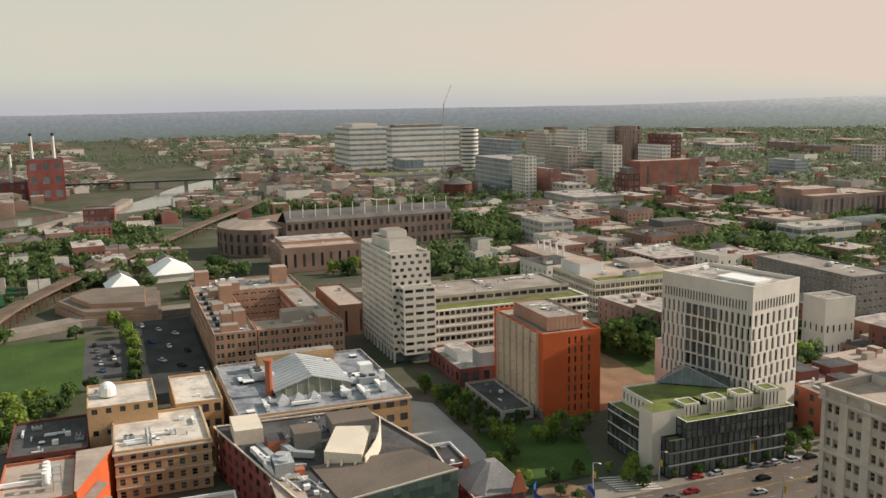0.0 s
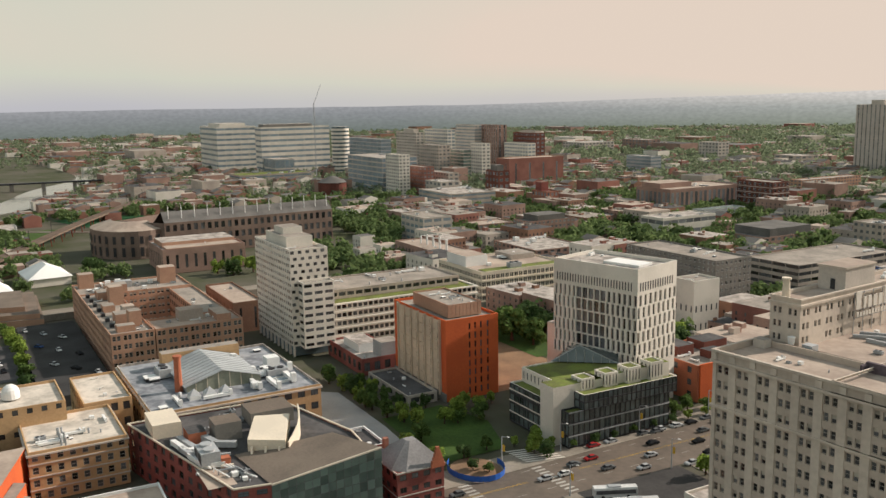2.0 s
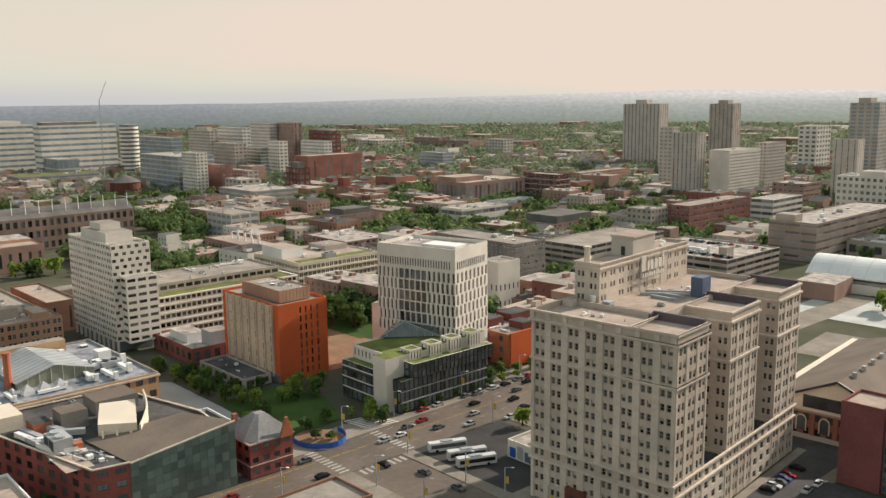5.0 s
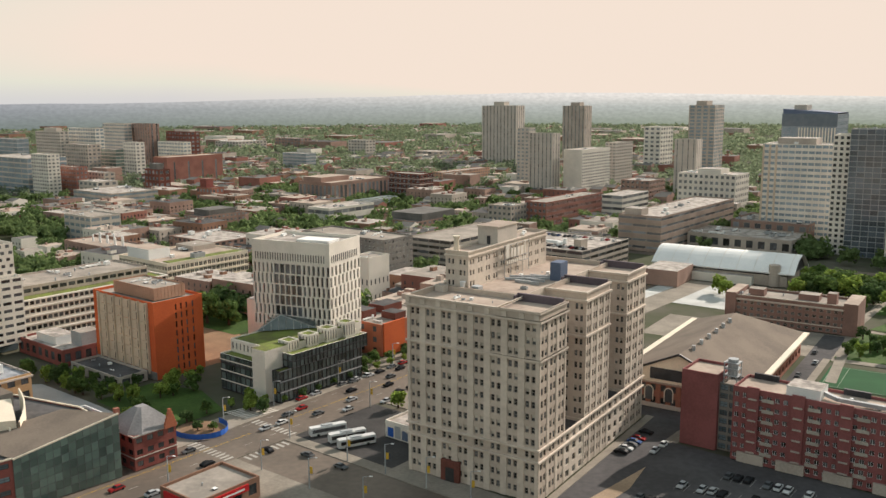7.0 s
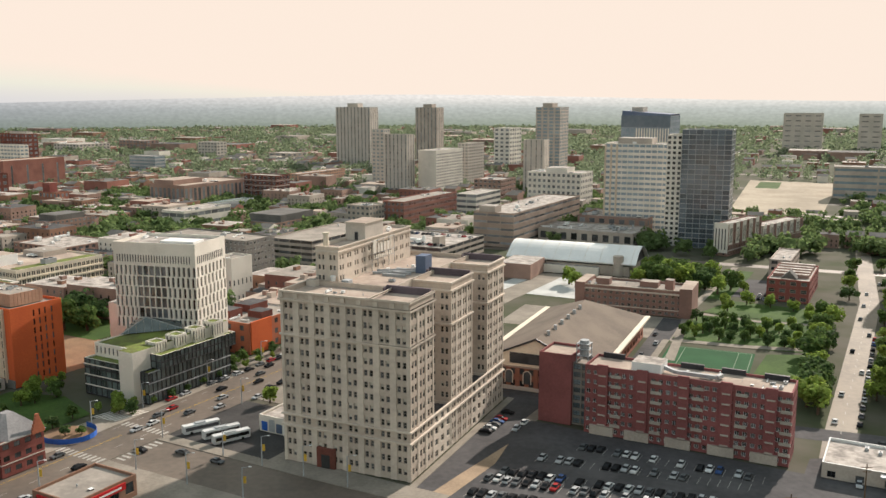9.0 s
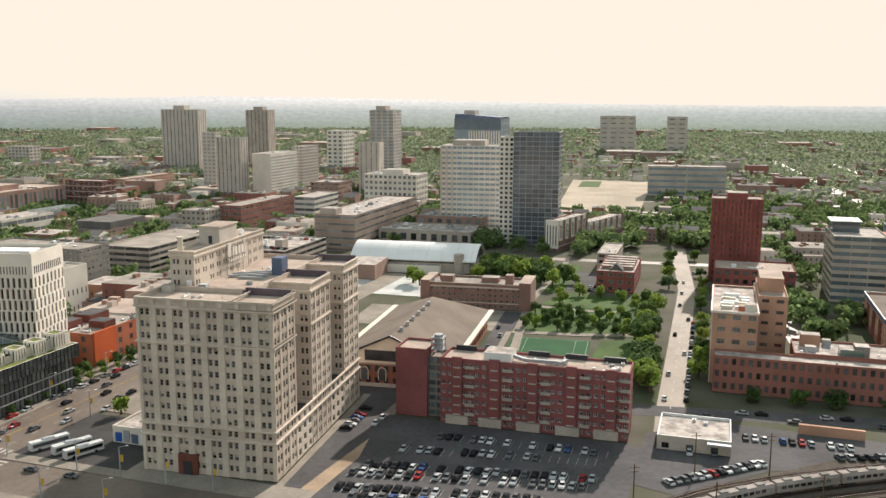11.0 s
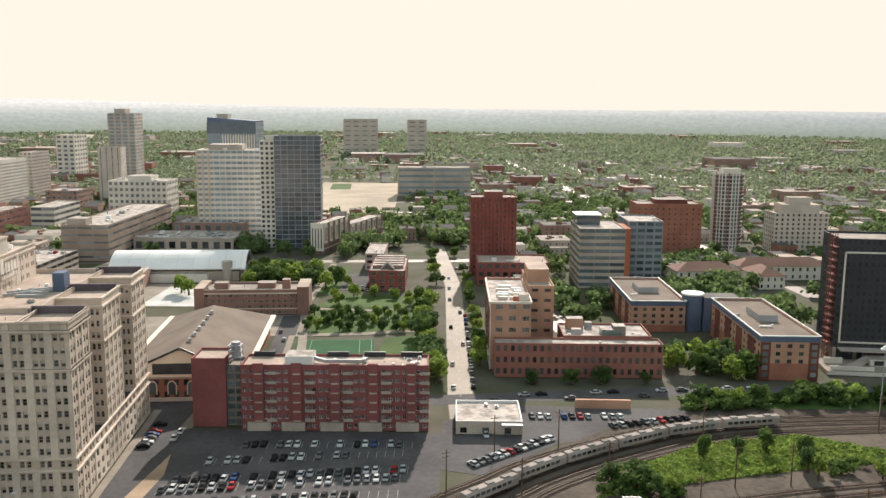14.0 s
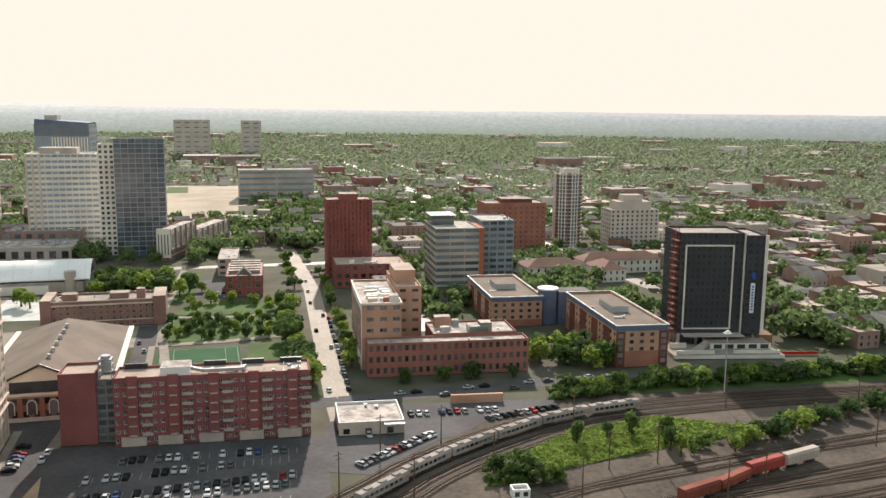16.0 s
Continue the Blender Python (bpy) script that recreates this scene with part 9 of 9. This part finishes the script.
# ---- the far city: low houses and woods, uncountable ----
r = random.Random(21)
# walls kept pale and greyish: the far haze is in their colours
HOUSE_WALLS = [HAZED_BRICK, PINK_BRICK, CONCRETE, BROWN_BRICK, WHITE_PANEL, HAZED_BRICK]
HOUSE_ROOFS = [GRAVEL_ROOF, TAN_ROOF, DARK_ROOF, SLATE, PALE_ROOF]
KEEP = [(-419.8, -245, -61.9, 110.4), (-118, 75.5, -31.6, 406.9), (-74.5, -76, 141.6, 304.7), (82.2, -170.7, 654.5, 92), (82.2, 60, 322, 129.5), (74, 91.2, 331.8, 212), (91.7, 193.7, 156.5, 436), (-87.2, 223, 83.5, 386.3), (-395.1, 45.6, -289.8, 122.1), (-480.5, -213.2, -384.3, 68.3), (183.8, 174, 360.3, 291.2)]


def free(x, y, pad=0.0):
    return not any(a - pad < x < c + pad and b2 - pad < y < d + pad for a, b2, c, d in KEEP + FOOT)


def near_river(x, y):
    return x < -770 and y < 170 and abs(y - (-99 + (-890 - x) * 0.43 if x > -1200 else 85)) < 90


houses = Geo()
spots = []
for band, step in ((0, 15.0), (1, 18.5), (2, 33.0)):
    lo, hi = ((0, 800), (800, 1500), (1500, 3100))[band]
    n = int(3200 / step)
    for i in range(-n, n):
        for j in range(-n // 4, n):
            x, y = i * step + r.uniform(-1.5, 1.5), j * step + (0 if i % 2 else step * 0.3)
            d = math.hypot(x, y + 100)
            az = math.degrees(math.atan2(x, y + 100))
            if not lo <= d < hi or not -112 < az < (62 if d < 900 else 48):
                continue
            street = abs(x) % 105 < 9 or abs(y) % 75 < 9
            if street or not free(x, y, 6) or near_river(x, y):
                continue
            wood = noise.noise(Vector((x * 0.0035, y * 0.0035, 2.0)))
            green = 0.2 + (0.3 if az > -70 else 0.0) + (0.16 if az > -15 else 0) + (0.25 if wood > 0.1 else 0) + (0.12 if d > 1100 else 0)
            if x > 270 and y < 480:
                green = 0.28
            if r.random() < green or (az < -62 and d < 900 and r.random() < 0.55):
                spots.append((x + r.uniform(-4, 4), y + r.uniform(-4, 4), d))
                continue
            if r.random() < 0.18:
                continue
            big = r.random() < (0.55 if -720 < x < -70 and 78 < y < 450 else 0.1 if band == 0 else 0.07)
            w, l, h = (step * r.uniform(0.7, 1.15), step * r.uniform(0.6, 1.0), r.uniform(8, 16) + band * 2) if big else (step * r.uniform(0.35, 0.46), step * r.uniform(0.38, 0.5), r.uniform(6, 9.5))
            wall, roof = r.randrange(6), 6 + r.choices(range(5), (4, 3, 3, 3, 2 if band < 1 else 1))[0]
            if band < 2 and not big and r.random() < 0.3:
                for s in (-1, 1):
                    houses.poly([(x - w, y - l, h), (x + w, y - l, h), (x + w, y, h + 2.6), (x - w, y, h + 2.6)] if s < 0 else [(x + w, y + l, h), (x - w, y + l, h), (x - w, y, h + 2.6), (x + w, y, h + 2.6)], 9)
                    houses.poly([(x + s * w, y - s * l, h), (x + s * w, y + s * l, h), (x + s * w, y, h + 2.6)], wall)
                houses.box(x - w, y - l, -0.3, x + w, y + l, h, wall, wall, False)
            else:
                houses.box(x - w, y - l, -0.3, x + w, y + l, h, wall, roof, False)
                for _ in range(r.choice((0, 1, 1)) + (3 if big and band < 2 else 0)):
                    a, b2 = r.uniform(-0.8, 0.5) * w, r.uniform(-0.8, 0.5) * l
                    houses.box(x + a, y + b2, h, x + a + w * r.uniform(0.12, 0.35), y + b2 + l * r.uniform(0.12, 0.35), h + r.uniform(0.8, 2.5), r.randrange(6), roof, False)
            if band == 0:
                for k in range(2 + int(w / 3)):
                    for f in range(max(1, int(h / 3.4))):
                        a = x - w + (k + 0.5) * 2 * w / (2 + int(w / 3))
                        if big and x < 100:
                            e = y - l + (k + 0.5) * 2 * l / (2 + int(w / 3))
                            houses.poly([(x + w + 0.03, e - 0.6, 1 + 3.1 * f), (x + w + 0.03, e + 0.6, 1 + 3.1 * f), (x + w + 0.03, e + 0.6, 2.7 + 3.1 * f), (x + w + 0.03, e - 0.6, 2.7 + 3.1 * f)], 11)
                        houses.poly([(a - 0.5, y - l - 0.03, 1 + 3.1 * f), (a + 0.5, y - l - 0.03, 1 + 3.1 * f), (a + 0.5, y - l - 0.03, 2.7 + 3.1 * f), (a - 0.5, y - l - 0.03, 2.7 + 3.1 * f)], 11)
tagged(houses.make("row_houses", HOUSE_WALLS + HOUSE_ROOFS + [GLASS]), "countless low brick row houses with flat roofs", "houses", kind="stuff")


def woods(points, name, label, quads, material):
    base = crown_mesh(77, 9, quads, 0.3 if quads < 100 else 0.24, material)
    co = np.array([v.co for v in base.vertices])
    fa = np.array([p.vertices for p in base.polygons])
    rr = np.random.RandomState(4)
    vs, fs = [], []
    for i, (x, y, h) in enumerate(points):
        a = rr.uniform(0, 6.28)
        c, s = math.cos(a), math.sin(a)
        rad = h * rr.uniform(0.42, 0.62)
        q = co @ np.array([[c, s, 0], [-s, c, 0], [0, 0, 1]]) * (rad, rad, h * 0.5) + (x, y, h * 0.55)
        vs.append(q)
        fs.append(fa + i * len(co))
    me = bpy.data.meshes.new(name)
    me.from_pydata(np.concatenate(vs).tolist(), [], np.concatenate(fs).tolist())
    me.materials.append(material)
    return tagged(new(name, me), label, "trees", kind="stuff")


trees_near, trees_far = list(CLUMPS), []
for x, y, d in spots:
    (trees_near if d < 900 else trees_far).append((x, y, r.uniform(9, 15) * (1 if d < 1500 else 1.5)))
for _ in range(2600):
    d, az = r.uniform(330, 1500), math.radians(r.uniform(-110, 52))
    x, y = d * math.sin(az), d * math.cos(az) - 100
    if free(x, y, 2) and not near_river(x, y):
        (trees_near if d < 900 else trees_far).append((x, y, r.uniform(7, 13)))
for _ in range(5200):
    d, az = r.uniform(1500, 3150), math.radians(r.uniform(-110, 52))
    if az < -1.05 and r.random() < 0.6:
        continue
    trees_far.append((d * math.sin(az), d * math.cos(az) - 100, r.uniform(12, 20)))
HEDGE = []
for _ in range(420):
    x = r.uniform(176, 460)
    HEDGE.append((*placed(TRACK_FRAME, x, (93 if x > 206 else 88) + (x - 206) * 0.055 + r.uniform(-5, 7)), r.uniform(2.5, 5.5)))
for _ in range(60):
    x = r.uniform(205, 300)
    HEDGE.append((*placed(TRACK_FRAME, x, 28 + (x - 205) * 0.36 + r.uniform(-4, 5)), r.uniform(2, 5)))
for _ in range(40):
    HEDGE.append((*placed(TRACK_FRAME, r.uniform(136, 158), r.uniform(9, 22)), r.uniform(1.5, 4)))
woods(HEDGE, "shrub_belt", "dense green shrub belt beside the tracks", 150, LEAF[1])
sheet("verge", [(187.7, 68.5), (215.1, 68.5), (506.9, 45.7), (508.3, 63.1), (216.7, 87.4), (192.8, 78.4)], -0.14, GRASS, "overgrown verge above the tracks", "verge")
woods(trees_near, "street_trees", "uncounted leafy street trees among the houses", 150, TOWN_LEAF)
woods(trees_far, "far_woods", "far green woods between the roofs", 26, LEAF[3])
